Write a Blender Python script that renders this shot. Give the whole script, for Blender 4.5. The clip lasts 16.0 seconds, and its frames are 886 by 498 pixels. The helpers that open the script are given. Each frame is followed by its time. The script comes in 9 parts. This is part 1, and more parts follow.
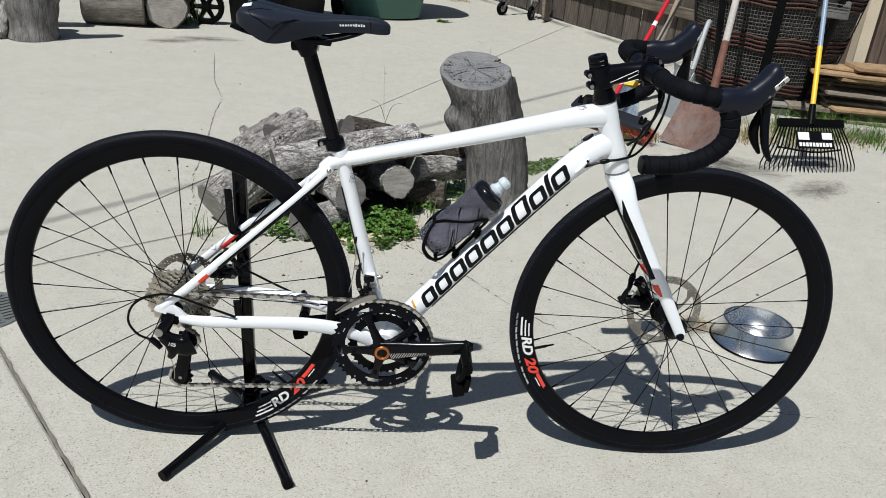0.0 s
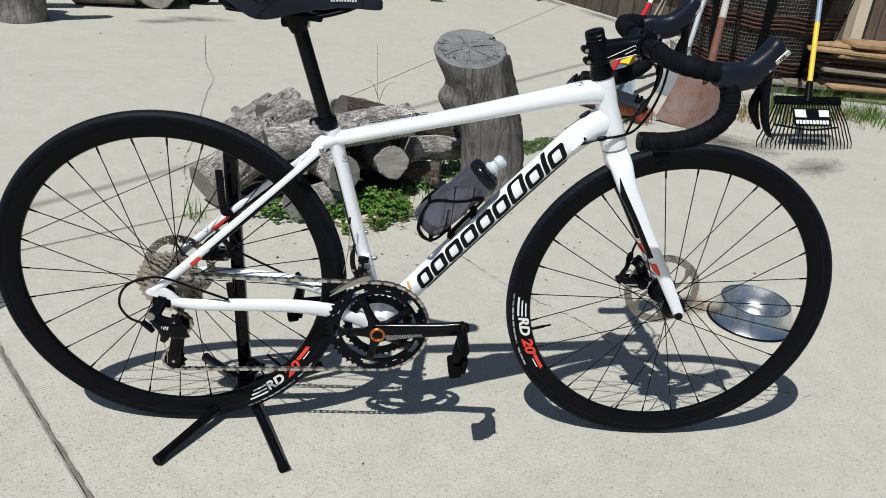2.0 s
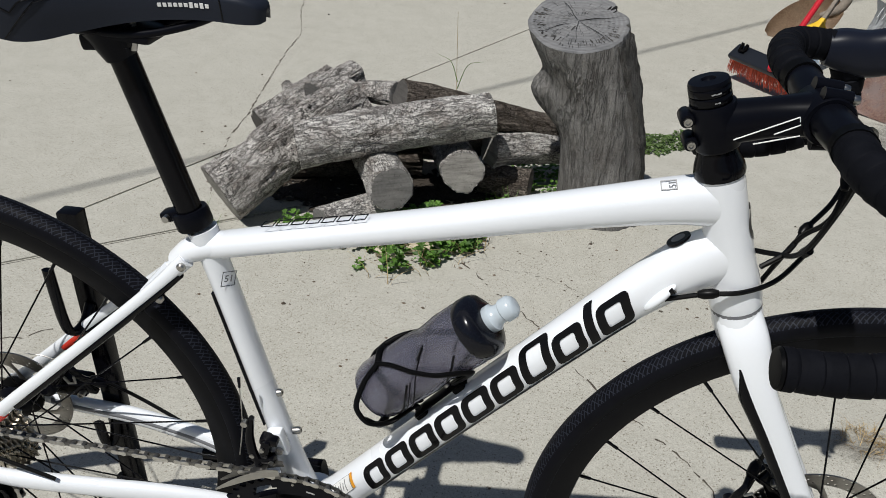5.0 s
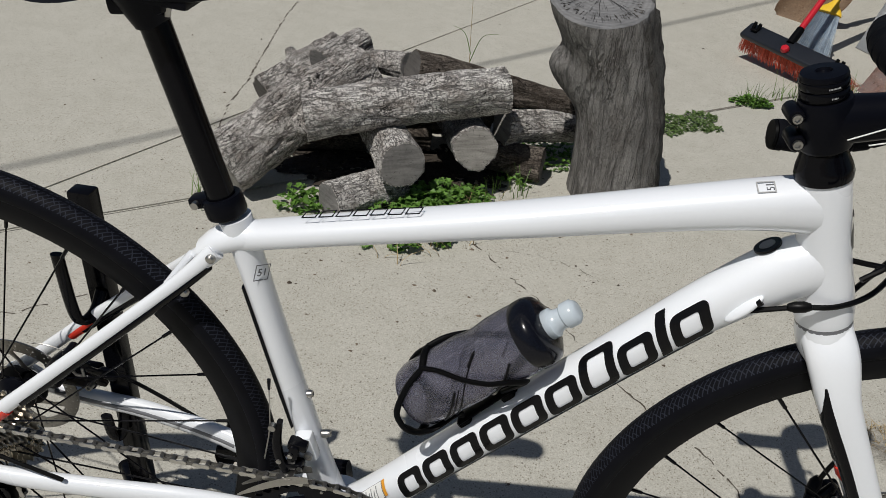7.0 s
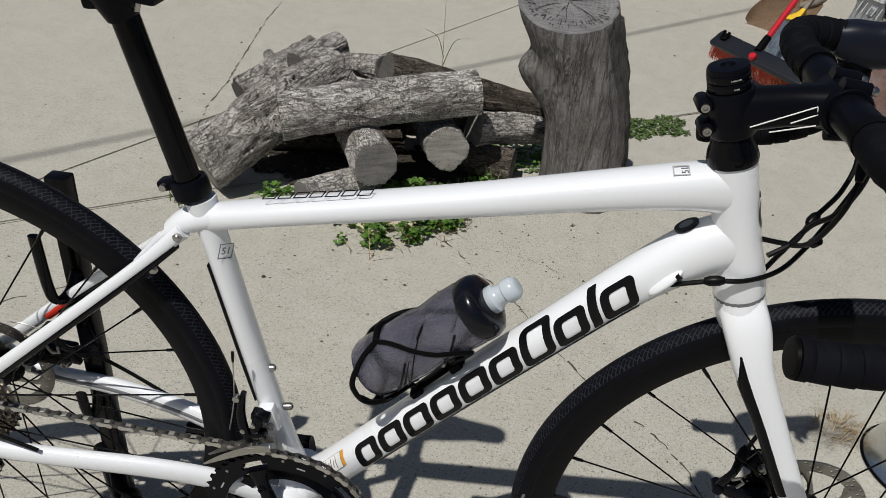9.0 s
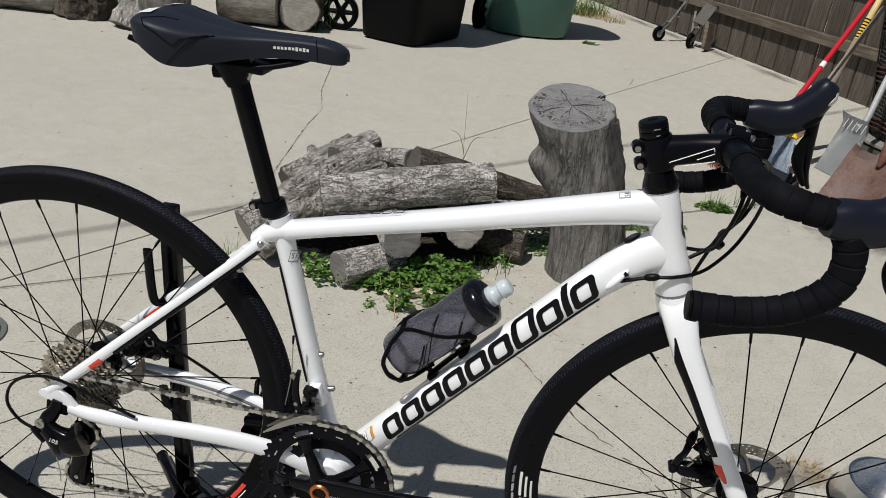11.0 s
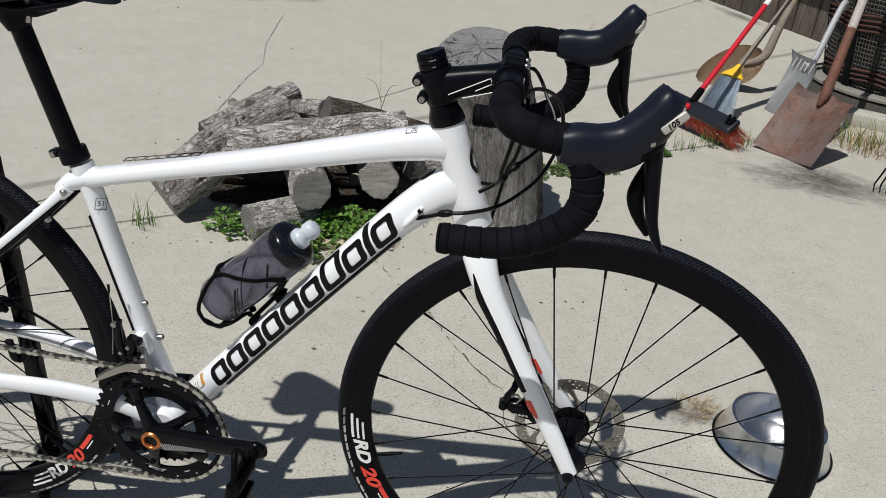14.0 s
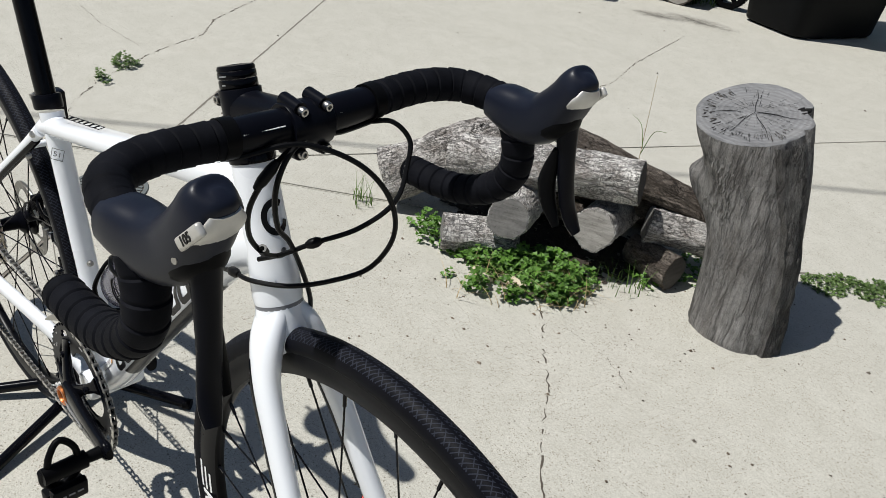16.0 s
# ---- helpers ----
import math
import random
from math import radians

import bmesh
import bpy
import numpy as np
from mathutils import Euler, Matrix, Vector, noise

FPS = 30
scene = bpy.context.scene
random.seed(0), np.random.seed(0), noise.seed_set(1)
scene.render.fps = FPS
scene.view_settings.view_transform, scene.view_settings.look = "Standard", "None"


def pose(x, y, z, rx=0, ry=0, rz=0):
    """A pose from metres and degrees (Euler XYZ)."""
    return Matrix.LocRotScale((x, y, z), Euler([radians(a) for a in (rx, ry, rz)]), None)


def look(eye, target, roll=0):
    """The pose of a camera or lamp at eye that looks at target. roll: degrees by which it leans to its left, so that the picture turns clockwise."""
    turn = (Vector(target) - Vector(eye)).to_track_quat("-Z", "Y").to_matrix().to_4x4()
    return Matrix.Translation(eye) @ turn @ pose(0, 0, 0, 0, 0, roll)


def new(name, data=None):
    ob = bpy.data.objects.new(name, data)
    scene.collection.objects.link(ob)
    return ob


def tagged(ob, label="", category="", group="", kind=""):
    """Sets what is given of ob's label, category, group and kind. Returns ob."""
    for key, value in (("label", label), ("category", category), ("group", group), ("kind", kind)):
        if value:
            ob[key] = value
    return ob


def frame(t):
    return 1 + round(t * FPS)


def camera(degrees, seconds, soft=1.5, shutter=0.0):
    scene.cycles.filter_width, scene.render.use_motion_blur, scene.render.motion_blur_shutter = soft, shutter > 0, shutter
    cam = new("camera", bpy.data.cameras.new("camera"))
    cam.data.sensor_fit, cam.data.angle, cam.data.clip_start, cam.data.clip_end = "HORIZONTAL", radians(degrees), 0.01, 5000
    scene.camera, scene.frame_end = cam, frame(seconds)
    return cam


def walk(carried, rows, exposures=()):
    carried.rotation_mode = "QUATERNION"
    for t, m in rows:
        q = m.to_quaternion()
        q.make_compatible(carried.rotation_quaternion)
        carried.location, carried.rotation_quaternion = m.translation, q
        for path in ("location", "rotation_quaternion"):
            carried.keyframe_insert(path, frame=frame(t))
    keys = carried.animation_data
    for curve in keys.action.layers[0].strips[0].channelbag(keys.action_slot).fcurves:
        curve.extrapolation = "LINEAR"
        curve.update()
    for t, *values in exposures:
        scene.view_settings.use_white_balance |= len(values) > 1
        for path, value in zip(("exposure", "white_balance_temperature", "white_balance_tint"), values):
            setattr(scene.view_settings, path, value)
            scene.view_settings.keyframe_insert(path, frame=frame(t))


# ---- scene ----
cam = camera(58.9, 16.0, soft=0.8)
PATH = [
    (0, (0.4080, -1.3941, 1.1081), (0.5390, 0.4218, 0.2803), 5.26),
    (0.5, (0.4072, -1.3831, 1.1053), (0.5378, 0.4304, 0.2720), 5.19),
    (1, (0.4128, -1.3764, 1.1014), (0.5526, 0.4327, 0.2601), 5.10),
    (1.5, (0.4101, -1.3774, 1.0985), (0.5495, 0.4230, 0.2390), 4.99),
    (2, (0.4098, -1.3760, 1.0966), (0.5549, 0.4194, 0.2275), 5.03),
    (2.5, (0.4408, -1.3336, 1.0829), (0.5674, 0.4407, 0.1686), 4.21),
    (3, (0.5043, -1.2402, 1.1048), (0.5044, 0.5343, 0.1822), 2.04),
    (3.5, (0.5484, -1.1360, 1.0954), (0.5099, 0.6304, 0.1582), 1.75),
    (4, (0.5474, -0.9295, 1.0680), (0.5057, 0.8305, 0.1190), 2.23),
    (4.3, (0.5482, -0.8110, 1.0698), (0.5321, 0.9399, 0.1034), 2.79),
    (4.5, (0.5744, -0.7623, 1.0664), (0.5295, 0.9907, 0.1047), 2.99),
    (5, (0.6296, -0.6341, 1.0655), (0.4059, 1.0593, 0.0251), 3.92),
    (5.2, (0.6303, -0.6175, 1.0600), (0.3599, 1.0664, 0.0155), 4.35),
    (7.3, (0.5417, -0.5718, 1.0436), (0.3870, 1.0884, -0.0609), 6.58),
    (7.5, (0.5390, -0.5725, 1.0432), (0.3904, 1.0981, -0.0463), 6.67),
    (8, (0.5415, -0.5694, 1.0440), (0.4052, 1.1079, -0.0368), 6.83),
    (8.5, (0.5616, -0.5829, 1.0441), (0.4336, 1.0911, -0.0427), 7.01),
    (8.7, (0.5789, -0.5945, 1.0490), (0.4506, 1.0754, -0.0441), 7.08),
    (10.8, (0.6274, -0.9219, 1.0808), (0.3918, 0.8755, 0.2359), 7.42),
    (11, (0.6488, -0.9203, 1.0826), (0.4098, 0.8819, 0.2490), 7.26),
    (11.5, (0.6510, -0.9361, 1.0875), (0.4008, 0.8692, 0.2639), 7.17),
    (12, (0.6380, -0.9416, 1.0818), (0.3809, 0.8641, 0.2612), 6.32),
    (12.5, (0.6315, -0.9440, 1.0816), (0.3710, 0.8627, 0.2641), 6.11),
    (13, (0.6376, -0.9458, 1.0774), (0.3962, 0.8646, 0.2624), 6.03),
    (13.4, (0.7087, -0.9285, 1.0761), (0.4711, 0.8751, 0.2450), 5.74),
    (13.5, (0.7420, -0.9174, 1.0823), (0.5069, 0.8762, 0.2292), 5.74),
    (14, (0.8971, -0.8731, 1.0839), (0.6804, 0.8831, 0.1518), 5.82),
    (14.5, (0.9925, -0.7417, 1.0787), (0.7855, 1.0003, 0.1181), 6.19),
    (14.6, (1.0141, -0.7017, 1.0800), (0.8016, 1.0392, 0.1186), 6.52),
    (15, (1.0916, -0.5717, 1.0892), (0.7965, 1.1580, 0.1294), 7.95),
    (15.2, (1.1125, -0.4969, 1.0757), (0.6984, 1.2080, 0.1155), 10.81),
    (15.5, (1.2735, -0.4831, 1.1130), (0.5041, 1.0914, 0.1492), 10.31),
    (16, (1.3406, -0.3535, 1.1006), (0.2006, 0.9376, 0.0840), 8.36),
]
EXPOSURES = [(0, -0.12, 6270, 8), (3.5, -0.13, 6330, 9), (5, -0.40, 6420, 9), (8, -0.63, 6590, 10), (11, -0.39, 6620, 10), (12.5, -0.37, 6550, 10), (13.5, -0.37, 6500, 10), (14.5, -0.31, 6450, 10), (15.5, -0.12, 6450, 10), (16, -0.05, 6400, 9)]
walk(cam, [(t, look(eye, target, roll)) for t, eye, target, roll in PATH], EXPOSURES)
SUN, SKY = 5.0, 0.050

# ---- light ----
SUN_WAY = Vector((0.322, 0.465, -1.0)).normalized()
world = bpy.data.worlds.new("sky")
world.use_nodes = True
scene.world = world
_n = world.node_tree.nodes
_sky = _n.new("ShaderNodeTexSky")
_sky.sky_type, _sky.sun_disc = "NISHITA", False
_sky.sun_elevation = math.asin(-SUN_WAY.z)
_sky.sun_rotation = math.atan2(-SUN_WAY.x, -SUN_WAY.y)
world.node_tree.links.new(_sky.outputs[0], _n["Background"].inputs[0])
_n["Background"].inputs[1].default_value = SKY
_sun = new("sun", bpy.data.lights.new("sun", "SUN"))
_sun.data.energy, _sun.data.angle, _sun.data.color = SUN, radians(0.55), (1.0, 0.975, 0.93)
_sun.matrix_world = look((0, 0, 0), SUN_WAY)
_sun.location = (-4, -6, 12)


# ---- materials ----
def nodes_of(name):
    m = bpy.data.materials.new(name)
    m.use_nodes = True
    nt = m.node_tree
    return m, nt, nt.nodes["Principled BSDF"]


def add(nt, kind, **values):
    n = nt.nodes.new(kind)
    for key, v in values.items():
        n.inputs[key].default_value = v
    return n


def ramp(nt, fac, stops):
    r = nt.nodes.new("ShaderNodeValToRGB")
    e = r.color_ramp.elements
    while len(e) < len(stops):
        e.new(0.5)
    for el, (p, c) in zip(e, stops):
        el.position, el.color = p, (*c, 1) if len(c) == 3 else c
    nt.links.new(fac, r.inputs[0])
    return r.outputs[0]


def mixed(nt, fac, a, b, blend="MIX"):
    n = nt.nodes.new("ShaderNodeMix")
    n.data_type, n.blend_type = "RGBA", blend
    for i, v in ((0, fac), (6, a), (7, b)):
        if hasattr(v, "links"):
            nt.links.new(v, n.inputs[i])
        else:
            n.inputs[i].default_value = v if i == 0 else (*v, 1)
    return n.outputs[2]


def maths(nt, op, a, b=0.0, c=None):
    n = nt.nodes.new("ShaderNodeMath")
    n.operation = op
    for i, v in enumerate((a, b) if c is None else (a, b, c)):
        if hasattr(v, "links"):
            nt.links.new(v, n.inputs[i])
        else:
            n.inputs[i].default_value = v
    return n.outputs[0]


def noise_of(nt, scale, detail=4.0, rough=0.55, stretch=None, coord="Object"):
    tc = nt.nodes.new("ShaderNodeTexCoord")
    out = tc.outputs[coord]
    if stretch:
        mp = nt.nodes.new("ShaderNodeMapping")
        mp.inputs["Scale"].default_value = stretch
        nt.links.new(out, mp.inputs[0])
        out = mp.outputs[0]
    n = add(nt, "ShaderNodeTexNoise", Scale=scale, Detail=detail, Roughness=rough)
    nt.links.new(out, n.inputs["Vector"])
    return n.outputs["Fac"]


def bumped(nt, bsdf, height, strength, distance):
    b = add(nt, "ShaderNodeBump", Strength=strength, Distance=distance)
    nt.links.new(height, b.inputs["Height"])
    nt.links.new(b.outputs[0], bsdf.inputs["Normal"])


def grey(c, k):
    return tuple(min(1.0, max(0.0, v * k)) for v in c)


def plain(name, color, rough=0.5, metal=0.0, var=0.08, fine=180.0, coarse=9.0, bump=0.05, dist=0.0006, coat=0.0, rvar=0.08, spec=0.5):
    """A surface with fine grain and broad wear."""
    m, nt, b = nodes_of(name)
    f, c = noise_of(nt, fine), noise_of(nt, coarse, 3.0)
    both = maths(nt, "MULTIPLY_ADD", f, 0.5, maths(nt, "MULTIPLY", c, 0.5))
    col = ramp(nt, both, [(0.3, grey(color, 1 - var)), (0.7, grey(color, 1 + var))])
    nt.links.new(col, b.inputs["Base Color"])
    b.inputs["Metallic"].default_value, b.inputs["Specular IOR Level"].default_value = metal, spec
    nt.links.new(maths(nt, "MULTIPLY_ADD", c, rvar * 2, rough - rvar), b.inputs["Roughness"])
    b.inputs["Coat Weight"].default_value = coat
    b.inputs["Coat Roughness"].default_value = 0.06
    if bump:
        bumped(nt, b, f, bump, dist)
    return m


def concrete_material():
    m, nt, b = nodes_of("concrete")
    big, mid, fine = noise_of(nt, 0.55, 5.0, 0.6), noise_of(nt, 5.0, 6.0, 0.65), noise_of(nt, 120.0, 5.0, 0.7)
    broad = noise_of(nt, 16.0, 5.0, 0.65)
    sand = noise_of(nt, 330.0, 3.0, 0.7)
    c1 = ramp(nt, big, [(0.3, (0.414, 0.400, 0.356)), (0.52, (0.475, 0.462, 0.414)), (0.72, (0.510, 0.497, 0.449))])
    c2 = mixed(nt, 0.5, c1, ramp(nt, mid, [(0.28, (0.378, 0.365, 0.319)), (0.72, (0.546, 0.532, 0.480))]))
    c3 = mixed(nt, 0.42, c2, ramp(nt, fine, [(0.3, (0.255, 0.242, 0.207)), (0.5, (0.480, 0.466, 0.418)), (0.72, (0.651, 0.634, 0.572))]))
    c3 = mixed(nt, 0.16, c3, ramp(nt, broad, [(0.38, (0.343, 0.326, 0.277)), (0.6, (0.546, 0.537, 0.488))]))
    tc = nt.nodes.new("ShaderNodeTexCoord")
    v = add(nt, "ShaderNodeTexVoronoi", Scale=62.0, Randomness=1.0)
    nt.links.new(tc.outputs["Object"], v.inputs["Vector"])
    sparse = maths(nt, "MULTIPLY", maths(nt, "LESS_THAN", v.outputs["Distance"], 0.13), maths(nt, "GREATER_THAN", noise_of(nt, 33.0, 2.0), 0.55))
    c4 = mixed(nt, maths(nt, "MULTIPLY", sparse, 0.70), c3, (0.106, 0.088, 0.075))
    v2 = add(nt, "ShaderNodeTexVoronoi", Scale=150.0, Randomness=1.0)
    nt.links.new(tc.outputs["Object"], v2.inputs["Vector"])
    grit = maths(nt, "MULTIPLY", maths(nt, "LESS_THAN", v2.outputs["Distance"], 0.23), maths(nt, "GREATER_THAN", noise_of(nt, 20.0, 3.0), 0.45))
    c5 = mixed(nt, maths(nt, "MULTIPLY", grit, 0.62), c4, (0.176, 0.150, 0.114))
    stain = ramp(nt, noise_of(nt, 1.3, 6.0, 0.7), [(0.60, (0, 0, 0)), (0.78, (1, 1, 1))])
    c6 = mixed(nt, maths(nt, "MULTIPLY", stain, 0.30), c5, (0.290, 0.255, 0.207))
    c6 = mixed(nt, 0.50, c6, mixed(nt, 1.0, c6, ramp(nt, sand, [(0.30, (0.40, 0.38, 0.35)), (0.5, (1.03, 1.03, 1.02)), (0.72, (1.46, 1.46, 1.44))]), "MULTIPLY"))
    c6 = mixed(nt, 1.0, c6, (0.955, 0.95, 0.94), "MULTIPLY")
    nt.links.new(c6, b.inputs["Base Color"])
    b.inputs["Roughness"].default_value = 0.9
    b.inputs["Specular IOR Level"].default_value = 0.25
    h = maths(nt, "ADD", maths(nt, "MULTIPLY", fine, 0.7), maths(nt, "SUBTRACT", maths(nt, "MULTIPLY", broad, 0.6), maths(nt, "MULTIPLY", sparse, 0.7)))
    bumped(nt, b, h, 0.35, 0.004)
    return m


def bark_material(name, dark, light, scale=1.0, furrow=0.5, cross=0.5, length=0.3):
    """Weathered bark or barkless wood: thin dark cracks over grained skin; the grain runs along the thing's local z."""
    m, nt, b = nodes_of(name)

    def line(size, stretch, width):
        n = noise_of(nt, size * scale, 5.0, 0.62, stretch)
        return ramp(nt, maths(nt, "ABSOLUTE", maths(nt, "SUBTRACT", n, 0.5)), [(0.0, (0, 0, 0)), (width, (1, 1, 1))])
    deep = line(17.0, (1, 1, length), 0.045)
    thin = line(52.0, (1, 1, length * 0.8), 0.040)
    split = line(24.0, (0.55, 0.55, 1.5), 0.016)
    grain = noise_of(nt, 150.0 * scale, 6.0, 0.75, (1, 1, length * 0.5))
    fine = noise_of(nt, 420.0 * scale, 4.0, 0.7, (1, 1, 0.5))
    plates = noise_of(nt, 20.0 * scale, 6.0, 0.68, (1, 1, 0.55))
    big = noise_of(nt, 6.0, 4.0, 0.6)
    skin = ramp(nt, grain, [(0.30, grey(light, 0.55)), (0.5, light), (0.70, grey(light, 1.35))])
    skin = mixed(nt, 0.45, skin, ramp(nt, fine, [(0.3, grey(light, 0.4)), (0.7, grey(light, 1.5))]))
    skin = mixed(nt, 0.6, skin, mixed(nt, 1.0, skin, ramp(nt, plates, [(0.34, (0.62, 0.58, 0.55)), (0.55, (1, 1, 1)), (0.70, (1.3, 1.28, 1.26))]), "MULTIPLY"))
    col = mixed(nt, maths(nt, "MULTIPLY_ADD", deep, furrow, 1 - furrow), dark, skin)
    col = mixed(nt, maths(nt, "MULTIPLY_ADD", thin, furrow * 0.5, 1 - furrow * 0.5), dark, col)
    col = mixed(nt, maths(nt, "MULTIPLY_ADD", split, cross, 1 - cross), dark, col)
    col = mixed(nt, 0.55, col, mixed(nt, 1.0, col, ramp(nt, big, [(0.3, (0.60, 0.57, 0.54)), (0.68, (1.32, 1.30, 1.27))]), "MULTIPLY"))
    nt.links.new(col, b.inputs["Base Color"])
    b.inputs["Roughness"].default_value = 0.92
    b.inputs["Specular IOR Level"].default_value = 0.2
    h = maths(nt, "ADD", maths(nt, "MULTIPLY", deep, furrow), maths(nt, "ADD", maths(nt, "MULTIPLY", thin, furrow * 0.5), maths(nt, "ADD", maths(nt, "MULTIPLY", split, cross * 0.5), maths(nt, "MULTIPLY", grain, 0.5))))
    bumped(nt, b, h, 1.0, 0.008)
    return m


def plated_bark(name, dark, light, cell=62.0, depth=1.0):
    """Rough bark of small checked plates, their long side along the thing's local z."""
    m, nt, b = nodes_of(name)
    tc = nt.nodes.new("ShaderNodeTexCoord")
    mp = add(nt, "ShaderNodeMapping")
    mp.inputs["Scale"].default_value = (1, 1, 0.40)
    nt.links.new(tc.outputs["Object"], mp.inputs["Vector"])
    warp = add(nt, "ShaderNodeTexNoise", Scale=55.0, Detail=3.0, Roughness=0.6)
    nt.links.new(mp.outputs[0], warp.inputs["Vector"])
    off = nt.nodes.new("ShaderNodeVectorMath")
    off.operation = "MULTIPLY_ADD"
    off.inputs[1].default_value = (0.010, 0.010, 0.010)
    nt.links.new(warp.outputs["Color"], off.inputs[0])
    nt.links.new(mp.outputs[0], off.inputs[2])

    def seams(scale, width):
        v = add(nt, "ShaderNodeTexVoronoi", Scale=scale, Randomness=1.0)
        v.feature = "DISTANCE_TO_EDGE"
        nt.links.new(off.outputs[0], v.inputs["Vector"])
        return ramp(nt, v.outputs["Distance"], [(0.0, (0, 0, 0)), (width * 0.35, (0.25, 0.25, 0.25)), (width, (1, 1, 1))])

    def clefts(scale, stretch, width):
        """Thin branching lines where a stretched noise passes its middle."""
        n = noise_of(nt, scale, 3.0, 0.62, stretch)
        return ramp(nt, maths(nt, "ABSOLUTE", maths(nt, "SUBTRACT", n, 0.5)), [(0.0, (0, 0, 0)), (width * 0.4, (0.25, 0.25, 0.25)), (width, (1, 1, 1))])
    small = maths(nt, "MULTIPLY", clefts(cell, (1, 1, 0.20), 0.030), clefts(cell * 0.9, (0.40, 0.40, 1), 0.024))
    large = seams(cell * 0.16, 0.030)
    fine = noise_of(nt, 380.0, 5.0, 0.72, (1, 1, 0.5))
    mid = noise_of(nt, 34.0, 5.0, 0.65, (1, 1, 0.6))
    big = noise_of(nt, 7.0, 4.0, 0.6)
    skin = ramp(nt, fine, [(0.32, grey(light, 0.50)), (0.5, light), (0.68, grey(light, 1.25))])
    skin = mixed(nt, 1.0, skin, ramp(nt, mid, [(0.34, (0.66, 0.62, 0.59)), (0.52, (1.0, 0.99, 0.98)), (0.70, (1.15, 1.14, 1.12))]), "MULTIPLY")
    skin = mixed(nt, 0.7, skin, mixed(nt, 1.0, skin, ramp(nt, big, [(0.32, (0.52, 0.49, 0.47)), (0.66, (1.28, 1.27, 1.25))]), "MULTIPLY"))
    strength = ramp(nt, noise_of(nt, 11.0, 3.0, 0.6), [(0.35, (0.42, 0.42, 0.42)), (0.65, (0.95, 0.95, 0.95))])
    gap = maths(nt, "MULTIPLY", maths(nt, "SUBTRACT", 1.0, maths(nt, "MULTIPLY", small, maths(nt, "MULTIPLY_ADD", large, 0.8, 0.2))), strength)
    pit = ramp(nt, noise_of(nt, 24.0, 6.0, 0.75, (0.8, 0.8, 0.8)), [(0.325, (1, 1, 1)), (0.355, (0, 0, 0))])
    gap = maths(nt, "MAXIMUM", gap, pit)
    nt.links.new(mixed(nt, gap, skin, dark), b.inputs["Base Color"])
    b.inputs["Roughness"].default_value = 0.93
    b.inputs["Specular IOR Level"].default_value = 0.15
    bumped(nt, b, maths(nt, "SUBTRACT", maths(nt, "ADD", maths(nt, "MULTIPLY", fine, 0.35), maths(nt, "MULTIPLY", mid, 0.5)), gap), depth, 0.007)
    return m


def cut_material(name, pale, dark, rings=110.0, weathered=0.5, ringed=0.10, sawn=0.6, checks=0.75):
    """The sawn end of a log; rings round the local z axis, with drying checks."""
    m, nt, b = nodes_of(name)
    tc = nt.nodes.new("ShaderNodeTexCoord")
    sep = nt.nodes.new("ShaderNodeSeparateXYZ")
    nt.links.new(tc.outputs["Object"], sep.inputs[0])
    r = maths(nt, "SQRT", maths(nt, "ADD", maths(nt, "MULTIPLY", sep.outputs[0], sep.outputs[0]), maths(nt, "MULTIPLY", sep.outputs[1], sep.outputs[1])))
    wob = noise_of(nt, 22.0, 4.0, 0.6)
    ring = maths(nt, "SINE", maths(nt, "MULTIPLY", maths(nt, "ADD", r, maths(nt, "MULTIPLY", wob, 0.012)), rings * 9.0))
    ring = maths(nt, "MULTIPLY_ADD", ring, 0.5, 0.5)
    saw = noise_of(nt, 120.0, 5.0, 0.7, (0.10, 1.0, 1.0))
    ang = maths(nt, "ARCTAN2", sep.outputs[1], sep.outputs[0])
    ray = add(nt, "ShaderNodeTexNoise", Scale=5.2, Detail=4.0, Roughness=0.6)
    cx = nt.nodes.new("ShaderNodeCombineXYZ")
    nt.links.new(maths(nt, "MULTIPLY", ang, 3.0), cx.inputs[0])
    nt.links.new(maths(nt, "MULTIPLY", r, 6.0), cx.inputs[1])
    nt.links.new(cx.outputs[0], ray.inputs["Vector"])
    check = ramp(nt, ray.outputs["Fac"], [(0.34, (1, 1, 1)), (0.385, (0, 0, 0))])
    col = mixed(nt, maths(nt, "MULTIPLY", ring, ringed), pale, dark)
    col = mixed(nt, maths(nt, "MULTIPLY", ramp(nt, saw, [(0.35, (0, 0, 0)), (0.65, (1, 1, 1))]), sawn), col, grey(dark, 0.7))
    col = mixed(nt, weathered, col, ramp(nt, noise_of(nt, 13.0, 5.0, 0.65), [(0.3, (0.10, 0.095, 0.09)), (0.7, (0.42, 0.40, 0.375))]))
    col = mixed(nt, maths(nt, "MULTIPLY", check, checks), col, (0.03, 0.026, 0.022))
    nt.links.new(col, b.inputs["Base Color"])
    b.inputs["Roughness"].default_value = 0.88
    bumped(nt, b, maths(nt, "SUBTRACT", maths(nt, "ADD", saw, maths(nt, "MULTIPLY", ring, 0.10)), check), 0.5, 0.002)
    return m


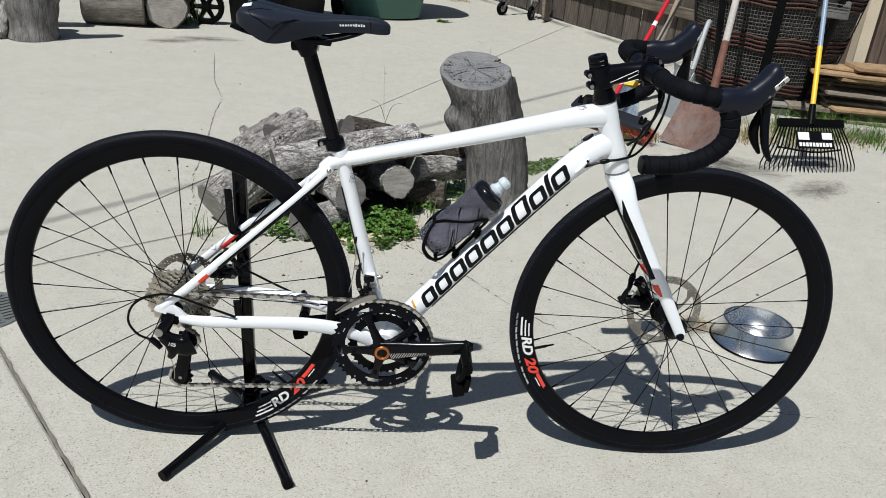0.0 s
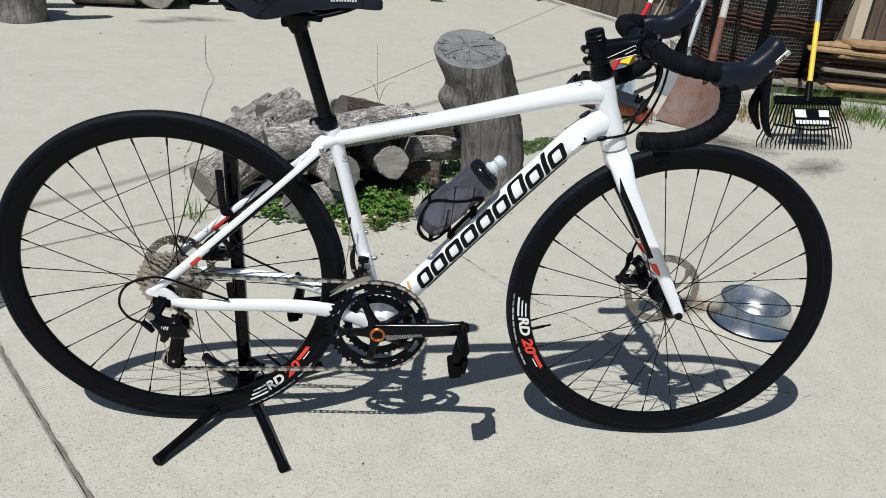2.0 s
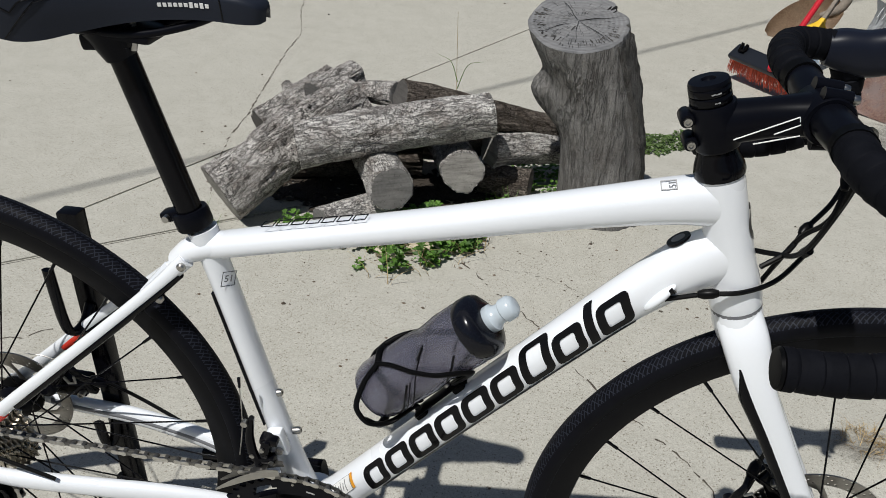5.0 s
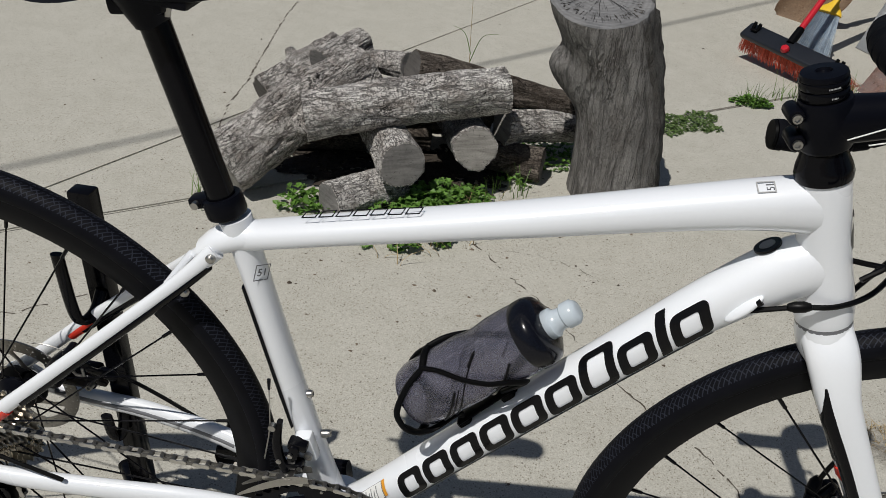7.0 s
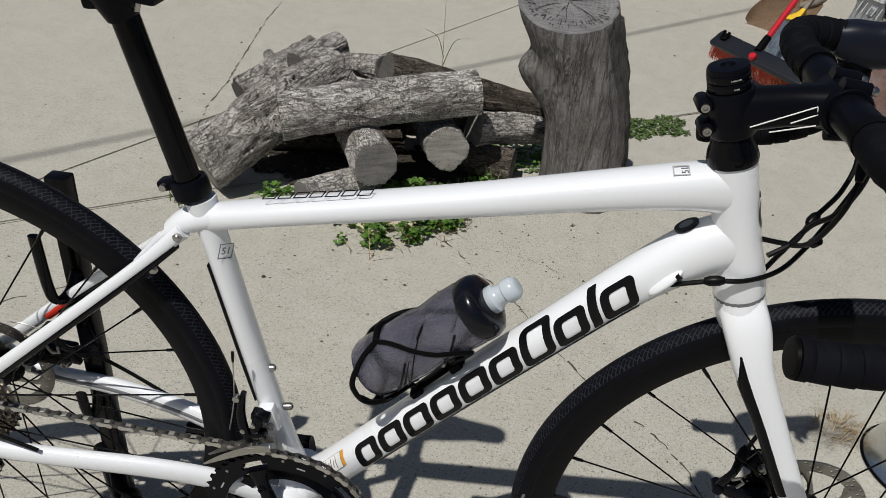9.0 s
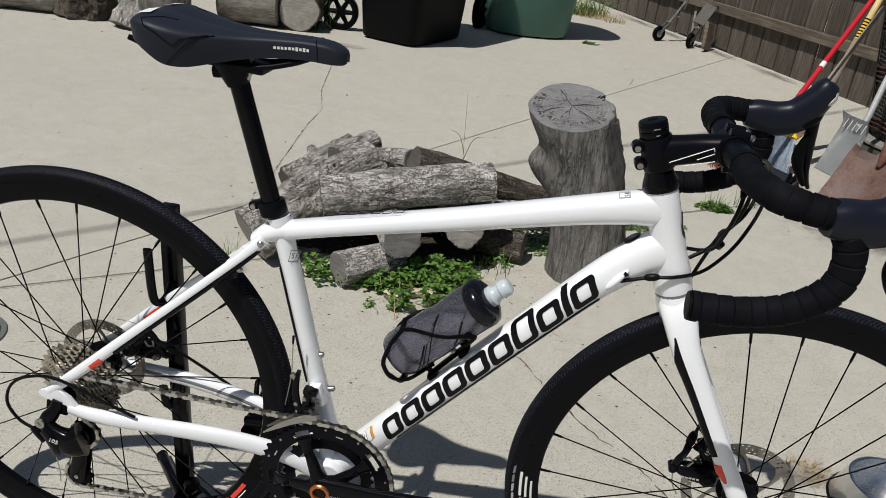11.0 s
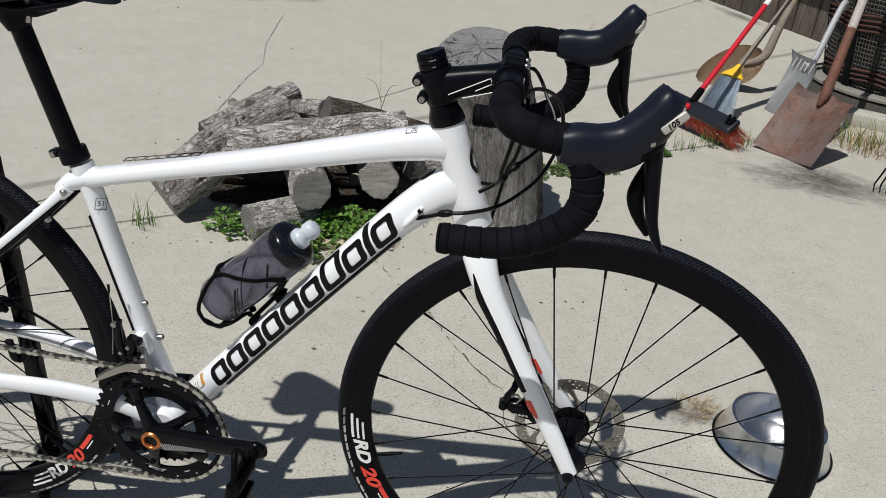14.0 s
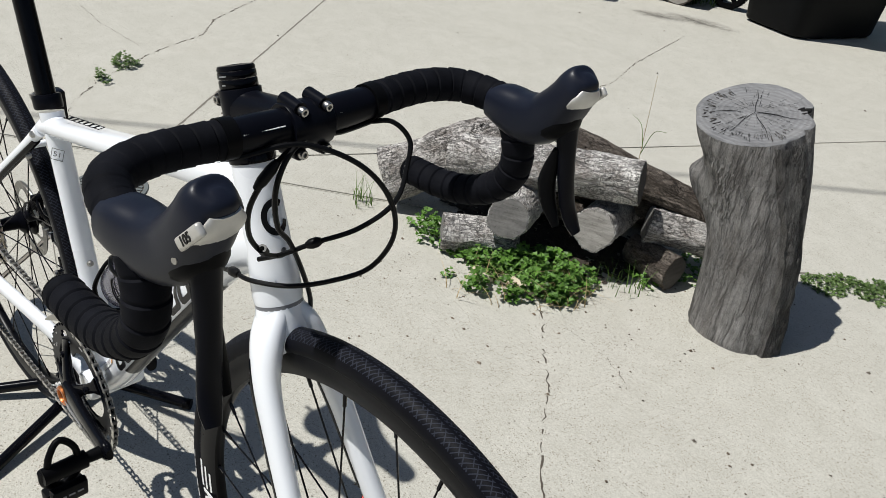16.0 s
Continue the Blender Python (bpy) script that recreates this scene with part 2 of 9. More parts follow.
def plank_material(name, dark, light, stretch=(1, 1, 0.06)):
    """Weathered board; grain along local z by default, differing board by board."""
    m, nt, b = nodes_of(name)
    info = nt.nodes.new("ShaderNodeObjectInfo")
    grain = noise_of(nt, 60.0, 6.0, 0.65, stretch)
    blot = noise_of(nt, 2.6, 5.0, 0.6)
    col = ramp(nt, grain, [(0.28, dark), (0.72, light)])
    col = mixed(nt, 0.6, col, mixed(nt, 1.0, col, ramp(nt, blot, [(0.3, (0.55, 0.5, 0.45)), (0.7, (1.3, 1.27, 1.22))]), "MULTIPLY"))
    col = mixed(nt, 0.75, col, mixed(nt, 1.0, col, ramp(nt, info.outputs["Random"], [(0.0, (0.68, 0.64, 0.60)), (1.0, (1.22, 1.17, 1.12))]), "MULTIPLY"))
    nt.links.new(col, b.inputs["Base Color"])
    b.inputs["Roughness"].default_value = 0.9
    bumped(nt, b, grain, 0.6, 0.003)
    return m


def rust_material(name, low, high, rough=0.8, metal=0.3, worn=None):
    """Rusted sheet; worn is the colour of the rubbed bare patches."""
    m, nt, b = nodes_of(name)
    c, f = noise_of(nt, 16.0, 6.0, 0.7), noise_of(nt, 130.0, 5.0, 0.7)
    col = ramp(nt, c, [(0.3, low), (0.55, high), (0.75, grey(high, 1.35))])
    col = mixed(nt, 0.4, col, ramp(nt, f, [(0.3, grey(low, 0.7)), (0.72, grey(high, 1.3))]))
    if worn:
        patch = ramp(nt, noise_of(nt, 7.0, 5.0, 0.7), [(0.44, (0, 0, 0)), (0.60, (1, 1, 1))])
        col = mixed(nt, maths(nt, "MULTIPLY", patch, 0.75), col, worn)
        col = mixed(nt, maths(nt, "MULTIPLY", ramp(nt, noise_of(nt, 60.0, 6.0, 0.75), [(0.62, (0, 0, 0)), (0.70, (1, 1, 1))]), 0.8), col, (0.50, 0.40, 0.30))
        col = mixed(nt, maths(nt, "MULTIPLY", ramp(nt, noise_of(nt, 34.0, 5.0, 0.7), [(0.30, (1, 1, 1)), (0.37, (0, 0, 0))]), 0.7), col, (0.07, 0.035, 0.025))
    nt.links.new(col, b.inputs["Base Color"])
    b.inputs["Roughness"].default_value, b.inputs["Metallic"].default_value = rough, metal
    bumped(nt, b, f, 0.4, 0.0012)
    return m


def tyre_material():
    """Black rubber with a siped tread; the wheel's axle is the local y axis."""
    m, nt, b = nodes_of("tyre_rubber")
    tc = nt.nodes.new("ShaderNodeTexCoord")
    sep = nt.nodes.new("ShaderNodeSeparateXYZ")
    nt.links.new(tc.outputs["Object"], sep.inputs[0])
    u = maths(nt, "MULTIPLY", maths(nt, "ARCTAN2", sep.outputs[2], sep.outputs[0]), 0.336)
    y = sep.outputs[1]
    side = maths(nt, "ABSOLUTE", y)
    d1 = maths(nt, "SINE", maths(nt, "MULTIPLY", maths(nt, "ADD", u, maths(nt, "MULTIPLY", y, 1.2)), 1150.0))
    d2 = maths(nt, "SINE", maths(nt, "MULTIPLY", maths(nt, "SUBTRACT", u, maths(nt, "MULTIPLY", y, 0.9)), 1150.0))
    block = maths(nt, "SINE", maths(nt, "MULTIPLY", maths(nt, "ADD", u, maths(nt, "MULTIPLY", side, 2.2)), 330.0))
    cut = maths(nt, "MAXIMUM", maths(nt, "GREATER_THAN", d1, 0.72), maths(nt, "MULTIPLY", maths(nt, "GREATER_THAN", d2, 0.72), maths(nt, "GREATER_THAN", block, -0.1)))
    zone = maths(nt, "MULTIPLY", maths(nt, "LESS_THAN", side, 0.0118), maths(nt, "GREATER_THAN", side, 0.0012))
    groove = maths(nt, "MULTIPLY", cut, zone)
    worn = noise_of(nt, 30.0, 4.0, 0.6)
    col = ramp(nt, worn, [(0.3, (0.0026, 0.0028, 0.0044)), (0.7, (0.0048, 0.0053, 0.0082))])
    # sipes coloured paler than the rubber to imitate sunlit tread
    col = mixed(nt, maths(nt, "MULTIPLY", groove, 0.8), col, (0.025, 0.028, 0.040))
    nt.links.new(col, b.inputs["Base Color"])
    b.inputs["Specular IOR Level"].default_value = 0.09
    nt.links.new(maths(nt, "MULTIPLY_ADD", worn, 0.25, 0.44), b.inputs["Roughness"])
    bumped(nt, b, maths(nt, "MULTIPLY", groove, -1.0), 0.9, 0.0012)
    return m


def tape_material():
    """Cork bar tape: matt black with fine pores."""
    m, nt, b = nodes_of("bar_tape")
    f, c = noise_of(nt, 900.0, 3.0, 0.6), noise_of(nt, 40.0, 3.0)
    nt.links.new(ramp(nt, c, [(0.3, (0.0035, 0.0038, 0.0055)), (0.7, (0.0075, 0.0080, 0.0110))]), b.inputs["Base Color"])
    b.inputs["Roughness"].default_value = 0.72
    b.inputs["Specular IOR Level"].default_value = 0.06
    bumped(nt, b, f, 0.35, 0.0006)
    return m


def leaf_material(name, low, high):
    m, nt, b = nodes_of(name)
    g = nt.nodes.new("ShaderNodeNewGeometry")
    col = ramp(nt, g.outputs["Random Per Island"], [(0.0, low), (0.55, high), (1.0, grey(high, 1.5))])
    col = mixed(nt, 0.3, col, ramp(nt, noise_of(nt, 60.0, 3.0), [(0.3, low), (0.7, grey(high, 1.3))]))
    nt.links.new(col, b.inputs["Base Color"])
    b.inputs["Roughness"].default_value = 0.55
    b.inputs["Subsurface Weight"].default_value = 0.0
    tr = nt.nodes.new("ShaderNodeBsdfTranslucent")
    nt.links.new(col, tr.inputs["Color"])
    mx = nt.nodes.new("ShaderNodeMixShader")
    mx.inputs[0].default_value = 0.3
    nt.links.new(b.outputs[0], mx.inputs[1])
    nt.links.new(tr.outputs[0], mx.inputs[2])
    nt.links.new(mx.outputs[0], nt.nodes["Material Output"].inputs["Surface"])
    return m


def smoky_material():
    m, nt, b = nodes_of("smoky_plastic")
    n = noise_of(nt, 40.0, 3.0)
    nt.links.new(ramp(nt, n, [(0.3, (0.355, 0.355, 0.44)), (0.7, (0.465, 0.465, 0.55))]), b.inputs["Base Color"])
    nt.links.new(maths(nt, "MULTIPLY_ADD", n, 0.10, 0.10), b.inputs["Roughness"])
    b.inputs["Transmission Weight"].default_value = 0.92
    b.inputs["IOR"].default_value = 1.35
    return m


def stain_material():
    """A dirt stain with a ragged, fading edge on a flat unit disc."""
    m, nt, b = nodes_of("concrete_stain")
    tc = nt.nodes.new("ShaderNodeTexCoord")
    ln = nt.nodes.new("ShaderNodeVectorMath")
    ln.operation = "LENGTH"
    nt.links.new(tc.outputs["Object"], ln.inputs[0])
    patch, fleck = noise_of(nt, 2.2, 6.0, 0.72), noise_of(nt, 11.0, 6.0, 0.75)
    dense = maths(nt, "SUBTRACT", maths(nt, "ADD", maths(nt, "MULTIPLY", patch, 1.1), maths(nt, "MULTIPLY", fleck, 0.8)), maths(nt, "MULTIPLY_ADD", ln.outputs["Value"], 0.55, 0.55))
    fac = ramp(nt, dense, [(0.0, (0, 0, 0)), (0.42, (1, 1, 1))])
    b.inputs["Base Color"].default_value = (0.125, 0.112, 0.095, 1)
    b.inputs["Roughness"].default_value = 0.95
    clear = nt.nodes.new("ShaderNodeBsdfTransparent")
    mx = nt.nodes.new("ShaderNodeMixShader")
    nt.links.new(maths(nt, "MULTIPLY", fac, 0.58), mx.inputs[0])
    nt.links.new(clear.outputs[0], mx.inputs[1])
    nt.links.new(b.outputs[0], mx.inputs[2])
    nt.links.new(mx.outputs[0], nt.nodes["Material Output"].inputs["Surface"])
    return m


CONCRETE = concrete_material()
SOIL = plain("soil", (0.20, 0.155, 0.105), 0.95, 0, 0.4, 60, 4, 0.8, 0.01)
CRACK = plain("crack_dirt", (0.085, 0.07, 0.055), 0.95, 0, 0.4, 200, 20, 0.3)
STAIN = stain_material()
BARK = plated_bark("grey_bark", (0.026, 0.025, 0.025), (0.630, 0.618, 0.604), 120.0)
BARK_WORN = plated_bark("brown_grey_bark", (0.020, 0.018, 0.017), (0.530, 0.514, 0.498), 110.0)
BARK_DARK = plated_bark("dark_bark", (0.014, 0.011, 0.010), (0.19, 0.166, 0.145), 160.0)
WEATHERED = bark_material("weathered_stump_wood", (0.018, 0.017, 0.016), (0.236, 0.231, 0.224), 1.0, 0.40, 0.18, 0.15)
PALE_LOG = bark_material("pale_weathered_wood", (0.035, 0.031, 0.027), (0.31, 0.295, 0.272), 1.0, 0.40, 0.20, 0.14)
CUT = cut_material("sawn_end", (0.40, 0.38, 0.345), (0.17, 0.155, 0.135), 110, 0.35, 0.18, 0.8)
CUT_GREY = cut_material("weathered_sawn_end", (0.185, 0.180, 0.175), (0.052, 0.050, 0.048), 70, 0.30, 0.2, 0.8)
CUT_STUMP = cut_material("weathered_stump_top", (0.215, 0.220, 0.232), (0.060, 0.061, 0.064), 60, 0.25, 0.40, 0.55, 0.30)
CHECK_AND_HOLE = plain("dark_check_and_hole", (0.018, 0.017, 0.017), 0.95, 0, 0.3, 200, 20, 0.2)
CUT_CRACKED = cut_material("cracked_pale_end", (0.46, 0.43, 0.38), (0.22, 0.20, 0.17), 60, 0.5)
CUT_DARK = cut_material("dark_sawn_end", (0.085, 0.077, 0.07), (0.03, 0.027, 0.024), 80, 0.12)
FENCE = plank_material("weathered_fence_board", (0.028, 0.024, 0.021), (0.150, 0.130, 0.113))
BROWN_BOARD = plank_material("brown_board", (0.060, 0.042, 0.034), (0.20, 0.15, 0.125))
CHIPBOARD = rust_material("crumbling_chipboard", (0.17, 0.105, 0.055), (0.37, 0.245, 0.135), 0.95, 0.0)
RAIL = plank_material("weathered_fence_rail", (0.045, 0.037, 0.030), (0.215, 0.185, 0.150), (0.06, 0.06, 1))
LUMBER = plank_material("old_lumber", (0.14, 0.125, 0.10), (0.42, 0.375, 0.315), (0.06, 0.06, 1))
PAINTED_POST = plain("cream_painted_wood", (0.62, 0.53, 0.40), 0.7, 0, 0.12, 60, 6, 0.2)
WHITE = plain("white_frame_paint", (0.86, 0.885, 0.925), 0.28, 0, 0.012, 300, 4, 0.0, coat=0.9, rvar=0.03)
BLACK_GLOSS = plain("gloss_black_paint", (0.0030, 0.0031, 0.0045), 0.18, 0, 0.2, 300, 8, 0.0, coat=0.10, spec=0.10)
ALLOY_BLACK = plain("black_anodised_alloy", (0.0036, 0.0040, 0.0066), 0.32, 0.0, 0.15, 500, 12, 0.03, spec=0.09)
RIM_BLACK = plain("black_rim_alloy", (0.0040, 0.0042, 0.0055), 0.30, 0, 0.2, 400, 14, 0.04, spec=0.08)
PLASTIC_BLACK = plain("black_plastic", (0.0034, 0.0035, 0.0040), 0.42, 0, 0.15, 350, 12, 0.06, spec=0.05)
HOOD_RUBBER = plain("hood_rubber", (0.0085, 0.0105, 0.0190), 0.38, 0, 0.1, 700, 10, 0.10, 0.0003, rvar=0.04, spec=0.22)
SADDLE_COVER = plain("saddle_cover", (0.0165, 0.0200, 0.0305), 0.46, 0, 0.1, 900, 9, 0.10, 0.0003, spec=0.16)
CABLE = plain("cable_housing", (0.0035, 0.0035, 0.0038), 0.36, 0, 0.1, 300, 10, 0.0, spec=0.14)
TAPE = tape_material()
TYRE = tyre_material()
BRUSHED = plain("brushed_silver_plastic", (0.56, 0.545, 0.51), 0.40, 0.45, 0.06, 300, 12, 0.03)
STEEL = plain("worn_steel", (0.42, 0.41, 0.39), 0.34, 1.0, 0.15, 260, 18, 0.05)
DARK_WIRE = plain("dark_wire", (0.095, 0.088, 0.080), 0.75, 0.1, 0.3, 90, 14, 0.2)
OLD_HANDLE = plain("brown_greyed_handle", (0.23, 0.195, 0.16), 0.8, 0, 0.3, 90, 12, 0.3)
SHADE_FLAKES = plain("shade_dark_flakes", (0.035, 0.027, 0.020), 0.95, 0, 0.6, 120, 20, 1.0, 0.006)
PALE_PRINT = plain("worn_pale_print", (0.42, 0.42, 0.42), 0.5, 0, 0.1, 300, 20, 0.0)
SHADED_RING = plain("shaded_concrete_ring", (0.055, 0.052, 0.044), 0.9, 0, 0.3, 80, 8, 0.5, 0.002)
PALE_JOINT = plain("pale_joint_dirt", (0.24, 0.22, 0.19), 0.95, 0, 0.4, 140, 12, 0.5)
CHAIN_DARK = plain("darkened_chain_steel", (0.17, 0.165, 0.155), 0.40, 0.8, 0.2, 300, 30, 0.05)
JOINT = plain("joint_dirt", (0.165, 0.148, 0.125), 0.95, 0, 0.5, 140, 30, 0.5)
CHAIN_STEEL = plain("oiled_chain_steel", (0.58, 0.565, 0.535), 0.38, 1.0, 0.2, 300, 30, 0.05)
COG_STEEL = plain("nickel_cog_steel", (0.56, 0.52, 0.455), 0.28, 1.0, 0.12, 300, 30, 0.05)
ROTOR_STEEL = plain("brake_rotor_steel", (0.33, 0.318, 0.30), 0.30, 1.0, 0.12, 400, 25, 0.05)
BOWL_STEEL = plain("scuffed_stainless_steel", (0.72, 0.725, 0.73), 0.24, 1.0, 0.10, 90, 9, 0.10, 0.0006, rvar=0.09)
COPPER = plain("copper_anodised_alloy", (0.50, 0.17, 0.05), 0.32, 0.8, 0.1, 300, 20, 0.02)
RED = plain("red_decal", (0.72, 0.045, 0.025), 0.35, 0, 0.05, 300, 20, 0.0, coat=0.3)
WHITE_PRINT = plain("white_print", (0.80, 0.80, 0.79), 0.4, 0, 0.03, 300, 20, 0.0)
GREY_PRINT = plain("grey_print", (0.17, 0.175, 0.19), 0.4, 0, 0.05, 300, 20, 0.0)
BLACK_PRINT = plain("black_print", (0.0045, 0.0045, 0.0055), 0.3, 0, 0.1, 300, 20, 0.0, coat=0.12, spec=0.12)
ORANGE_PRINT = plain("orange_print", (0.75, 0.33, 0.03), 0.4, 0, 0.1, 300, 20, 0.0)
SMOKY = smoky_material()
LID = plain("dark_lid_plastic", (0.0055, 0.0062, 0.010), 0.20, 0, 0.15, 200, 12, 0.0, spec=0.25)
CLEAR = plain("clear_nozzle_plastic", (0.50, 0.56, 0.61), 0.25, 0, 0.05, 100, 10, 0.0)
BIN_BLACK = plain("black_bin_plastic", (0.0045, 0.0050, 0.0058), 0.50, 0, 0.25, 120, 5, 0.1, spec=0.08)
BIN_GREEN = plain("green_bin_plastic", (0.055, 0.145, 0.115), 0.5, 0, 0.15, 120, 4, 0.1)
RUST = rust_material("rusty_iron", (0.075, 0.032, 0.022), (0.19, 0.088, 0.062))
RUST_DARK = rust_material("dark_rusted_iron", (0.035, 0.016, 0.012), (0.11, 0.048, 0.036))
GREY_IRON = plain("grey_weathered_iron", (0.17, 0.165, 0.155), 0.7, 0.2, 0.3, 90, 14, 0.2)
BROOM_GREY = plain("dark_grey_plastic", (0.009, 0.011, 0.016), 0.38, 0, 0.15, 120, 8, 0.05)
RUST_SPADE = rust_material("rusty_spade_blade", (0.15, 0.075, 0.055), (0.33, 0.205, 0.165), 0.66, 0.30, (0.29, 0.235, 0.225))
RUST_TAN = rust_material("tan_rusted_steel", (0.22, 0.135, 0.080), (0.40, 0.275, 0.180), 0.7, 0.1, (0.30, 0.21, 0.14))
GALVANISED = plain("galvanised_sheet", (0.42, 0.435, 0.45), 0.5, 0.15, 0.14, 60, 9, 0.05)
RED_PAINT = plain("red_painted_handle", (0.50, 0.014, 0.026), 0.35, 0, 0.12, 120, 8, 0.03)
ORANGE_BRISTLE = leaf_material("orange_bristle", (0.30, 0.035, 0.016), (0.66, 0.115, 0.060))
BLUE_BRISTLE = leaf_material("blue_grey_bristle", (0.34, 0.42, 0.52), (0.62, 0.70, 0.78))
YELLOW = plain("yellow_plastic", (0.78, 0.50, 0.03), 0.45, 0, 0.1, 120, 8, 0.03)
BLUE_GREY = plain("blue_grey_painted_handle", (0.23, 0.30, 0.40), 0.45, 0, 0.1, 120, 8, 0.03)
WOOD_HANDLE = plain("old_wooden_handle", (0.34, 0.24, 0.165), 0.75, 0, 0.3, 90, 12, 0.3)
GREY_HANDLE = plain("greyed_wooden_handle", (0.42, 0.39, 0.36), 0.8, 0, 0.25, 90, 12, 0.3)
CREAM_HANDLE = plain("cream_handle", (0.72, 0.56, 0.26), 0.5, 0, 0.15, 90, 12, 0.1)
LEAF = leaf_material("weed_leaf", (0.028, 0.072, 0.010), (0.115, 0.235, 0.036))
GRASS = leaf_material("grass_blade", (0.040, 0.090, 0.014), (0.125, 0.22, 0.040))
DRY = leaf_material("dry_grass", (0.25, 0.17, 0.08), (0.46, 0.35, 0.19))
MOSS = leaf_material("creeping_weed", (0.045, 0.085, 0.020), (0.115, 0.18, 0.05))
CHIP = plain("broken_wood_chip", (0.55, 0.48, 0.36), 0.85, 0, 0.25, 80, 12, 0.4)
STONE = plain("concrete_planter_rim", (0.215, 0.205, 0.18), 0.9, 0, 0.2, 80, 8, 0.5, 0.002)
MANHOLE = plain("grey_iron_cover", (0.17, 0.185, 0.18), 0.6, 0.4, 0.2, 120, 15, 0.3)


# ---- building helpers ----
def thing(name, at=(0, 0, 0), turn=0.0):
    ob = new(name)
    ob.empty_display_size = 0.1
    ob.matrix_world = pose(*at, 0, 0, turn)
    return ob


def mesh_of(bm, material, name="mesh", smooth=40):
    bmesh.ops.recalc_face_normals(bm, faces=bm.faces)
    me = bpy.data.meshes.new(name)
    bm.to_mesh(me)
    bm.free()
    for m in material if isinstance(material, (list, tuple)) else (material,):
        me.materials.append(m)
    if smooth:
        me.polygons.foreach_set("use_smooth", [True] * len(me.polygons))
        me.set_sharp_from_angle(angle=radians(smooth))
    return me


def part(name, bm, material, parent=None, label="", at=None, smooth=40):
    """One mesh object under a thing or a part; at: its place or pose in the parent."""
    me = bm if isinstance(bm, bpy.types.Mesh) else mesh_of(bm, material, name, smooth)
    ob = new(name, me)
    if parent is not None:
        ob.parent = parent
    if at is not None:
        ob.matrix_local = at if isinstance(at, Matrix) else Matrix.Translation(at)
    if label:
        tagged(ob, label)
    return ob


def curve_through(pts, steps=6):
    """A smooth line through points (Catmull-Rom)."""
    p = [Vector(q) for q in pts]
    p = [2 * p[0] - p[1], *p, 2 * p[-1] - p[-2]]
    out = []
    for a, b, c, d in zip(p, p[1:], p[2:], p[3:]):
        for k in range(steps):
            t = k / steps
            out.append(0.5 * (2 * b + (c - a) * t + (2 * a - 5 * b + 4 * c - d) * t * t + (3 * b - a - 3 * c + d) * t ** 3))
    return out + [p[-2]]


def values_through(vals, steps=6):
    return [v.x for v in curve_through([(v, 0, 0) for v in vals], steps)]


def sweep(bm, pts, radii, n=10, side=None, closed=False, cap=True, power=2.0):
    """A tube along points. radii: one number, or a number or (across, up) for each point; across lies along side."""
    pts = [Vector(p) for p in pts]
    k = len(pts)
    if not isinstance(radii, (list, tuple)):
        radii = [radii] * k
    rings, last = [], None
    for i, p in enumerate(pts):
        a, b = (pts[(i - 1) % k], pts[(i + 1) % k]) if closed else (pts[max(i - 1, 0)], pts[min(i + 1, k - 1)])
        d = (b - a).normalized()
        if side is not None:
            s = Vector(side)
        elif last is None:
            s = Vector((0, 0, 1)) if abs(d.z) < 0.9 else Vector((1, 0, 0))
        else:
            s = last
        s = (s - d * s.dot(d)).normalized()
        last = s
        u = d.cross(s)
        ra, rb = radii[i] if isinstance(radii[i], (list, tuple)) else (radii[i], radii[i])
        ring = []
        for j in range(n):
            t = 2 * math.pi * j / n
            c, q = math.cos(t), math.sin(t)
            if power != 2.0:
                c, q = math.copysign(abs(c) ** (2 / power), c), math.copysign(abs(q) ** (2 / power), q)
            ring.append(bm.verts.new(p + s * (ra * c) + u * (rb * q)))
        rings.append(ring)
    for r0, r1 in list(zip(rings, rings[1:])) + ([(rings[-1], rings[0])] if closed else []):
        for j in range(n):
            bm.faces.new((r0[j], r0[(j + 1) % n], r1[(j + 1) % n], r1[j]))
    if cap and not closed:
        bm.faces.new(rings[0][::-1])
        bm.faces.new(rings[-1])
    return rings


def tube(pts, radii, n=10, **more):
    bm = bmesh.new()
    sweep(bm, pts, radii, n, **more)
    return bm


def lathe(bm, profile, m=Matrix(), n=24, close=False):
    """Turn (radius, height) points round the z axis of the pose m."""
    rings = []
    for r, h in profile:
        if r < 1e-5:
            rings.append([bm.verts.new(m @ Vector((0, 0, h)))])
        else:
            rings.append([bm.verts.new(m @ Vector((r * math.cos(2 * math.pi * j / n), r * math.sin(2 * math.pi * j / n), h))) for j in range(n)])
    for a, b in list(zip(rings, rings[1:])) + ([(rings[-1], rings[0])] if close else []):
        for j in range(n):
            f = [a[j % len(a)], a[(j + 1) % len(a)], b[(j + 1) % len(b)], b[j % len(b)]]
            f = [v for i, v in enumerate(f) if v not in f[:i]]
            if len(f) > 2:
                bm.faces.new(f)
    return bm


def axis_pose(p, way):
    """A pose at p whose z axis points along way."""
    return Matrix.Translation(p) @ Vector(way).to_track_quat("Z", "Y").to_matrix().to_4x4()


def rod(bm, a, b, r, n=10, r2=None):
    a, b = Vector(a), Vector(b)
    sweep(bm, [a, b], [r, r if r2 is None else r2], n)
    return bm


def box(bm, size, m=Matrix(), bevel=0.0, segments=1):
    r = bmesh.ops.create_cube(bm, size=1.0, matrix=m @ Matrix.Diagonal((*size, 1)))
    if bevel:
        edges = {e for v in r["verts"] for e in v.link_edges}
        bmesh.ops.bevel(bm, geom=list(edges), offset=bevel, segments=segments, affect="EDGES", profile=0.6)
    return bm


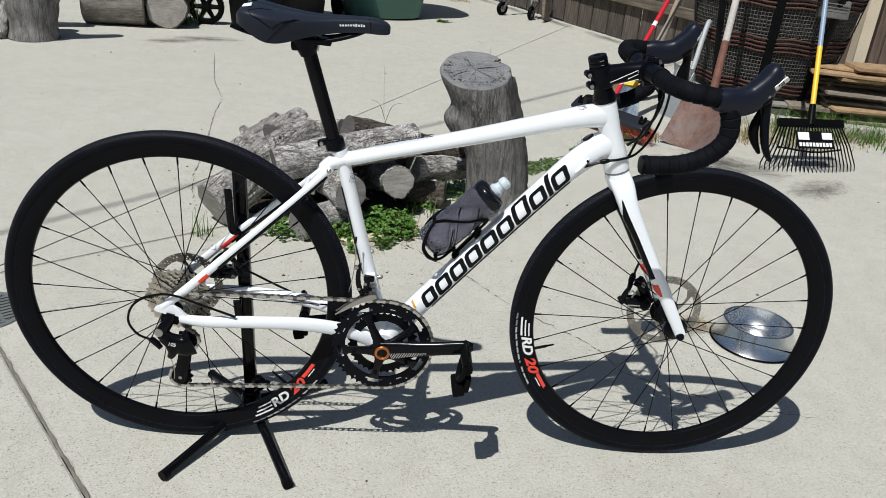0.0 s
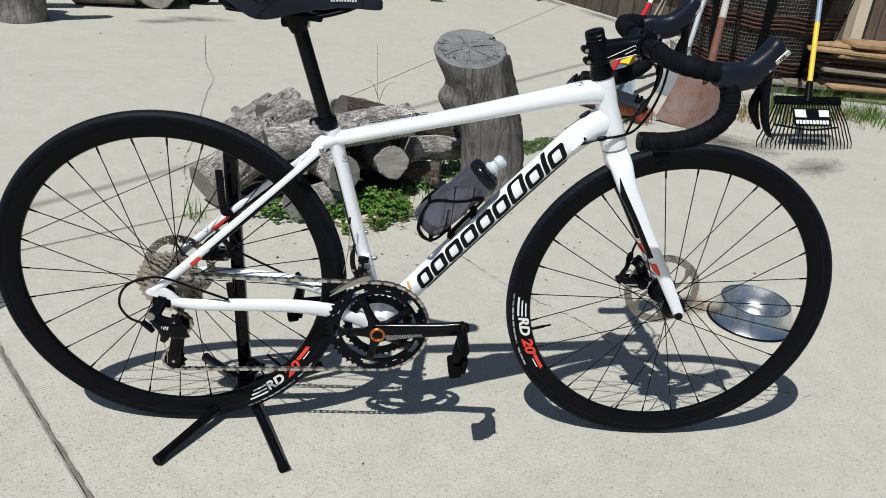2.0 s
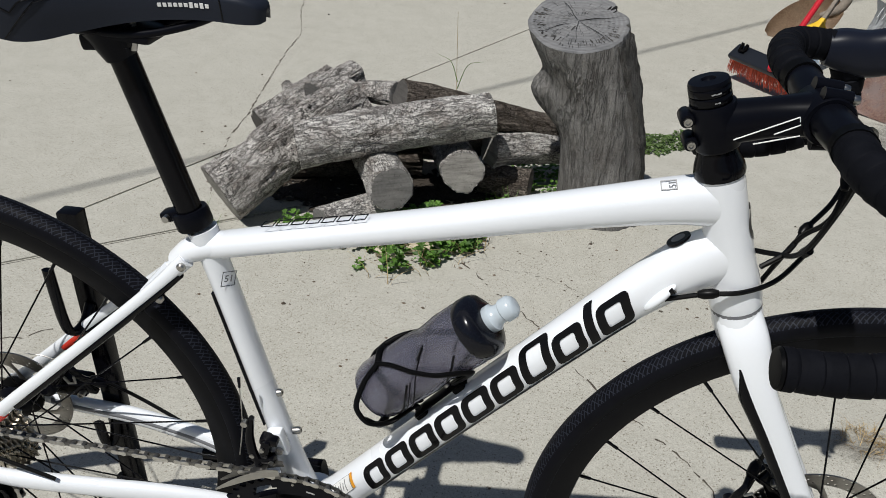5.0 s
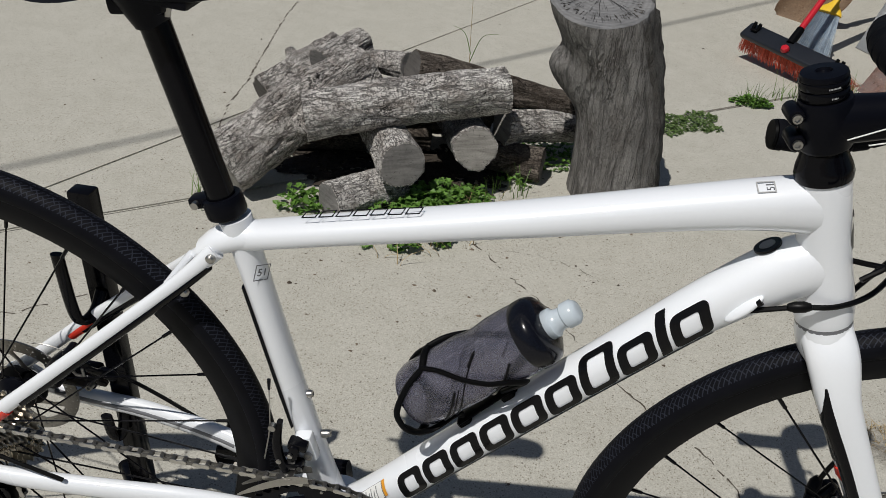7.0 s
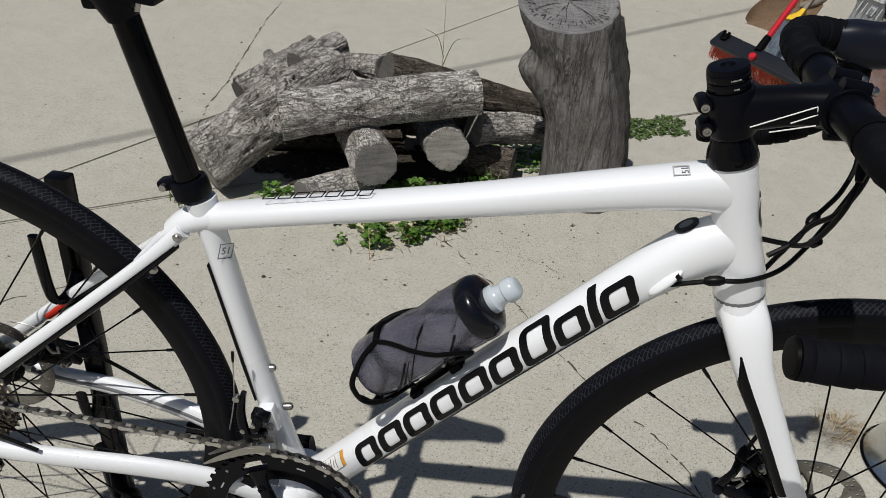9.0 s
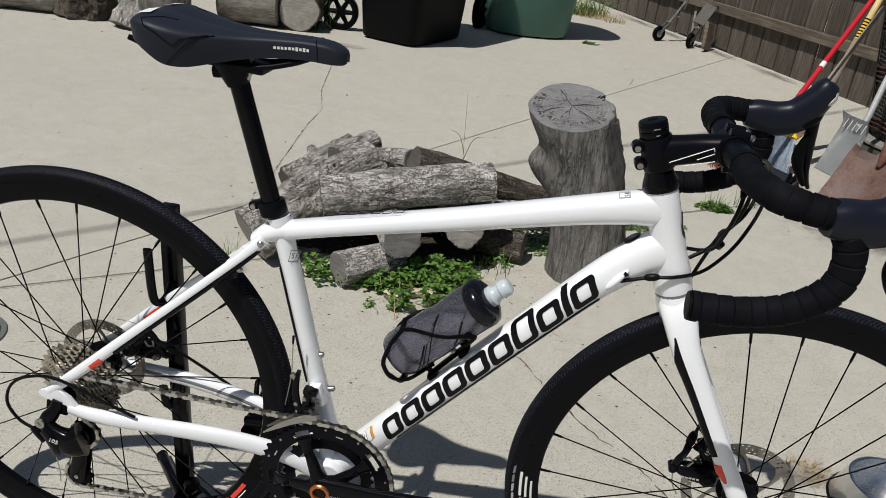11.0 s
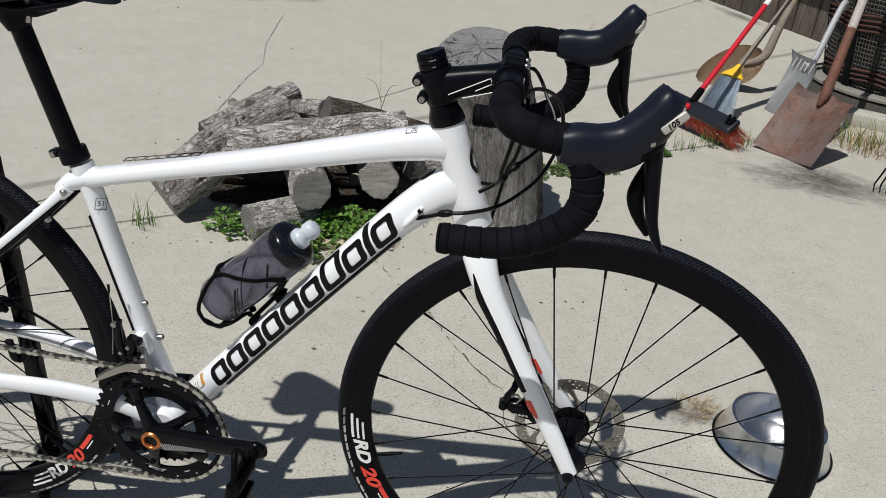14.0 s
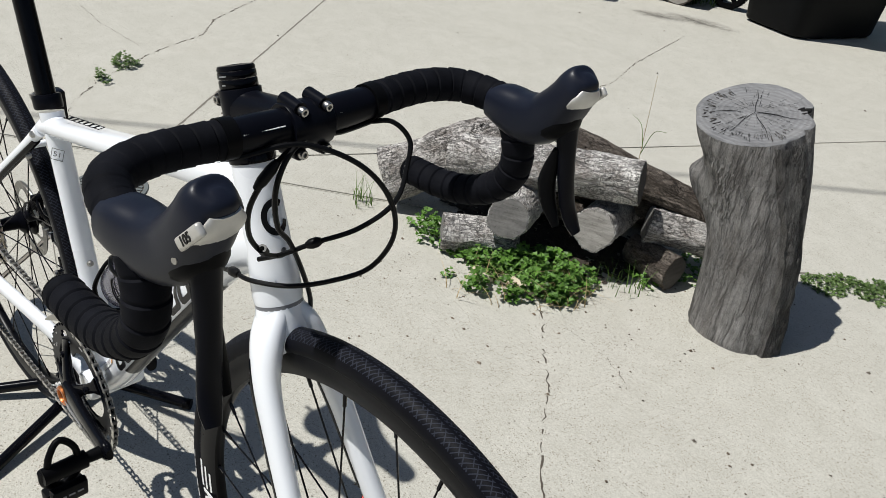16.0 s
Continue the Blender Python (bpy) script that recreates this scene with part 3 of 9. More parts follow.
def prism(bm, outline, thick, m=Matrix(), holes=()):
    """A flat plate: outline (x, y) in the plane of m, thick along its z, with round-edged holes left to rings()."""
    lo = [bm.verts.new(m @ Vector((x, y, -thick / 2))) for x, y in outline]
    hi = [bm.verts.new(m @ Vector((x, y, thick / 2))) for x, y in outline]
    bm.faces.new(lo[::-1])
    bm.faces.new(hi)
    k = len(lo)
    for j in range(k):
        bm.faces.new((lo[j], lo[(j + 1) % k], hi[(j + 1) % k], hi[j]))
    return bm


def band(bm, outer, inner, thick, m=Matrix()):
    """A flat ring between two outlines of as many points."""
    k = len(outer)
    v = [[bm.verts.new(m @ Vector((x, y, z))) for x, y in line] for line, z in ((outer, -thick / 2), (outer, thick / 2), (inner, thick / 2), (inner, -thick / 2))]
    for a, b in ((0, 1), (1, 2), (2, 3), (3, 0)):
        for j in range(k):
            bm.faces.new((v[a][j], v[a][(j + 1) % k], v[b][(j + 1) % k], v[b][j]))
    return bm


def circle(r, n, x=0.0, y=0.0, start=0.0):
    return [(x + r * math.cos(start + 2 * math.pi * j / n), y + r * math.sin(start + 2 * math.pi * j / n)) for j in range(n)]


def teeth(r, count, depth):
    """The outline of a toothed wheel."""
    out = []
    for j in range(count):
        for k, d in ((0.0, -depth), (0.25, -depth * 0.55), (0.45, depth * 0.5), (0.55, depth * 0.5), (0.75, -depth * 0.55)):
            a = 2 * math.pi * (j + k) / count
            out.append(((r + d) * math.cos(a), (r + d) * math.sin(a)))
    return out


def written(text, size, depth=0.0003, slant=0.0, bold=0.0):
    """A mesh of raised writing in the plane z = 0, centred."""
    c = bpy.data.curves.new("writing", "FONT")
    c.body, c.size, c.extrude, c.align_x, c.align_y, c.shear = text, size, depth, "CENTER", "CENTER", slant
    c.offset = bold
    ob = new("writing", c)
    me = bpy.data.meshes.new_from_object(ob.evaluated_get(bpy.context.evaluated_depsgraph_get()))
    bpy.data.objects.remove(ob)
    return me


# ---- ground ----
def half_plane(poly, p, n):
    """The part of a polygon on the side of the line through p that n points to."""
    out = []
    for a, b in zip(poly, poly[1:] + poly[:1]):
        da, db = (Vector(a) - p).dot(n), (Vector(b) - p).dot(n)
        if da >= 0:
            out.append(a)
        if da * db < 0:
            f = da / (da - db)
            out.append((a[0] + (b[0] - a[0]) * f, a[1] + (b[1] - a[1]) * f))
    return out


bm = bmesh.new()
bmesh.ops.create_grid(bm, x_segments=8, y_segments=8, size=400)
for v in bm.verts:
    v.co.z = -0.035
tagged(part("ground", bm, SOIL, smooth=0), "bare soil around the concrete yard", "ground", kind="structure")
yard = tagged(thing("pavement", (0, 0, 0)), "pale cracked concrete yard slabs with open joints", "pavement", kind="structure")
JA, JC, JB = (Vector((-0.149, -0.199)), Vector((-0.62, 0.785))), (Vector((1.30, 2.27)), Vector((0.785, 0.62))), (Vector((0.134, 2.554)), Vector((0.4285, 0.9035)))


def across(line):
    return Vector((-line[1].y, line[1].x)).normalized()


def slab(poly, gaps):
    for (p, d), n, g in gaps:
        poly = half_plane(poly, p + n * g, n)
    m = bmesh.new()
    top = [m.verts.new((x, y, 0.0)) for x, y in poly]
    low = [m.verts.new((x, y, -0.06)) for x, y in poly]
    m.faces.new(top)
    for j in range(len(poly)):
        m.faces.new((top[j], low[j], low[(j + 1) % len(poly)], top[(j + 1) % len(poly)]))
    bmesh.ops.bevel(m, geom=[e for e in m.edges if all(v.co.z > -0.01 for v in e.verts)], offset=0.004, segments=2, affect="EDGES")
    return part("slab", m, CONCRETE, yard, smooth=30)


WHOLE = [(-9, -9), (9, -9), (9, 11), (-9, 11)]
nA, nB, nC = across(JA), across(JB), across(JC)
GA, GB, GC = 0.0035, 0.0014, 0.0030
for sa in (-1, 1):
    slab(WHOLE, [(JA, nA * sa, GA), (JC, -nC, GC)])
slab(WHOLE, [(JC, nC, GC), (JB, nB, GB)])
slab(WHOLE, [(JC, nC, GC), (JB, -nB, GB)])
for (p, d), g, s0, s1 in ((JA, GA, -8.0, 6.0), (JB, GB, -0.2, 7.0), (JC, GC, -0.95, 3.5)):
    m, d = bmesh.new(), d.normalized()
    n, k, rng = Vector((-d.y, d.x)), int((s1 - s0) / 0.018), random.Random(int(s1 * 10))
    rows = []
    for i in range(k + 1):
        c = p + d * (s0 + (s1 - s0) * i / k)
        rows.append([m.verts.new((*(c + n * side * g * rng.uniform(0.55, 1.55)), 0.0006)) for side in (-1, 1)])
    for a, b in zip(rows, rows[1:]):
        m.faces.new((a[0], b[0], b[1], a[1]))
    part("joint_dirt", m, PALE_JOINT if g == GB else JOINT, yard, smooth=0)



def crack(points, width, seed, name="crack"):
    """A thin jagged line of dirt in a crack."""
    rng = random.Random(seed)
    m, pts = bmesh.new(), []
    for a, b in zip(points, points[1:]):
        a, b = Vector(a), Vector(b)
        k = max(2, int((b - a).length / 0.012))
        for j in range(k):
            f = j / k
            pts.append(a.lerp(b, f) + Vector((rng.uniform(-1, 1), rng.uniform(-1, 1))) * 0.0042)
    rows = []
    for i, p in enumerate(pts):
        d = (pts[min(i + 1, len(pts) - 1)] - pts[max(i - 1, 0)]).normalized()
        n = Vector((-d.y, d.x)) * width * rng.uniform(0.15, 1.0) * 0.5 * min(1.0, (i + 1) / 6, (len(pts) - i) / 8)
        rows.append([m.verts.new((p.x + n.x, p.y + n.y, 0.0008)), m.verts.new((p.x - n.x, p.y - n.y, 0.0008))])
    for a, b in zip(rows, rows[1:]):
        if rng.random() > 0.28:
            m.faces.new((a[0], b[0], b[1], a[1]))
    return part(name, m, CRACK, yard, smooth=0)


crack([(0.38, 1.09), (0.49, 1.02), (0.56, 0.93), (0.66, 0.83), (0.73, 0.72), (0.80, 0.63), (0.86, 0.57), (0.95, 0.49), (1.0, 0.42), (1.03, 0.33), (1.12, 0.27), (1.3, 0.2), (1.5, 0.16)], 0.0050, 1)
crack([(0.53, 1.04), (0.64, 1.04), (0.72, 1.01), (0.78, 0.96), (0.85, 0.95)], 0.0020, 2)
crack([(-0.29, 1.22), (-0.36, 1.44), (-0.40, 1.62), (-0.41, 1.80), (-0.46, 2.12), (-0.52, 2.52), (-0.54, 2.79), (-0.67, 3.17), (-0.86, 4.0)], 0.0075, 3)
crack([(-1.32, 0.64), (-1.48, 0.81), (-1.67, 1.09), (-1.83, 1.42), (-2.01, 1.58), (-2.22, 1.90), (-2.42, 2.3)], 0.009, 4)
crack([(-2.46, 1.13), (-2.13, 1.09), (-1.74, 1.10)], 0.003, 5)
crack([(-0.95, 0.42), (-1.10, 0.50), (-1.32, 0.64)], 0.005, 6)
crack([(-0.52, 0.47), (-0.40, 0.52), (-0.30, 0.61), (-0.22, 0.66)], 0.004, 7)
crack([(1.02, 5.27), (1.06, 5.02)], 0.006, 8)
crack([(1.10, 4.96), (1.07, 4.69), (1.03, 4.50)], 0.006, 18)
crack([(1.70, 1.31), (1.74, 1.335), (1.77, 1.33), (1.80, 1.38)], 0.004, 9)


def stain(x, y, rx, ry, turn):
    """A flat disc of dirt on the slab."""
    m = lathe(bmesh.new(), [(0.0, 0.0), (0.4, 0.0), (1.0, 0.0)], Matrix(), 28)
    return part("stain", m, STAIN, yard, "ragged dirty stain on the concrete", at=Matrix.Translation((x, y, 0.0012)) @ Matrix.Rotation(radians(turn), 4, "Z") @ Matrix.Diagonal((rx, ry, 1, 1)), smooth=0)


stain(-1.02, 4.42, 0.34, 0.16, 12)
stain(-1.22, 4.25, 0.26, 0.14, 30)
stain(1.95, 2.20, 0.46, 0.24, -8)
stain(2.02, 2.30, 0.34, 0.22, -20)
stain(2.35, 1.95, 0.30, 0.16, 40)
for _s, _l in ((1.0, 0.5), (1.9, 0.6), (2.7, 0.5), (3.4, 0.6)):
    stain(2.78 - 0.417 * _s - 0.10, 5.05 + 0.909 * _s - 0.04, _l, 0.13, 114.6)
stain(1.31, 0.585, 0.12, 0.07, 20)

# the cover of a drain
cover = tagged(thing("manhole_cover", (-0.655, 0.455, 0.0)), "round grey slotted drain cover flush with the concrete", "drain cover")
part("rim", lathe(bmesh.new(), [(0.094, 0.0012), (0.108, 0.0012), (0.106, 0.0045), (0.095, 0.0045)], Matrix(), 40, True), MANHOLE, cover)
bm = bmesh.new()
for k in range(-5, 6):
    h = math.sqrt(0.091 ** 2 - (k * 0.0165) ** 2)
    box(bm, (2 * h, 0.0095, 0.004), Matrix.Translation((0, k * 0.0165, 0.0022)) @ pose(0, 0, 0))
for k in (-0.030, 0.030):
    box(bm, (0.010, 0.17, 0.0035), Matrix.Translation((k, 0, 0.002)))
part("grate", bm, MANHOLE, cover, at=pose(0, 0, 0, 0, 0, 40))
part("drain_dark", lathe(bmesh.new(), [(0.0, 0.0010), (0.095, 0.0010)], Matrix(), 32), CRACK, cover)


# ---- the bicycle ----
REAR, FRONT, BB = Vector((0.0, 0, 0.338)), Vector((0.995, 0, 0.3370)), Vector((0.402, 0, 0.271))
TYRE_R, RIM_IN = 0.336, 0.2866
CROWN, UP = Vector((0.825, 0, 0.654)), Vector((-0.330, 0, 0.944)).normalized()  # foot of the head tube, and the steering axis
Y = Vector((0, 1, 0))
bike = tagged(thing("bicycle"), "white road bicycle with black parts held upright by a display stand", "bicycle")


def steer(h):
    return CROWN + UP * h


# frame tubes
part("seat_tube", tube(curve_through([BB + Vector((0.002, 0, 0.0)), (0.389, 0, 0.322), (0.370, 0, 0.40), (0.341, 0, 0.512), (0.315, 0, 0.612), (0.301, 0, 0.660)], 5),
                       [(w, h) for w, h in zip(values_through([0.032, 0.022, 0.0155, 0.0150, 0.0150, 0.0158], 5), values_through([0.021, 0.0175, 0.0140, 0.0130, 0.0135, 0.0155], 5))], 20, side=Y), WHITE, bike)
part("top_tube", tube(curve_through([(0.289, 0, 0.637), (0.317, 0, 0.643), (0.40, 0, 0.665), (0.55, 0, 0.703), (0.68, 0, 0.738), (0.745, 0, 0.754), (0.786, 0, 0.761)], 6),
                      [(w, h) for w, h in zip(values_through([0.0145, 0.0165, 0.0185, 0.0185, 0.0195, 0.021, 0.020], 6), values_through([0.0125, 0.0125, 0.0125, 0.0145, 0.0175, 0.0205, 0.024], 6))], 24, side=Y, power=2.5), WHITE, bike)
DT = [(0.408, 0, 0.277), (0.436, 0, 0.305), (0.463, 0, 0.337), (0.533, 0, 0.4215), (0.605, 0, 0.507), (0.671, 0, 0.584), (0.727, 0, 0.648), (0.775, 0, 0.693), (0.804, 0, 0.710)]
DT_W, DT_H = [0.030, 0.025, 0.0225, 0.0215, 0.0215, 0.0215, 0.022, 0.0235, 0.021], [0.022, 0.0215, 0.0215, 0.0215, 0.0215, 0.0215, 0.0225, 0.026, 0.028]
DT_LINE, DT_WS, DT_HS = curve_through(DT, 6), values_through(DT_W, 6), values_through(DT_H, 6)
part("down_tube", tube(DT_LINE, list(zip(DT_WS, DT_HS)), 28, side=Y, power=2.3), WHITE, bike)
DT_LEN = [0.0]
for _a, _b in zip(DT_LINE, DT_LINE[1:]):
    DT_LEN.append(DT_LEN[-1] + (_b - _a).length)


def on_down_tube(s, a, lift=0.0006):
    """A point on the down tube: s metres from its foot, a degrees round from the drive side towards its top."""
    i = max(j for j in range(len(DT_LEN) - 1) if DT_LEN[j] <= max(s, 0.0))
    f = (s - DT_LEN[i]) / (DT_LEN[i + 1] - DT_LEN[i])
    p, d = DT_LINE[i].lerp(DT_LINE[i + 1], f), (DT_LINE[i + 1] - DT_LINE[i]).normalized()
    w, h = DT_WS[i] * (1 - f) + DT_WS[i + 1] * f + lift, DT_HS[i] * (1 - f) + DT_HS[i + 1] * f + lift
    up = Vector((-d.z, 0, d.x))
    c, q = math.cos(radians(a)), math.sin(radians(a))
    c, q = math.copysign(abs(c) ** (2 / 2.3), c), math.copysign(abs(q) ** (2 / 2.3), q)
    return p - Y * (w * c) + up * (h * q)


def down_tube_patch(s0, s1, a0, a1, slant=0.0, ns=14, na=6, lift=0.0006):
    bm = bmesh.new()
    g = [[bm.verts.new(on_down_tube(s0 + (s1 - s0) * i / ns + slant * j / na, a0 + (a1 - a0) * j / na, lift)) for j in range(na + 1)] for i in range(ns + 1)]
    for i in range(ns):
        for j in range(na):
            bm.faces.new((g[i][j], g[i + 1][j], g[i + 1][j + 1], g[i][j + 1]))
    return bm


def head_tube():
    bm = bmesh.new()
    prof = [(0.0, 0.004), (0.0235, 0.004), (0.0242, 0.012), (0.0235, 0.03), (0.0215, 0.06), (0.0205, 0.10), (0.0205, 0.134), (0.0198, 0.139), (0.0, 0.139)]
    return lathe(bm, prof, axis_pose(CROWN, UP), 28)


part("head_tube", head_tube(), WHITE, bike)
part("headset_seam", lathe(bmesh.new(), [(0.0, 0.0), (0.0232, 0.0), (0.0232, 0.0045), (0.0, 0.0045)], axis_pose(CROWN, UP), 28), GREY_PRINT, bike)
part("seat_lug", tube(curve_through([(0.270, 0, 0.622), (0.288, 0, 0.634), (0.309, 0, 0.642), (0.328, 0, 0.646)], 4), [(w, h) for w, h in zip(values_through([0.016, 0.0185, 0.0172, 0.0155], 4), values_through([0.009, 0.0135, 0.0150, 0.0118], 4))], 18, side=Y), WHITE, bike)
part("bottom_bracket", lathe(bmesh.new(), [(0.0, -0.040), (0.0215, -0.040), (0.0235, -0.036), (0.0235, 0.036), (0.0215, 0.040), (0.0, 0.040)], axis_pose(BB, Y), 28), WHITE, bike)

for sgn, word in ((-1, "drive"), (1, "disc")):
    cs = curve_through([(0.381, sgn * 0.027, 0.273), (0.328, sgn * 0.033, 0.294), (0.25, sgn * 0.047, 0.312), (0.15, sgn * 0.060, 0.3185), (0.06, sgn * 0.066, 0.3180), (0.012, sgn * 0.067, 0.323)], 5)
    stay = part("chain_stay", tube(cs, [(w, h) for w, h in zip(values_through([0.010, 0.0085, 0.0085, 0.0085, 0.008, 0.006], 5), values_through([0.017, 0.0155, 0.0140, 0.0125, 0.0115, 0.009], 5))], 16, side=Y, power=2.4), WHITE, bike)
    part("inner_stripe", tube([p + Vector((0, -sgn * 0.0052, 0.001)) for p in cs[9:24]], [(0.0040, 0.0050)] * 15, 10, side=Y), GREY_PRINT, stay, "grey painted inner side of the stay")
    ss = curve_through([(-0.020, sgn * 0.066, 0.345), (0.02, sgn * 0.065, 0.380), (0.10, sgn * 0.058, 0.455), (0.19, sgn * 0.040, 0.537), (0.255, sgn * 0.024, 0.597), (0.287, sgn * 0.014, 0.629)], 5)
    stay = part("seat_stay", tube(ss, [(w, h) for w, h in zip(values_through([0.0055, 0.0062, 0.0060, 0.0058, 0.0062, 0.0075], 5), values_through([0.0075, 0.0085, 0.0078, 0.0070, 0.0072, 0.0090], 5))], 16, side=Y, power=2.3), WHITE, bike)
    part("under_stripe", tube([p + Vector((0.0040, -sgn * 0.0003, -0.0046)) for p in ss[9:24]], [(0.0061, 0.0050)] * 15, 10, side=Y), BLACK_GLOSS, stay, "black painted underside of the stay")
    part("red_flash", tube([p + Vector((0.0020, 0, -0.0024)) for p in curve_through([ss[7], ss[8]] if sgn < 0 else [ss[8], ss[10]], 4)], [(0.0064, 0.0068)] * 5, 16, side=Y, power=2.3), RED, stay, "small red flash on the stay")
    bm = bmesh.new()
    prism(bm, [(-0.034, 0.354), (-0.026, 0.3605), (0.0, 0.3635), (0.014, 0.352), (0.030, 0.337), (0.030, 0.3235), (0.017, 0.321), (0.008, 0.3365), (-0.012, 0.3435), (-0.030, 0.3445), (-0.036, 0.349)], 0.007, Matrix.Translation((0, sgn * 0.0675, -0.009)) @ pose(0, 0, 0, 90))
    bmesh.ops.bevel(bm, geom=bm.edges[:], offset=0.0018, segments=2, affect="EDGES")
    part("dropout", bm, WHITE, bike)
part("mech_hanger", box(bmesh.new(), (0.034, 0.008, 0.020), Matrix.Translation((-0.006, -0.0685, 0.322)) @ pose(0, 0, 0, 0, 8, 0), 0.004, 2), PLASTIC_BLACK, bike)
part("stay_bridge", tube([(0.243, -0.026, 0.590), (0.243, 0.026, 0.590)], 0.005, 12), WHITE, bike)
for x, z in ((0.285, 0.625), (0.256, 0.581)):
    bm = lathe(bmesh.new(), [(0.0, -0.026), (0.003, -0.026), (0.0046, -0.0245), (0.0046, -0.021), (0.003, -0.019)], axis_pose((x, 0, z), Y), 12)
    part("mount_bolt", bm, STEEL, bike, "bright steel bolt on the seat stay")

# seat post, collar, saddle
POST = (Vector((0.2945, 0, 0.664)), Vector((0.2400, 0, 0.846)))
part("seat_post", tube([POST[0], POST[1]], 0.0128, 24), BLACK_GLOSS, bike, "gloss black seat post")
_w = (POST[1] - POST[0]).normalized()
collar = part("seat_clamp", lathe(bmesh.new(), [(0.0130, -0.004), (0.0175, -0.004), (0.0185, -0.002), (0.0185, 0.012), (0.0172, 0.015), (0.0130, 0.015)], axis_pose(POST[0] + _w * 0.002, _w), 24, True), ALLOY_BLACK, bike, "black clamp round the seat post")
box(_b := bmesh.new(), (0.016, 0.020, 0.011), axis_pose(POST[0] + _w * 0.008 + Vector((-0.021, 0, 0)), _w), 0.003, 2)
part("clamp_ear", _b, ALLOY_BLACK, collar)
part("clamp_bolt", rod(bmesh.new(), POST[0] + _w * 0.008 + Vector((-0.023, -0.013, 0)), POST[0] + _w * 0.008 + Vector((-0.023, 0.013, 0)), 0.0036, 12), STEEL, collar)


SADDLE_LINE = []


def saddle_shell():
    """Sections from tail to nose: x, half width, top at the middle, drop of the wing."""
    rows = [(0.094, 0.046, 0.9035, 0.018), (0.104, 0.063, 0.9125, 0.030), (0.125, 0.071, 0.9145, 0.044), (0.150, 0.0715, 0.9105, 0.052), (0.180, 0.064, 0.9045, 0.048), (0.215, 0.048, 0.9000, 0.038),
            (0.250, 0.034, 0.8985, 0.030), (0.290, 0.0255, 0.8995, 0.026), (0.330, 0.0215, 0.9005, 0.025), (0.362, 0.0195, 0.8985, 0.024), (0.380, 0.0145, 0.8925, 0.018), (0.386, 0.006, 0.8865, 0.010)]
    rows = [(0.383 - (0.386 - x) * 0.875, w * 0.97, z - 0.005 * max(0.0, (0.22 - x) / 0.12), d) for x, w, z, d in rows]
    xs = [values_through([r[k] for r in rows], 3) for k in range(4)]
    SADDLE_LINE.extend(zip(*xs))
    bm, rings, n = bmesh.new(), [], 20
    for x, w, z, drop in zip(*xs):
        ring = []
        for j in range(n + 1):
            t = -1 + 2 * j / n
            s = abs(t)
            dy = w * (math.sin(min(s, 0.8) / 0.8 * math.pi / 2) if s < 0.8 else 1.0 - 0.10 * (s - 0.8) / 0.2)
            dz = -drop * (0.30 * (s / 0.8) ** 2.4 if s < 0.8 else 0.30 + 0.70 * (s - 0.8) / 0.2)
            groove = -0.004 * math.exp(-(dy / 0.008) ** 2) if 0.12 < x < 0.34 else 0.0
            ring.append(bm.verts.new((x, math.copysign(dy, t), z + dz + groove)))
        for j in range(1, n):
            t = 1 - 2 * j / n
            ring.append(bm.verts.new((x, t * w * 0.86, z - drop + 0.003 + 0.006 * (1 - t * t))))
        rings.append(ring)
    k = len(rings[0])
    for a, b in zip(rings, rings[1:]):
        for j in range(k):
            bm.faces.new((a[j], a[(j + 1) % k], b[(j + 1) % k], b[j]))
    bm.faces.new(rings[0][::-1])
    bm.faces.new(rings[-1])
    return bm


saddle = part("saddle", saddle_shell(), SADDLE_COVER, bike, "black padded saddle with pressed lines")
for sgn in (-1, 1):
    part("saddle_rail", tube(curve_through([(0.115, sgn * 0.030, 0.874), (0.150, sgn * 0.024, 0.862), (0.20, sgn * 0.022, 0.858), (0.27, sgn * 0.021, 0.858), (0.315, sgn * 0.016, 0.868), (0.345, sgn * 0.010, 0.880)], 5), 0.0036, 10), ALLOY_BLACK, saddle)


def on_saddle(x, f, lift=0.0006):
    """A point on the saddle's drive side: x along it, f from the ridge (0) to the wing's foot (1)."""
    line = sorted(SADDLE_LINE)
    w, z, drop = (float(np.interp(x, [r[0] for r in line], [r[k] for r in line])) for k in (1, 2, 3))
    dy = w * (math.sin(min(f, 0.8) / 0.8 * math.pi / 2) if f < 0.8 else 1.0 - 0.10 * (f - 0.8) / 0.2)
    dz = -drop * (0.30 * (f / 0.8) ** 2.4 if f < 0.8 else 0.30 + 0.70 * (f - 0.8) / 0.2)
    return Vector((x, -dy - lift, z + dz + lift))


for sgn in (-1, 1):
    for pts in (((0.185, 0.30), (0.170, 0.34), (0.150, 0.56), (0.157, 0.76), (0.190, 0.86), (0.226, 0.62)), ((0.180, 0.99), (0.212, 0.78), (0.232, 0.62)), ((0.345, 0.30), (0.348, 0.62), (0.350, 0.98))):
        line = [on_saddle(x0 + (x1 - x0) * k / 10, f0 + (f1 - f0) * k / 10, 0.0001) for (x0, f0), (x1, f1) in zip(pts, pts[1:]) for k in range(10)] + [on_saddle(*pts[-1], 0.0001)]
        part("pressed_line", tube([Vector((p.x, -sgn * p.y, p.z)) for p in line], 0.0007, 6), BLACK_PRINT, saddle)
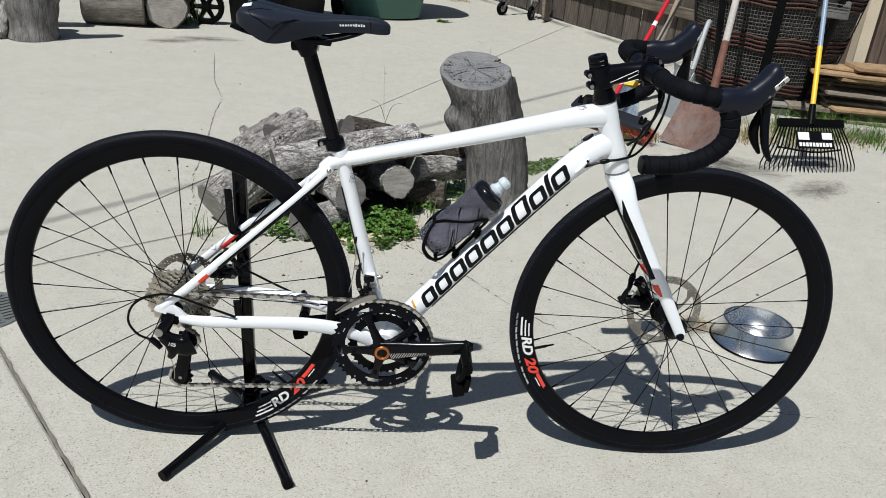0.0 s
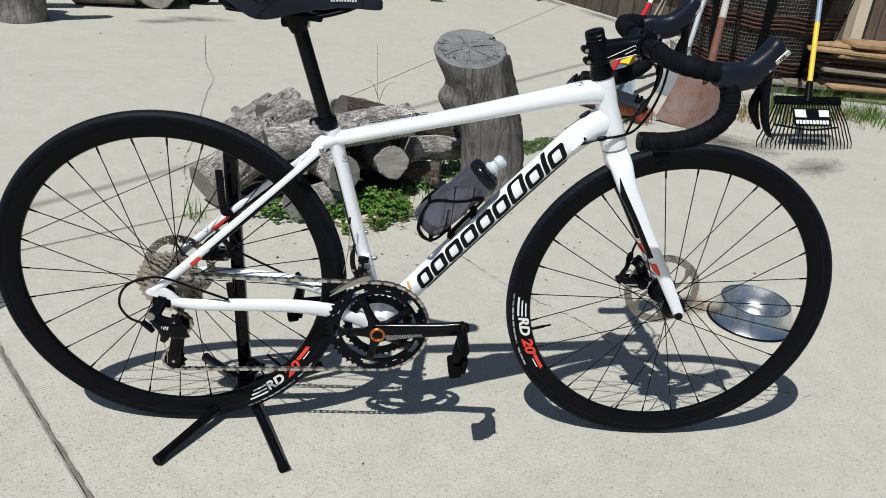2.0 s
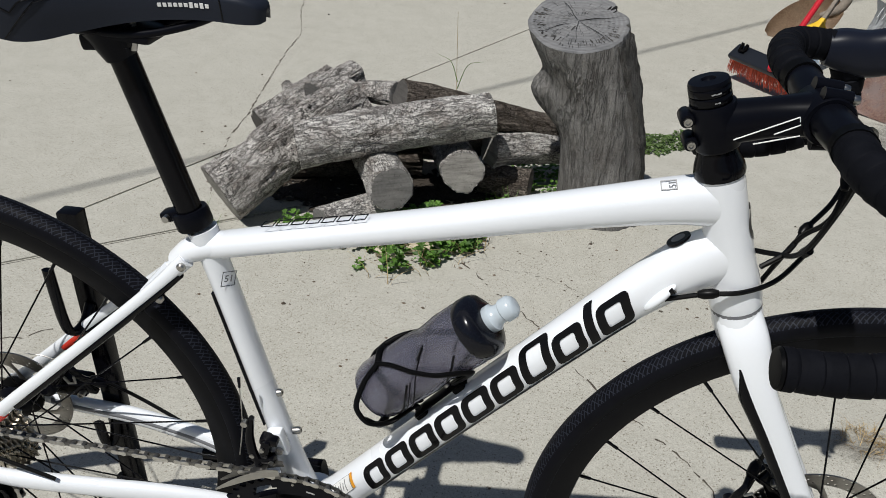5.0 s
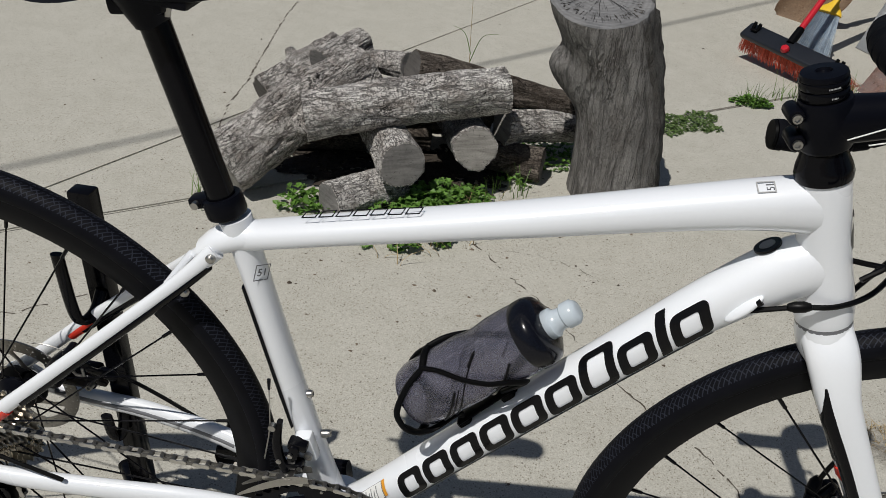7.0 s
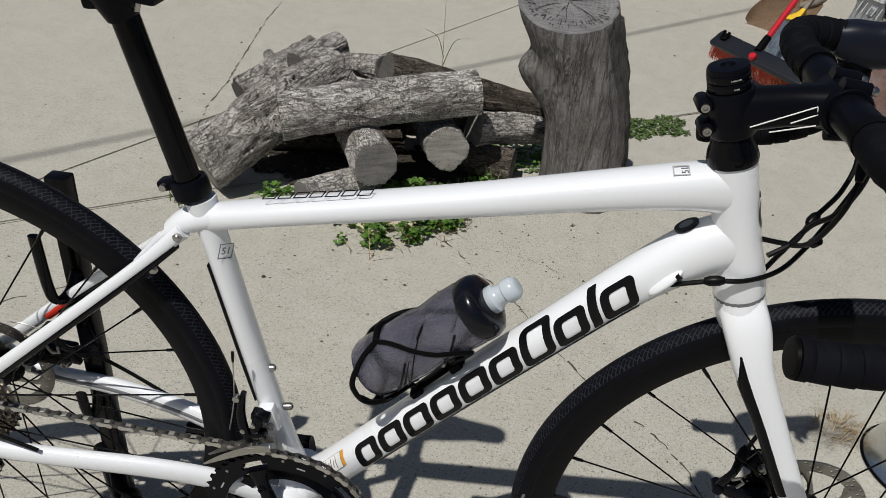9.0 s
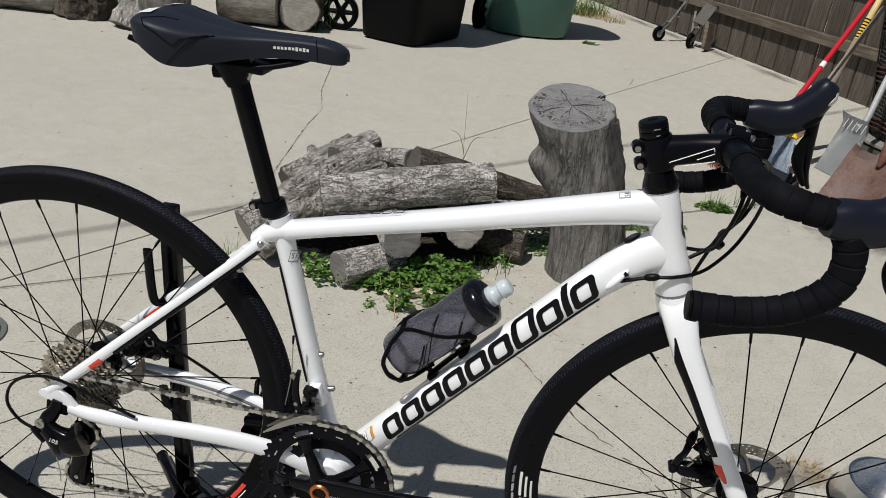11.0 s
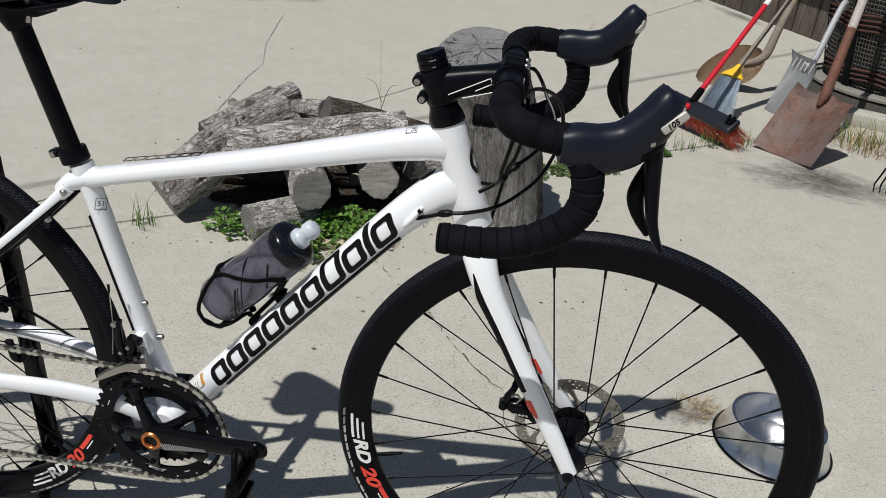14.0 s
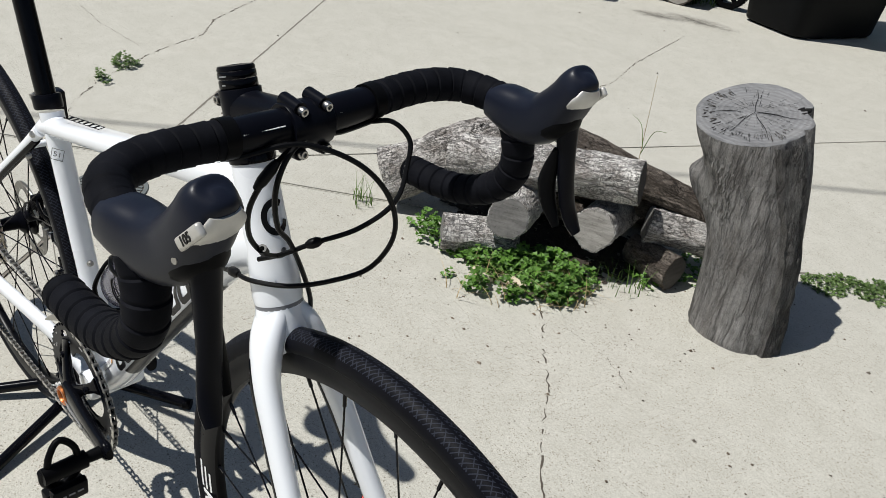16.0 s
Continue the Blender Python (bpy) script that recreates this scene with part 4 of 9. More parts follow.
for sgn in (-1, 1):
    bm = bmesh.new()
    bm.faces.new([bm.verts.new((p.x, -sgn * p.y, p.z + 0.0006)) for p in (on_saddle(0.1360, 0.14, 0.0012), on_saddle(0.1375, 0.42, 0.0012), on_saddle(0.153, 0.36, 0.0012), on_saddle(0.150, 0.12, 0.0012))])
    part("tail_mark", bm, WHITE_PRINT, saddle, "white mark on the tail of the saddle")
for h, n0 in ((0.2160, 9), (0.2085, 5)):
    bm = bmesh.new()
    for k in range(n0):
        m = axis_pose(CROWN, UP) @ Matrix.Rotation(math.atan2((axis_pose((0, 0, 0), UP).inverted() @ Vector((0.25, -1, 0))).y, (axis_pose((0, 0, 0), UP).inverted() @ Vector((0.25, -1, 0))).x) + 0.055 * (k - n0 / 2), 4, "Z") @ Matrix.Translation((0.0173, 0, h))
        box(bm, (0.0003, 0.0006, 0.0011), m)
    part("spacer_print", bm, PALE_PRINT, bike, "tiny pale printed marks on the spacer")
bm = bmesh.new()
for k in range(10):
    p = on_saddle(0.2985 + 0.0044 * k, 0.86, 0.0003)
    tx = (on_saddle(0.3015 + 0.0044 * k, 0.86) - on_saddle(0.2955 + 0.0044 * k, 0.86)).normalized()
    tz = (on_saddle(0.2985 + 0.0044 * k, 0.83) - on_saddle(0.2985 + 0.0044 * k, 0.91)).normalized()
    ty = tz.cross(tx).normalized()
    turn = Matrix((tx, ty, tx.cross(ty))).transposed().to_4x4()
    box(bm, (0.0030, 0.0006, 0.0032 if k not in (6, 8) else 0.0046), Matrix.Translation(p) @ turn, 0.0)
part("saddle_print", bm, WHITE_PRINT, saddle, "small white printed marks on the saddle")
bm = bmesh.new()
box(bm, (0.082, 0.046, 0.010), Matrix.Translation((0.2425, 0, 0.8560)) @ pose(0, 0, 0, 0, 3, 0), 0.004, 2)
box(bm, (0.046, 0.030, 0.016), Matrix.Translation((0.236, 0, 0.846)) @ pose(0, 0, 0, 0, -8, 0), 0.005, 2)
bmesh.ops.create_cone(bm, cap_ends=True, segments=20, radius1=0.0135, radius2=0.026, depth=0.030, matrix=Matrix.Translation((0.240, 0, 0.842)) @ pose(0, 0, 0, 0, -12, 0))
part("saddle_clamp", bm, ALLOY_BLACK, bike, "black saddle clamp on the post head")
part("clamp_bolt", rod(bmesh.new(), (0.258, -0.004, 0.838), (0.262, -0.004, 0.872), 0.003, 10), STEEL, bike)

# fork
for sgn in (-1, 1):
    line = curve_through([steer(-0.006) + Vector((0, sgn * 0.008, 0)), steer(-0.028) + Vector((0.003, sgn * 0.022, 0)), (0.853, sgn * 0.033, 0.590), (0.882, sgn * 0.040, 0.540), (0.920, sgn * 0.046, 0.473), (0.961, sgn * 0.053, 0.402), (0.997, sgn * 0.058, 0.338)], 6)
    blade = part("fork_blade", tube(line, [(w, h) for w, h in zip(values_through([0.013, 0.0130, 0.0115, 0.0105, 0.010, 0.009, 0.007], 6), values_through([0.0215, 0.0215, 0.0178, 0.0150, 0.0138, 0.0128, 0.0108], 6))], 20, side=Y, power=2.3), WHITE, bike)
    deep = values_through([0.0215, 0.0215, 0.0178, 0.0150, 0.0138, 0.0128, 0.0108], 6)
    thick = values_through([0.013, 0.0130, 0.0115, 0.0105, 0.010, 0.009, 0.007], 6)
    edge = []
    for k in range(9, 30):
        d = (line[k + 1] - line[k - 1]).normalized()
        edge.append((line[k] + Vector((d.z, 0, -d.x)) * deep[k] * 0.52, thick[k], deep[k] * 0.54))
    part("rear_stripe", tube([p for p, w, h in edge[:17]], [(w * 1.0, h * (0.15 + 0.85 * min(1.0, k / 4))) for k, (p, w, h) in enumerate(edge[:17])], 14, side=Y, power=2.3), BLACK_GLOSS, blade, "black painted back edge of the fork blade")
    part("red_flash", tube([p for p, w, h in edge[17:20]], [(w * 1.01, h * k) for k, (p, w, h) in zip((1.05, 1.15, 0.55), edge[17:20])], 14, side=Y, power=2.3), RED, blade, "red flash low on the fork blade")
    bm = lathe(bmesh.new(), [(0.0, 0.0705), (0.004, 0.0705), (0.0072, 0.0685), (0.0085, 0.062), (0.0085, 0.050), (0.0, 0.050)], axis_pose(FRONT, Y * sgn), 16)
    part("axle_end", bm, ALLOY_BLACK, bike)
part("fork_crown", tube(curve_through([steer(0.001), steer(-0.015), steer(-0.032) + Vector((0.002, 0, 0)), steer(-0.046) + Vector((0.004, 0, 0))], 4), [(w, h) for w, h in zip(values_through([0.0230, 0.0265, 0.0270, 0.020], 4), values_through([0.0232, 0.0235, 0.0215, 0.012], 4))], 24, side=Y), WHITE, bike)

# headset, spacers, stem
part("headset_cone", lathe(bmesh.new(), [(0.0, 0.139), (0.0212, 0.139), (0.0218, 0.143), (0.0205, 0.150), (0.0175, 0.158), (0.0165, 0.163), (0.0, 0.163)], axis_pose(CROWN, UP), 28), BLACK_GLOSS, bike, "gloss black headset top cover")
for h0, h1 in ((0.1635, 0.1685), (0.2045, 0.2125), (0.2130, 0.2195)):
    part("spacer", lathe(bmesh.new(), [(0.0, h0), (0.0166, h0), (0.0172, h0 + 0.0008), (0.0172, h1 - 0.0008), (0.0166, h1), (0.0, h1)], axis_pose(CROWN, UP), 28), BLACK_GLOSS, bike)
part("top_cap", lathe(bmesh.new(), [(0.0, 0.2198), (0.0166, 0.2198), (0.0170, 0.2215), (0.0160, 0.2242), (0.0060, 0.2248), (0.0050, 0.2227), (0.0, 0.2227)], axis_pose(CROWN, UP), 28), ALLOY_BLACK, bike)
BAR = Vector((0.845, 0, 0.849))
stem = part("stem", tube(curve_through([steer(0.189), steer(0.190) + Vector((0.022, 0, 0.004)), BAR + Vector((-0.036, 0, -0.006)), BAR + Vector((-0.010, 0, -0.001))], 4),
                         [(w, h) for w, h in zip(values_through([0.0185, 0.0170, 0.0160, 0.0195], 4), values_through([0.0190, 0.0178, 0.0168, 0.0175], 4))], 24, side=Y, power=2.3), ALLOY_BLACK, bike, "black alloy stem with thin white lines")
part("steerer_clamp", lathe(bmesh.new(), [(0.0, 0.1690), (0.0185, 0.1690), (0.0190, 0.1700), (0.0190, 0.2070), (0.0185, 0.2080), (0.0, 0.2080)], axis_pose(CROWN, UP), 28), ALLOY_BLACK, stem)
for h in (0.178, 0.199):
    c = steer(h) + Vector((-0.021, 0, -0.007))
    part("clamp_ear", lathe(bmesh.new(), [(0.0, -0.011), (0.0055, -0.011), (0.0062, -0.0095), (0.0062, 0.0095), (0.0055, 0.011), (0.0, 0.011)], axis_pose(c, Y), 16), ALLOY_BLACK, stem)
    part("clamp_bolt", lathe(bmesh.new(), [(0.0, -0.0118), (0.0020, -0.0118), (0.0021, -0.0135), (0.0036, -0.0135), (0.0036, -0.0108), (0.0, -0.0108)], axis_pose(c, Y), 14), STEEL, stem)
part("face_plate", lathe(bmesh.new(), [(0.0160, -0.0205), (0.0195, -0.0205), (0.0205, -0.0190), (0.0205, 0.0190), (0.0195, 0.0205), (0.0160, 0.0205)], axis_pose(BAR, Y), 28, True), ALLOY_BLACK, stem)
for sgn in (-1, 1):
    for up, ax in ((0.0205, 0.004), (-0.0205, 0.006)):
        a, b = BAR + Vector((-0.014 + ax, sgn * 0.0125, up)), BAR + Vector((0.008 + ax, sgn * 0.0125, up * 0.90))
        part("face_lug", rod(bmesh.new(), a, b, 0.0062, 14), ALLOY_BLACK, stem)
        part("face_bolt", lathe(bmesh.new(), [(0.0, 0.0), (0.0036, 0.0), (0.0040, 0.001), (0.0040, 0.0055), (0.0034, 0.0065), (0.0020, 0.0065), (0.0018, 0.0040), (0.0, 0.0040)], axis_pose(b, b - a), 14), STEEL, stem)
for pts in ([(0.776, 0.828), (0.822, 0.8525)], [(0.792, 0.826), (0.826, 0.837)], [(0.822, 0.8525), (0.824, 0.846)], [(0.824, 0.846), (0.806, 0.836)]):
    part("white_line", tube([Vector((x, -0.0171, z - 0.002)) for x, z in pts], 0.0006, 6), WHITE_PRINT, stem)

# handlebar: right half line, mirrored for the other side
HALF = [(0.845, 0.0, 0.849), (0.845, -0.040, 0.849), (0.8453, -0.071, 0.849), (0.8425, -0.106, 0.8475), (0.846, -0.140, 0.847), (0.860, -0.171, 0.846), (0.886, -0.184, 0.8445), (0.912, -0.187, 0.8395), (0.9285, -0.188, 0.815), (0.931, -0.190, 0.784), (0.9175, -0.191, 0.760), (0.886, -0.191, 0.739), (0.845, -0.190, 0.7285), (0.7985, -0.189, 0.7265)]


def tilted(x, y, z):
    """The bar sits a touch higher on the far side."""
    return (x, y, z + 0.009 * min(1.0, abs(y) / 0.15) + 0.021 * y)


for sgn in (-1, 1):
    line = curve_through([tilted(x, -sgn * y, z) for x, y, z in HALF], 10)
    bar = part("handlebar", tube(line[:36], [r for r in values_through([0.0158, 0.0156, 0.0135, 0.0125], 12)][:36], 20), ALLOY_BLACK, bike, "black alloy drop handlebar")
    # overlapping wraps of tape: a saw-toothed radius along the line
    fine = curve_through([tilted(x, -sgn * y, z) for x, y, z in HALF[2:]], 26)
    start, length, rad = 0, 0.0, []
    for a, b in zip([fine[0]] + fine, fine):
        length += (b - a).length
        k = (length % 0.0160) / 0.0160
        rad.append(0.0161 - 0.0008 * k - (0.0007 if k > 0.88 else 0))
    rad[0], rad[1] = 0.0150, 0.0165
    tape = part("bar_tape", tube(fine, rad, 20), TAPE, bike, "wrapped matt black bar tape")
    part("bar_plug", lathe(bmesh.new(), [(0.0, 0.0), (0.0145, 0.0), (0.0155, 0.0012), (0.0145, 0.0035), (0.010, 0.0042), (0.0, 0.0034)], axis_pose(fine[-1], fine[-1] - fine[-2]), 20), PLASTIC_BLACK, bike)
    bm = lathe(bmesh.new(), [(0.0140, -0.006), (0.0166, -0.006), (0.0168, 0.006), (0.0140, 0.006)], axis_pose(fine[2], fine[3] - fine[2]), 20, True)
    part("tape_end", bm, PLASTIC_BLACK, bike)
    y0 = sgn * 0.187
    hood_line = curve_through([(0.899, y0, 0.8435), (0.914, y0, 0.8435), (0.938, y0, 0.8420), (0.960, y0, 0.8490), (0.9745, y0, 0.8640), (0.9845, y0, 0.8790), (0.9910, y0, 0.8920), (0.9965, y0, 0.8980), (0.9980, y0, 0.9005)], 5)
    hood = part("lever_hood", tube(hood_line, [(w, h) for w, h in zip(values_through([0.0178, 0.0190, 0.0182, 0.0180, 0.0188, 0.0190, 0.0172, 0.0115, 0.003], 5), values_through([0.0165, 0.0205, 0.0230, 0.0225, 0.0205, 0.0180, 0.0158, 0.0110, 0.003], 5))], 24, side=Y, power=2.6), HOOD_RUBBER, bike, "black ribbed rubber brake hood", at=Matrix.Translation((0.905, y0, 0.0055 + 0.0235 * y0)) @ pose(0, 0, 0, 0, 0, 6.5 if sgn < 0 else -7) @ Matrix.Translation((-0.905, -y0, 0)))
    body = tube(curve_through([(0.955, y0, 0.836), (0.970, y0, 0.843), (0.983, y0, 0.853), (0.988, y0, 0.866)], 4), [(w, h) for w, h in zip(values_through([0.010, 0.0165, 0.0165, 0.012], 4), values_through([0.006, 0.0110, 0.0115, 0.009], 4))], 20, side=Y)
    part("lever_bracket", body, PLASTIC_BLACK, hood)
    cap = tube(curve_through([(0.985, y0, 0.866), (0.9925, y0, 0.8735), (0.9990, y0, 0.8820), (1.0020, y0, 0.8905)], 4), [(w, h) for w, h in zip(values_through([0.0135, 0.0168, 0.0166, 0.0105], 4), values_through([0.0045, 0.0066, 0.0068, 0.004], 4))], 20, side=Y)
    nose = part("front_cap", cap, BRUSHED, hood, "silver lever cap with numbers")
    me = written("105", 0.0078, 0.0003, 0.15, 0.0002)
    me.materials.append(BLACK_PRINT)
    plate = box(bmesh.new(), (0.027, 0.0048, 0.0086), Matrix.Translation((0.9945, y0 + sgn * 0.0176, 0.8785)) @ pose(0, 0, 0, 0, -44, 0), 0.0023, 3)
    part("number_plate", plate, BRUSHED, hood, "pale side plate with numbers")
    part("numbers", me, BLACK_PRINT, nose, at=Matrix.Translation((0.9930, y0 + sgn * 0.0201, 0.8770)) @ pose(0, 0, 0, 90, -44 if sgn < 0 else 44, 0 if sgn < 0 else 180))
    for q in ((0.979, 0.857),):
        part("pivot_pin", lathe(bmesh.new(), [(0.0, 0.0), (0.0030, 0.0), (0.0030, 0.0015), (0.0, 0.002)], axis_pose((q[0], y0 + sgn * 0.0165, q[1]), Y * sgn), 12), STEEL, hood)
    blade = tube(curve_through([(0.986, y0, 0.866), (0.9865, y0 + sgn * 0.002, 0.847), (0.9895, y0 + sgn * 0.004, 0.822), (0.9935, y0 + sgn * 0.007, 0.797), (0.9975, y0 + sgn * 0.011, 0.776), (1.0030, y0 + sgn * 0.015, 0.761), (1.009, y0 + sgn * 0.018, 0.7510)], 5),
                 [(w, h) for w, h in zip(values_through([0.010, 0.0105, 0.0090, 0.0085, 0.0088, 0.0085, 0.006], 5), values_through([0.0080, 0.0086, 0.0080, 0.0068, 0.0055, 0.0045, 0.0030], 5))], 16, side=Y)
    part("brake_lever", blade, ALLOY_BLACK, hood, "satin black brake lever blade")
    paddle = tube(curve_through([(0.984, y0 - sgn * 0.003, 0.830), (0.981, y0 - sgn * 0.004, 0.810), (0.9805, y0 - sgn * 0.004, 0.794), (0.9870, y0 - sgn * 0.003, 0.776), (0.9985, y0 - sgn * 0.001, 0.758)], 4), [(w, h) for w, h in zip(values_through([0.005, 0.0065, 0.0085, 0.008, 0.004], 4), values_through([0.003, 0.0072, 0.0082, 0.0062, 0.003], 4))], 14, side=Y)
    part("shift_paddle", paddle, PLASTIC_BLACK, hood)
part("white_line", tube([BAR + Vector((0.0138, -0.028, 0.0085)), BAR + Vector((0.0130, -0.066, 0.0085))], 0.0006, 6), WHITE_PRINT, bike)
part("white_line", tube([BAR + Vector((0.0138, 0.028, 0.0085)), BAR + Vector((0.0130, 0.066, 0.0085))], 0.0006, 6), WHITE_PRINT, bike)

# cables
CABLES = (
    ("shift_cable", [(0.848, -0.080, 0.838), (0.853, -0.068, 0.838), (0.872, -0.023, 0.846), (0.898, 0.016, 0.830), (0.912, 0.042, 0.797), (0.912, 0.052, 0.757), (0.896, 0.043, 0.719), (0.874, 0.019, 0.702), (0.847, -0.009, 0.692), (0.815, -0.0280, 0.688), (0.785, -0.0280, 0.682), (0.752, -0.0225, 0.668)]),
    ("brake_cable", [(0.849, 0.082, 0.838), (0.855, 0.031, 0.838), (0.860, 0.002, 0.846), (0.866, -0.028, 0.837), (0.868, -0.043, 0.809), (0.862, -0.036, 0.771), (0.854, -0.016, 0.744), (0.848, 0.004, 0.703), (0.843, 0.018, 0.668), (0.838, 0.024, 0.645)]),
    ("shift_cable", [(0.850, 0.072, 0.838), (0.868, 0.082, 0.842), (0.880, 0.093, 0.827), (0.890, 0.083, 0.810), (0.904, 0.058, 0.786), (0.890, 0.030, 0.761), (0.863, 0.003, 0.742), (0.846, -0.018, 0.729), (0.824, -0.0275, 0.716)]),
    ("brake_cable", [(0.852, 0.004, 0.838), (0.858, -0.009, 0.842), (0.860, -0.031, 0.832), (0.860, -0.048, 0.817), (0.855, -0.059, 0.791), (0.849, -0.054, 0.760), (0.846, -0.036, 0.736), (0.838, -0.012, 0.722), (0.822, 0.002, 0.716)]),
)
for name, pts in CABLES:
    part(name, tube(curve_through(pts, 8), 0.0024, 8), CABLE, bike)
for p, w, k in (((0.787, -0.0285, 0.683), (0.9, -0.10, 0.25), 1.0), ((0.860, -0.046, 0.820), (0.1, 0.35, 0.45), 1.6), ((0.863, 0.003, 0.742), (0.65, 0.65, 0.45), 0.8)):
    part("cable_adjuster", lathe(bmesh.new(), [(0.0, -0.010 * k), (0.003, -0.009 * k), (0.0048, -0.004 * k), (0.0048, 0.004 * k), (0.003, 0.009 * k), (0.0, 0.010 * k)], axis_pose(p, w), 12), CABLE, bike)
part("cable_clip", lathe(bmesh.new(), [(0.0024, -0.004), (0.0044, -0.004), (0.0044, 0.004), (0.0024, 0.004)], axis_pose((0.851, -0.042, 0.744), (0.2, -0.5, 0.7)), 10, True), CABLE, bike)


def blister():
    """A raised oval on the down tube round the cable's way in."""
    bm = bmesh.new()
    bmesh.ops.create_uvsphere(bm, u_segments=20, v_segments=10, radius=1.0, matrix=axis_pose(on_down_tube(0.519, -6), on_down_tube(0.535, 4) - on_down_tube(0.505, -6)) @ Matrix.Diagonal((0.0072, 0.0046, 0.0195, 1)))
    return bm


part("cable_port", blister(), WHITE, bike, "raised white oval cable entry")
part("port_mouth", tube([on_down_tube(0.520, -4, 0.0046), on_down_tube(0.535, -1, 0.0044)], [(0.0008, 0.0006), (0.0034, 0.0022)], 10), BLACK_PRINT, bike)
part("rear_shift_cable", tube(curve_through([(0.118, -0.0705, 0.334), (0.06, -0.074, 0.357), (0.0, -0.076, 0.378), (-0.043, -0.077, 0.372), (-0.072, -0.077, 0.351), (-0.082, -0.077, 0.318), (-0.068, -0.076, 0.290), (-0.044, -0.077, 0.279)], 8), 0.0024, 8), CABLE, bike)
part("rear_brake_cable", tube(curve_through([(0.215, 0.058, 0.322), (0.16, 0.064, 0.345), (0.12, 0.062, 0.366), (0.085, 0.060, 0.376)], 6), 0.0024, 8), CABLE, bike)
part("front_brake_hose", tube(curve_through([(0.9300, 0.049, 0.466), (0.9240, 0.049, 0.450), (0.9180, 0.048, 0.430), (0.9152, 0.047, 0.4145)], 4), 0.0026, 8), CABLE, bike)
part("front_mech_cable", tube(curve_through([(0.330, -0.030, 0.380), (0.3385, -0.034, 0.430), (0.3400, -0.035, 0.470), (0.3402, -0.035, 0.494)], 4), 0.0008, 6), STEEL, bike)
part("cable_cap", tube([(0.3400, -0.035, 0.488), (0.3402, -0.035, 0.501)], [0.0014, 0.0020], 8), ALLOY_BLACK, bike)


# ---- wheels ----
def drilled_ring(r, m, rows=3, count=54, thick=0.0018):
    """A flat ring with rows of real round holes."""
    bm, n = bmesh.new(), 8
    step, dr = 2 * math.pi / count, 0.0155 / rows
    ring = {}

    def vert(rr, a, z):
        key = (round(rr, 6), round(a % (2 * math.pi), 5) % 6.28319, z)
        if key not in ring:
            ring[key] = bm.verts.new(m @ Vector((rr * math.cos(a), rr * math.sin(a), z)))
        return ring[key]
    for i in range(rows):
        r0 = r - 0.0155 + dr * i
        for k in range(count):
            a0 = step * (k + 0.33 * i)
            rm, am = r0 + dr / 2, a0 + step / 2
            edge = [(r0, a0), (r0, am), (r0, a0 + step), (rm, a0 + step), (r0 + dr, a0 + step), (r0 + dr, am), (r0 + dr, a0), (rm, a0)]
            has = (k + i) % 3 != 0
            for z in (-thick / 2, thick / 2):
                out = [vert(rr, a, z) for rr, a in edge]
                if not has:
                    bm.faces.new(out)
                    continue
                inn = []
                for j in range(n):
                    t = radians(-135 + 45 * j)
                    inn.append(vert(rm + 0.0018 * math.sin(t), am + 0.0018 / rm * math.cos(t), z))
                for j in range(n):
                    bm.faces.new((out[j], out[(j + 1) % n], inn[(j + 1) % n], inn[j]))
    for rr, off in ((r, 0.33 * (rows - 1)), (r - 0.0155, 0.0)):
        for k in range(count * 2):
            a, b = step * (off + k / 2), step * (off + (k + 1) / 2)
            bm.faces.new((vert(rr, a, -thick / 2), vert(rr, b, -thick / 2), vert(rr, b, thick / 2), vert(rr, a, thick / 2)))
    return bm


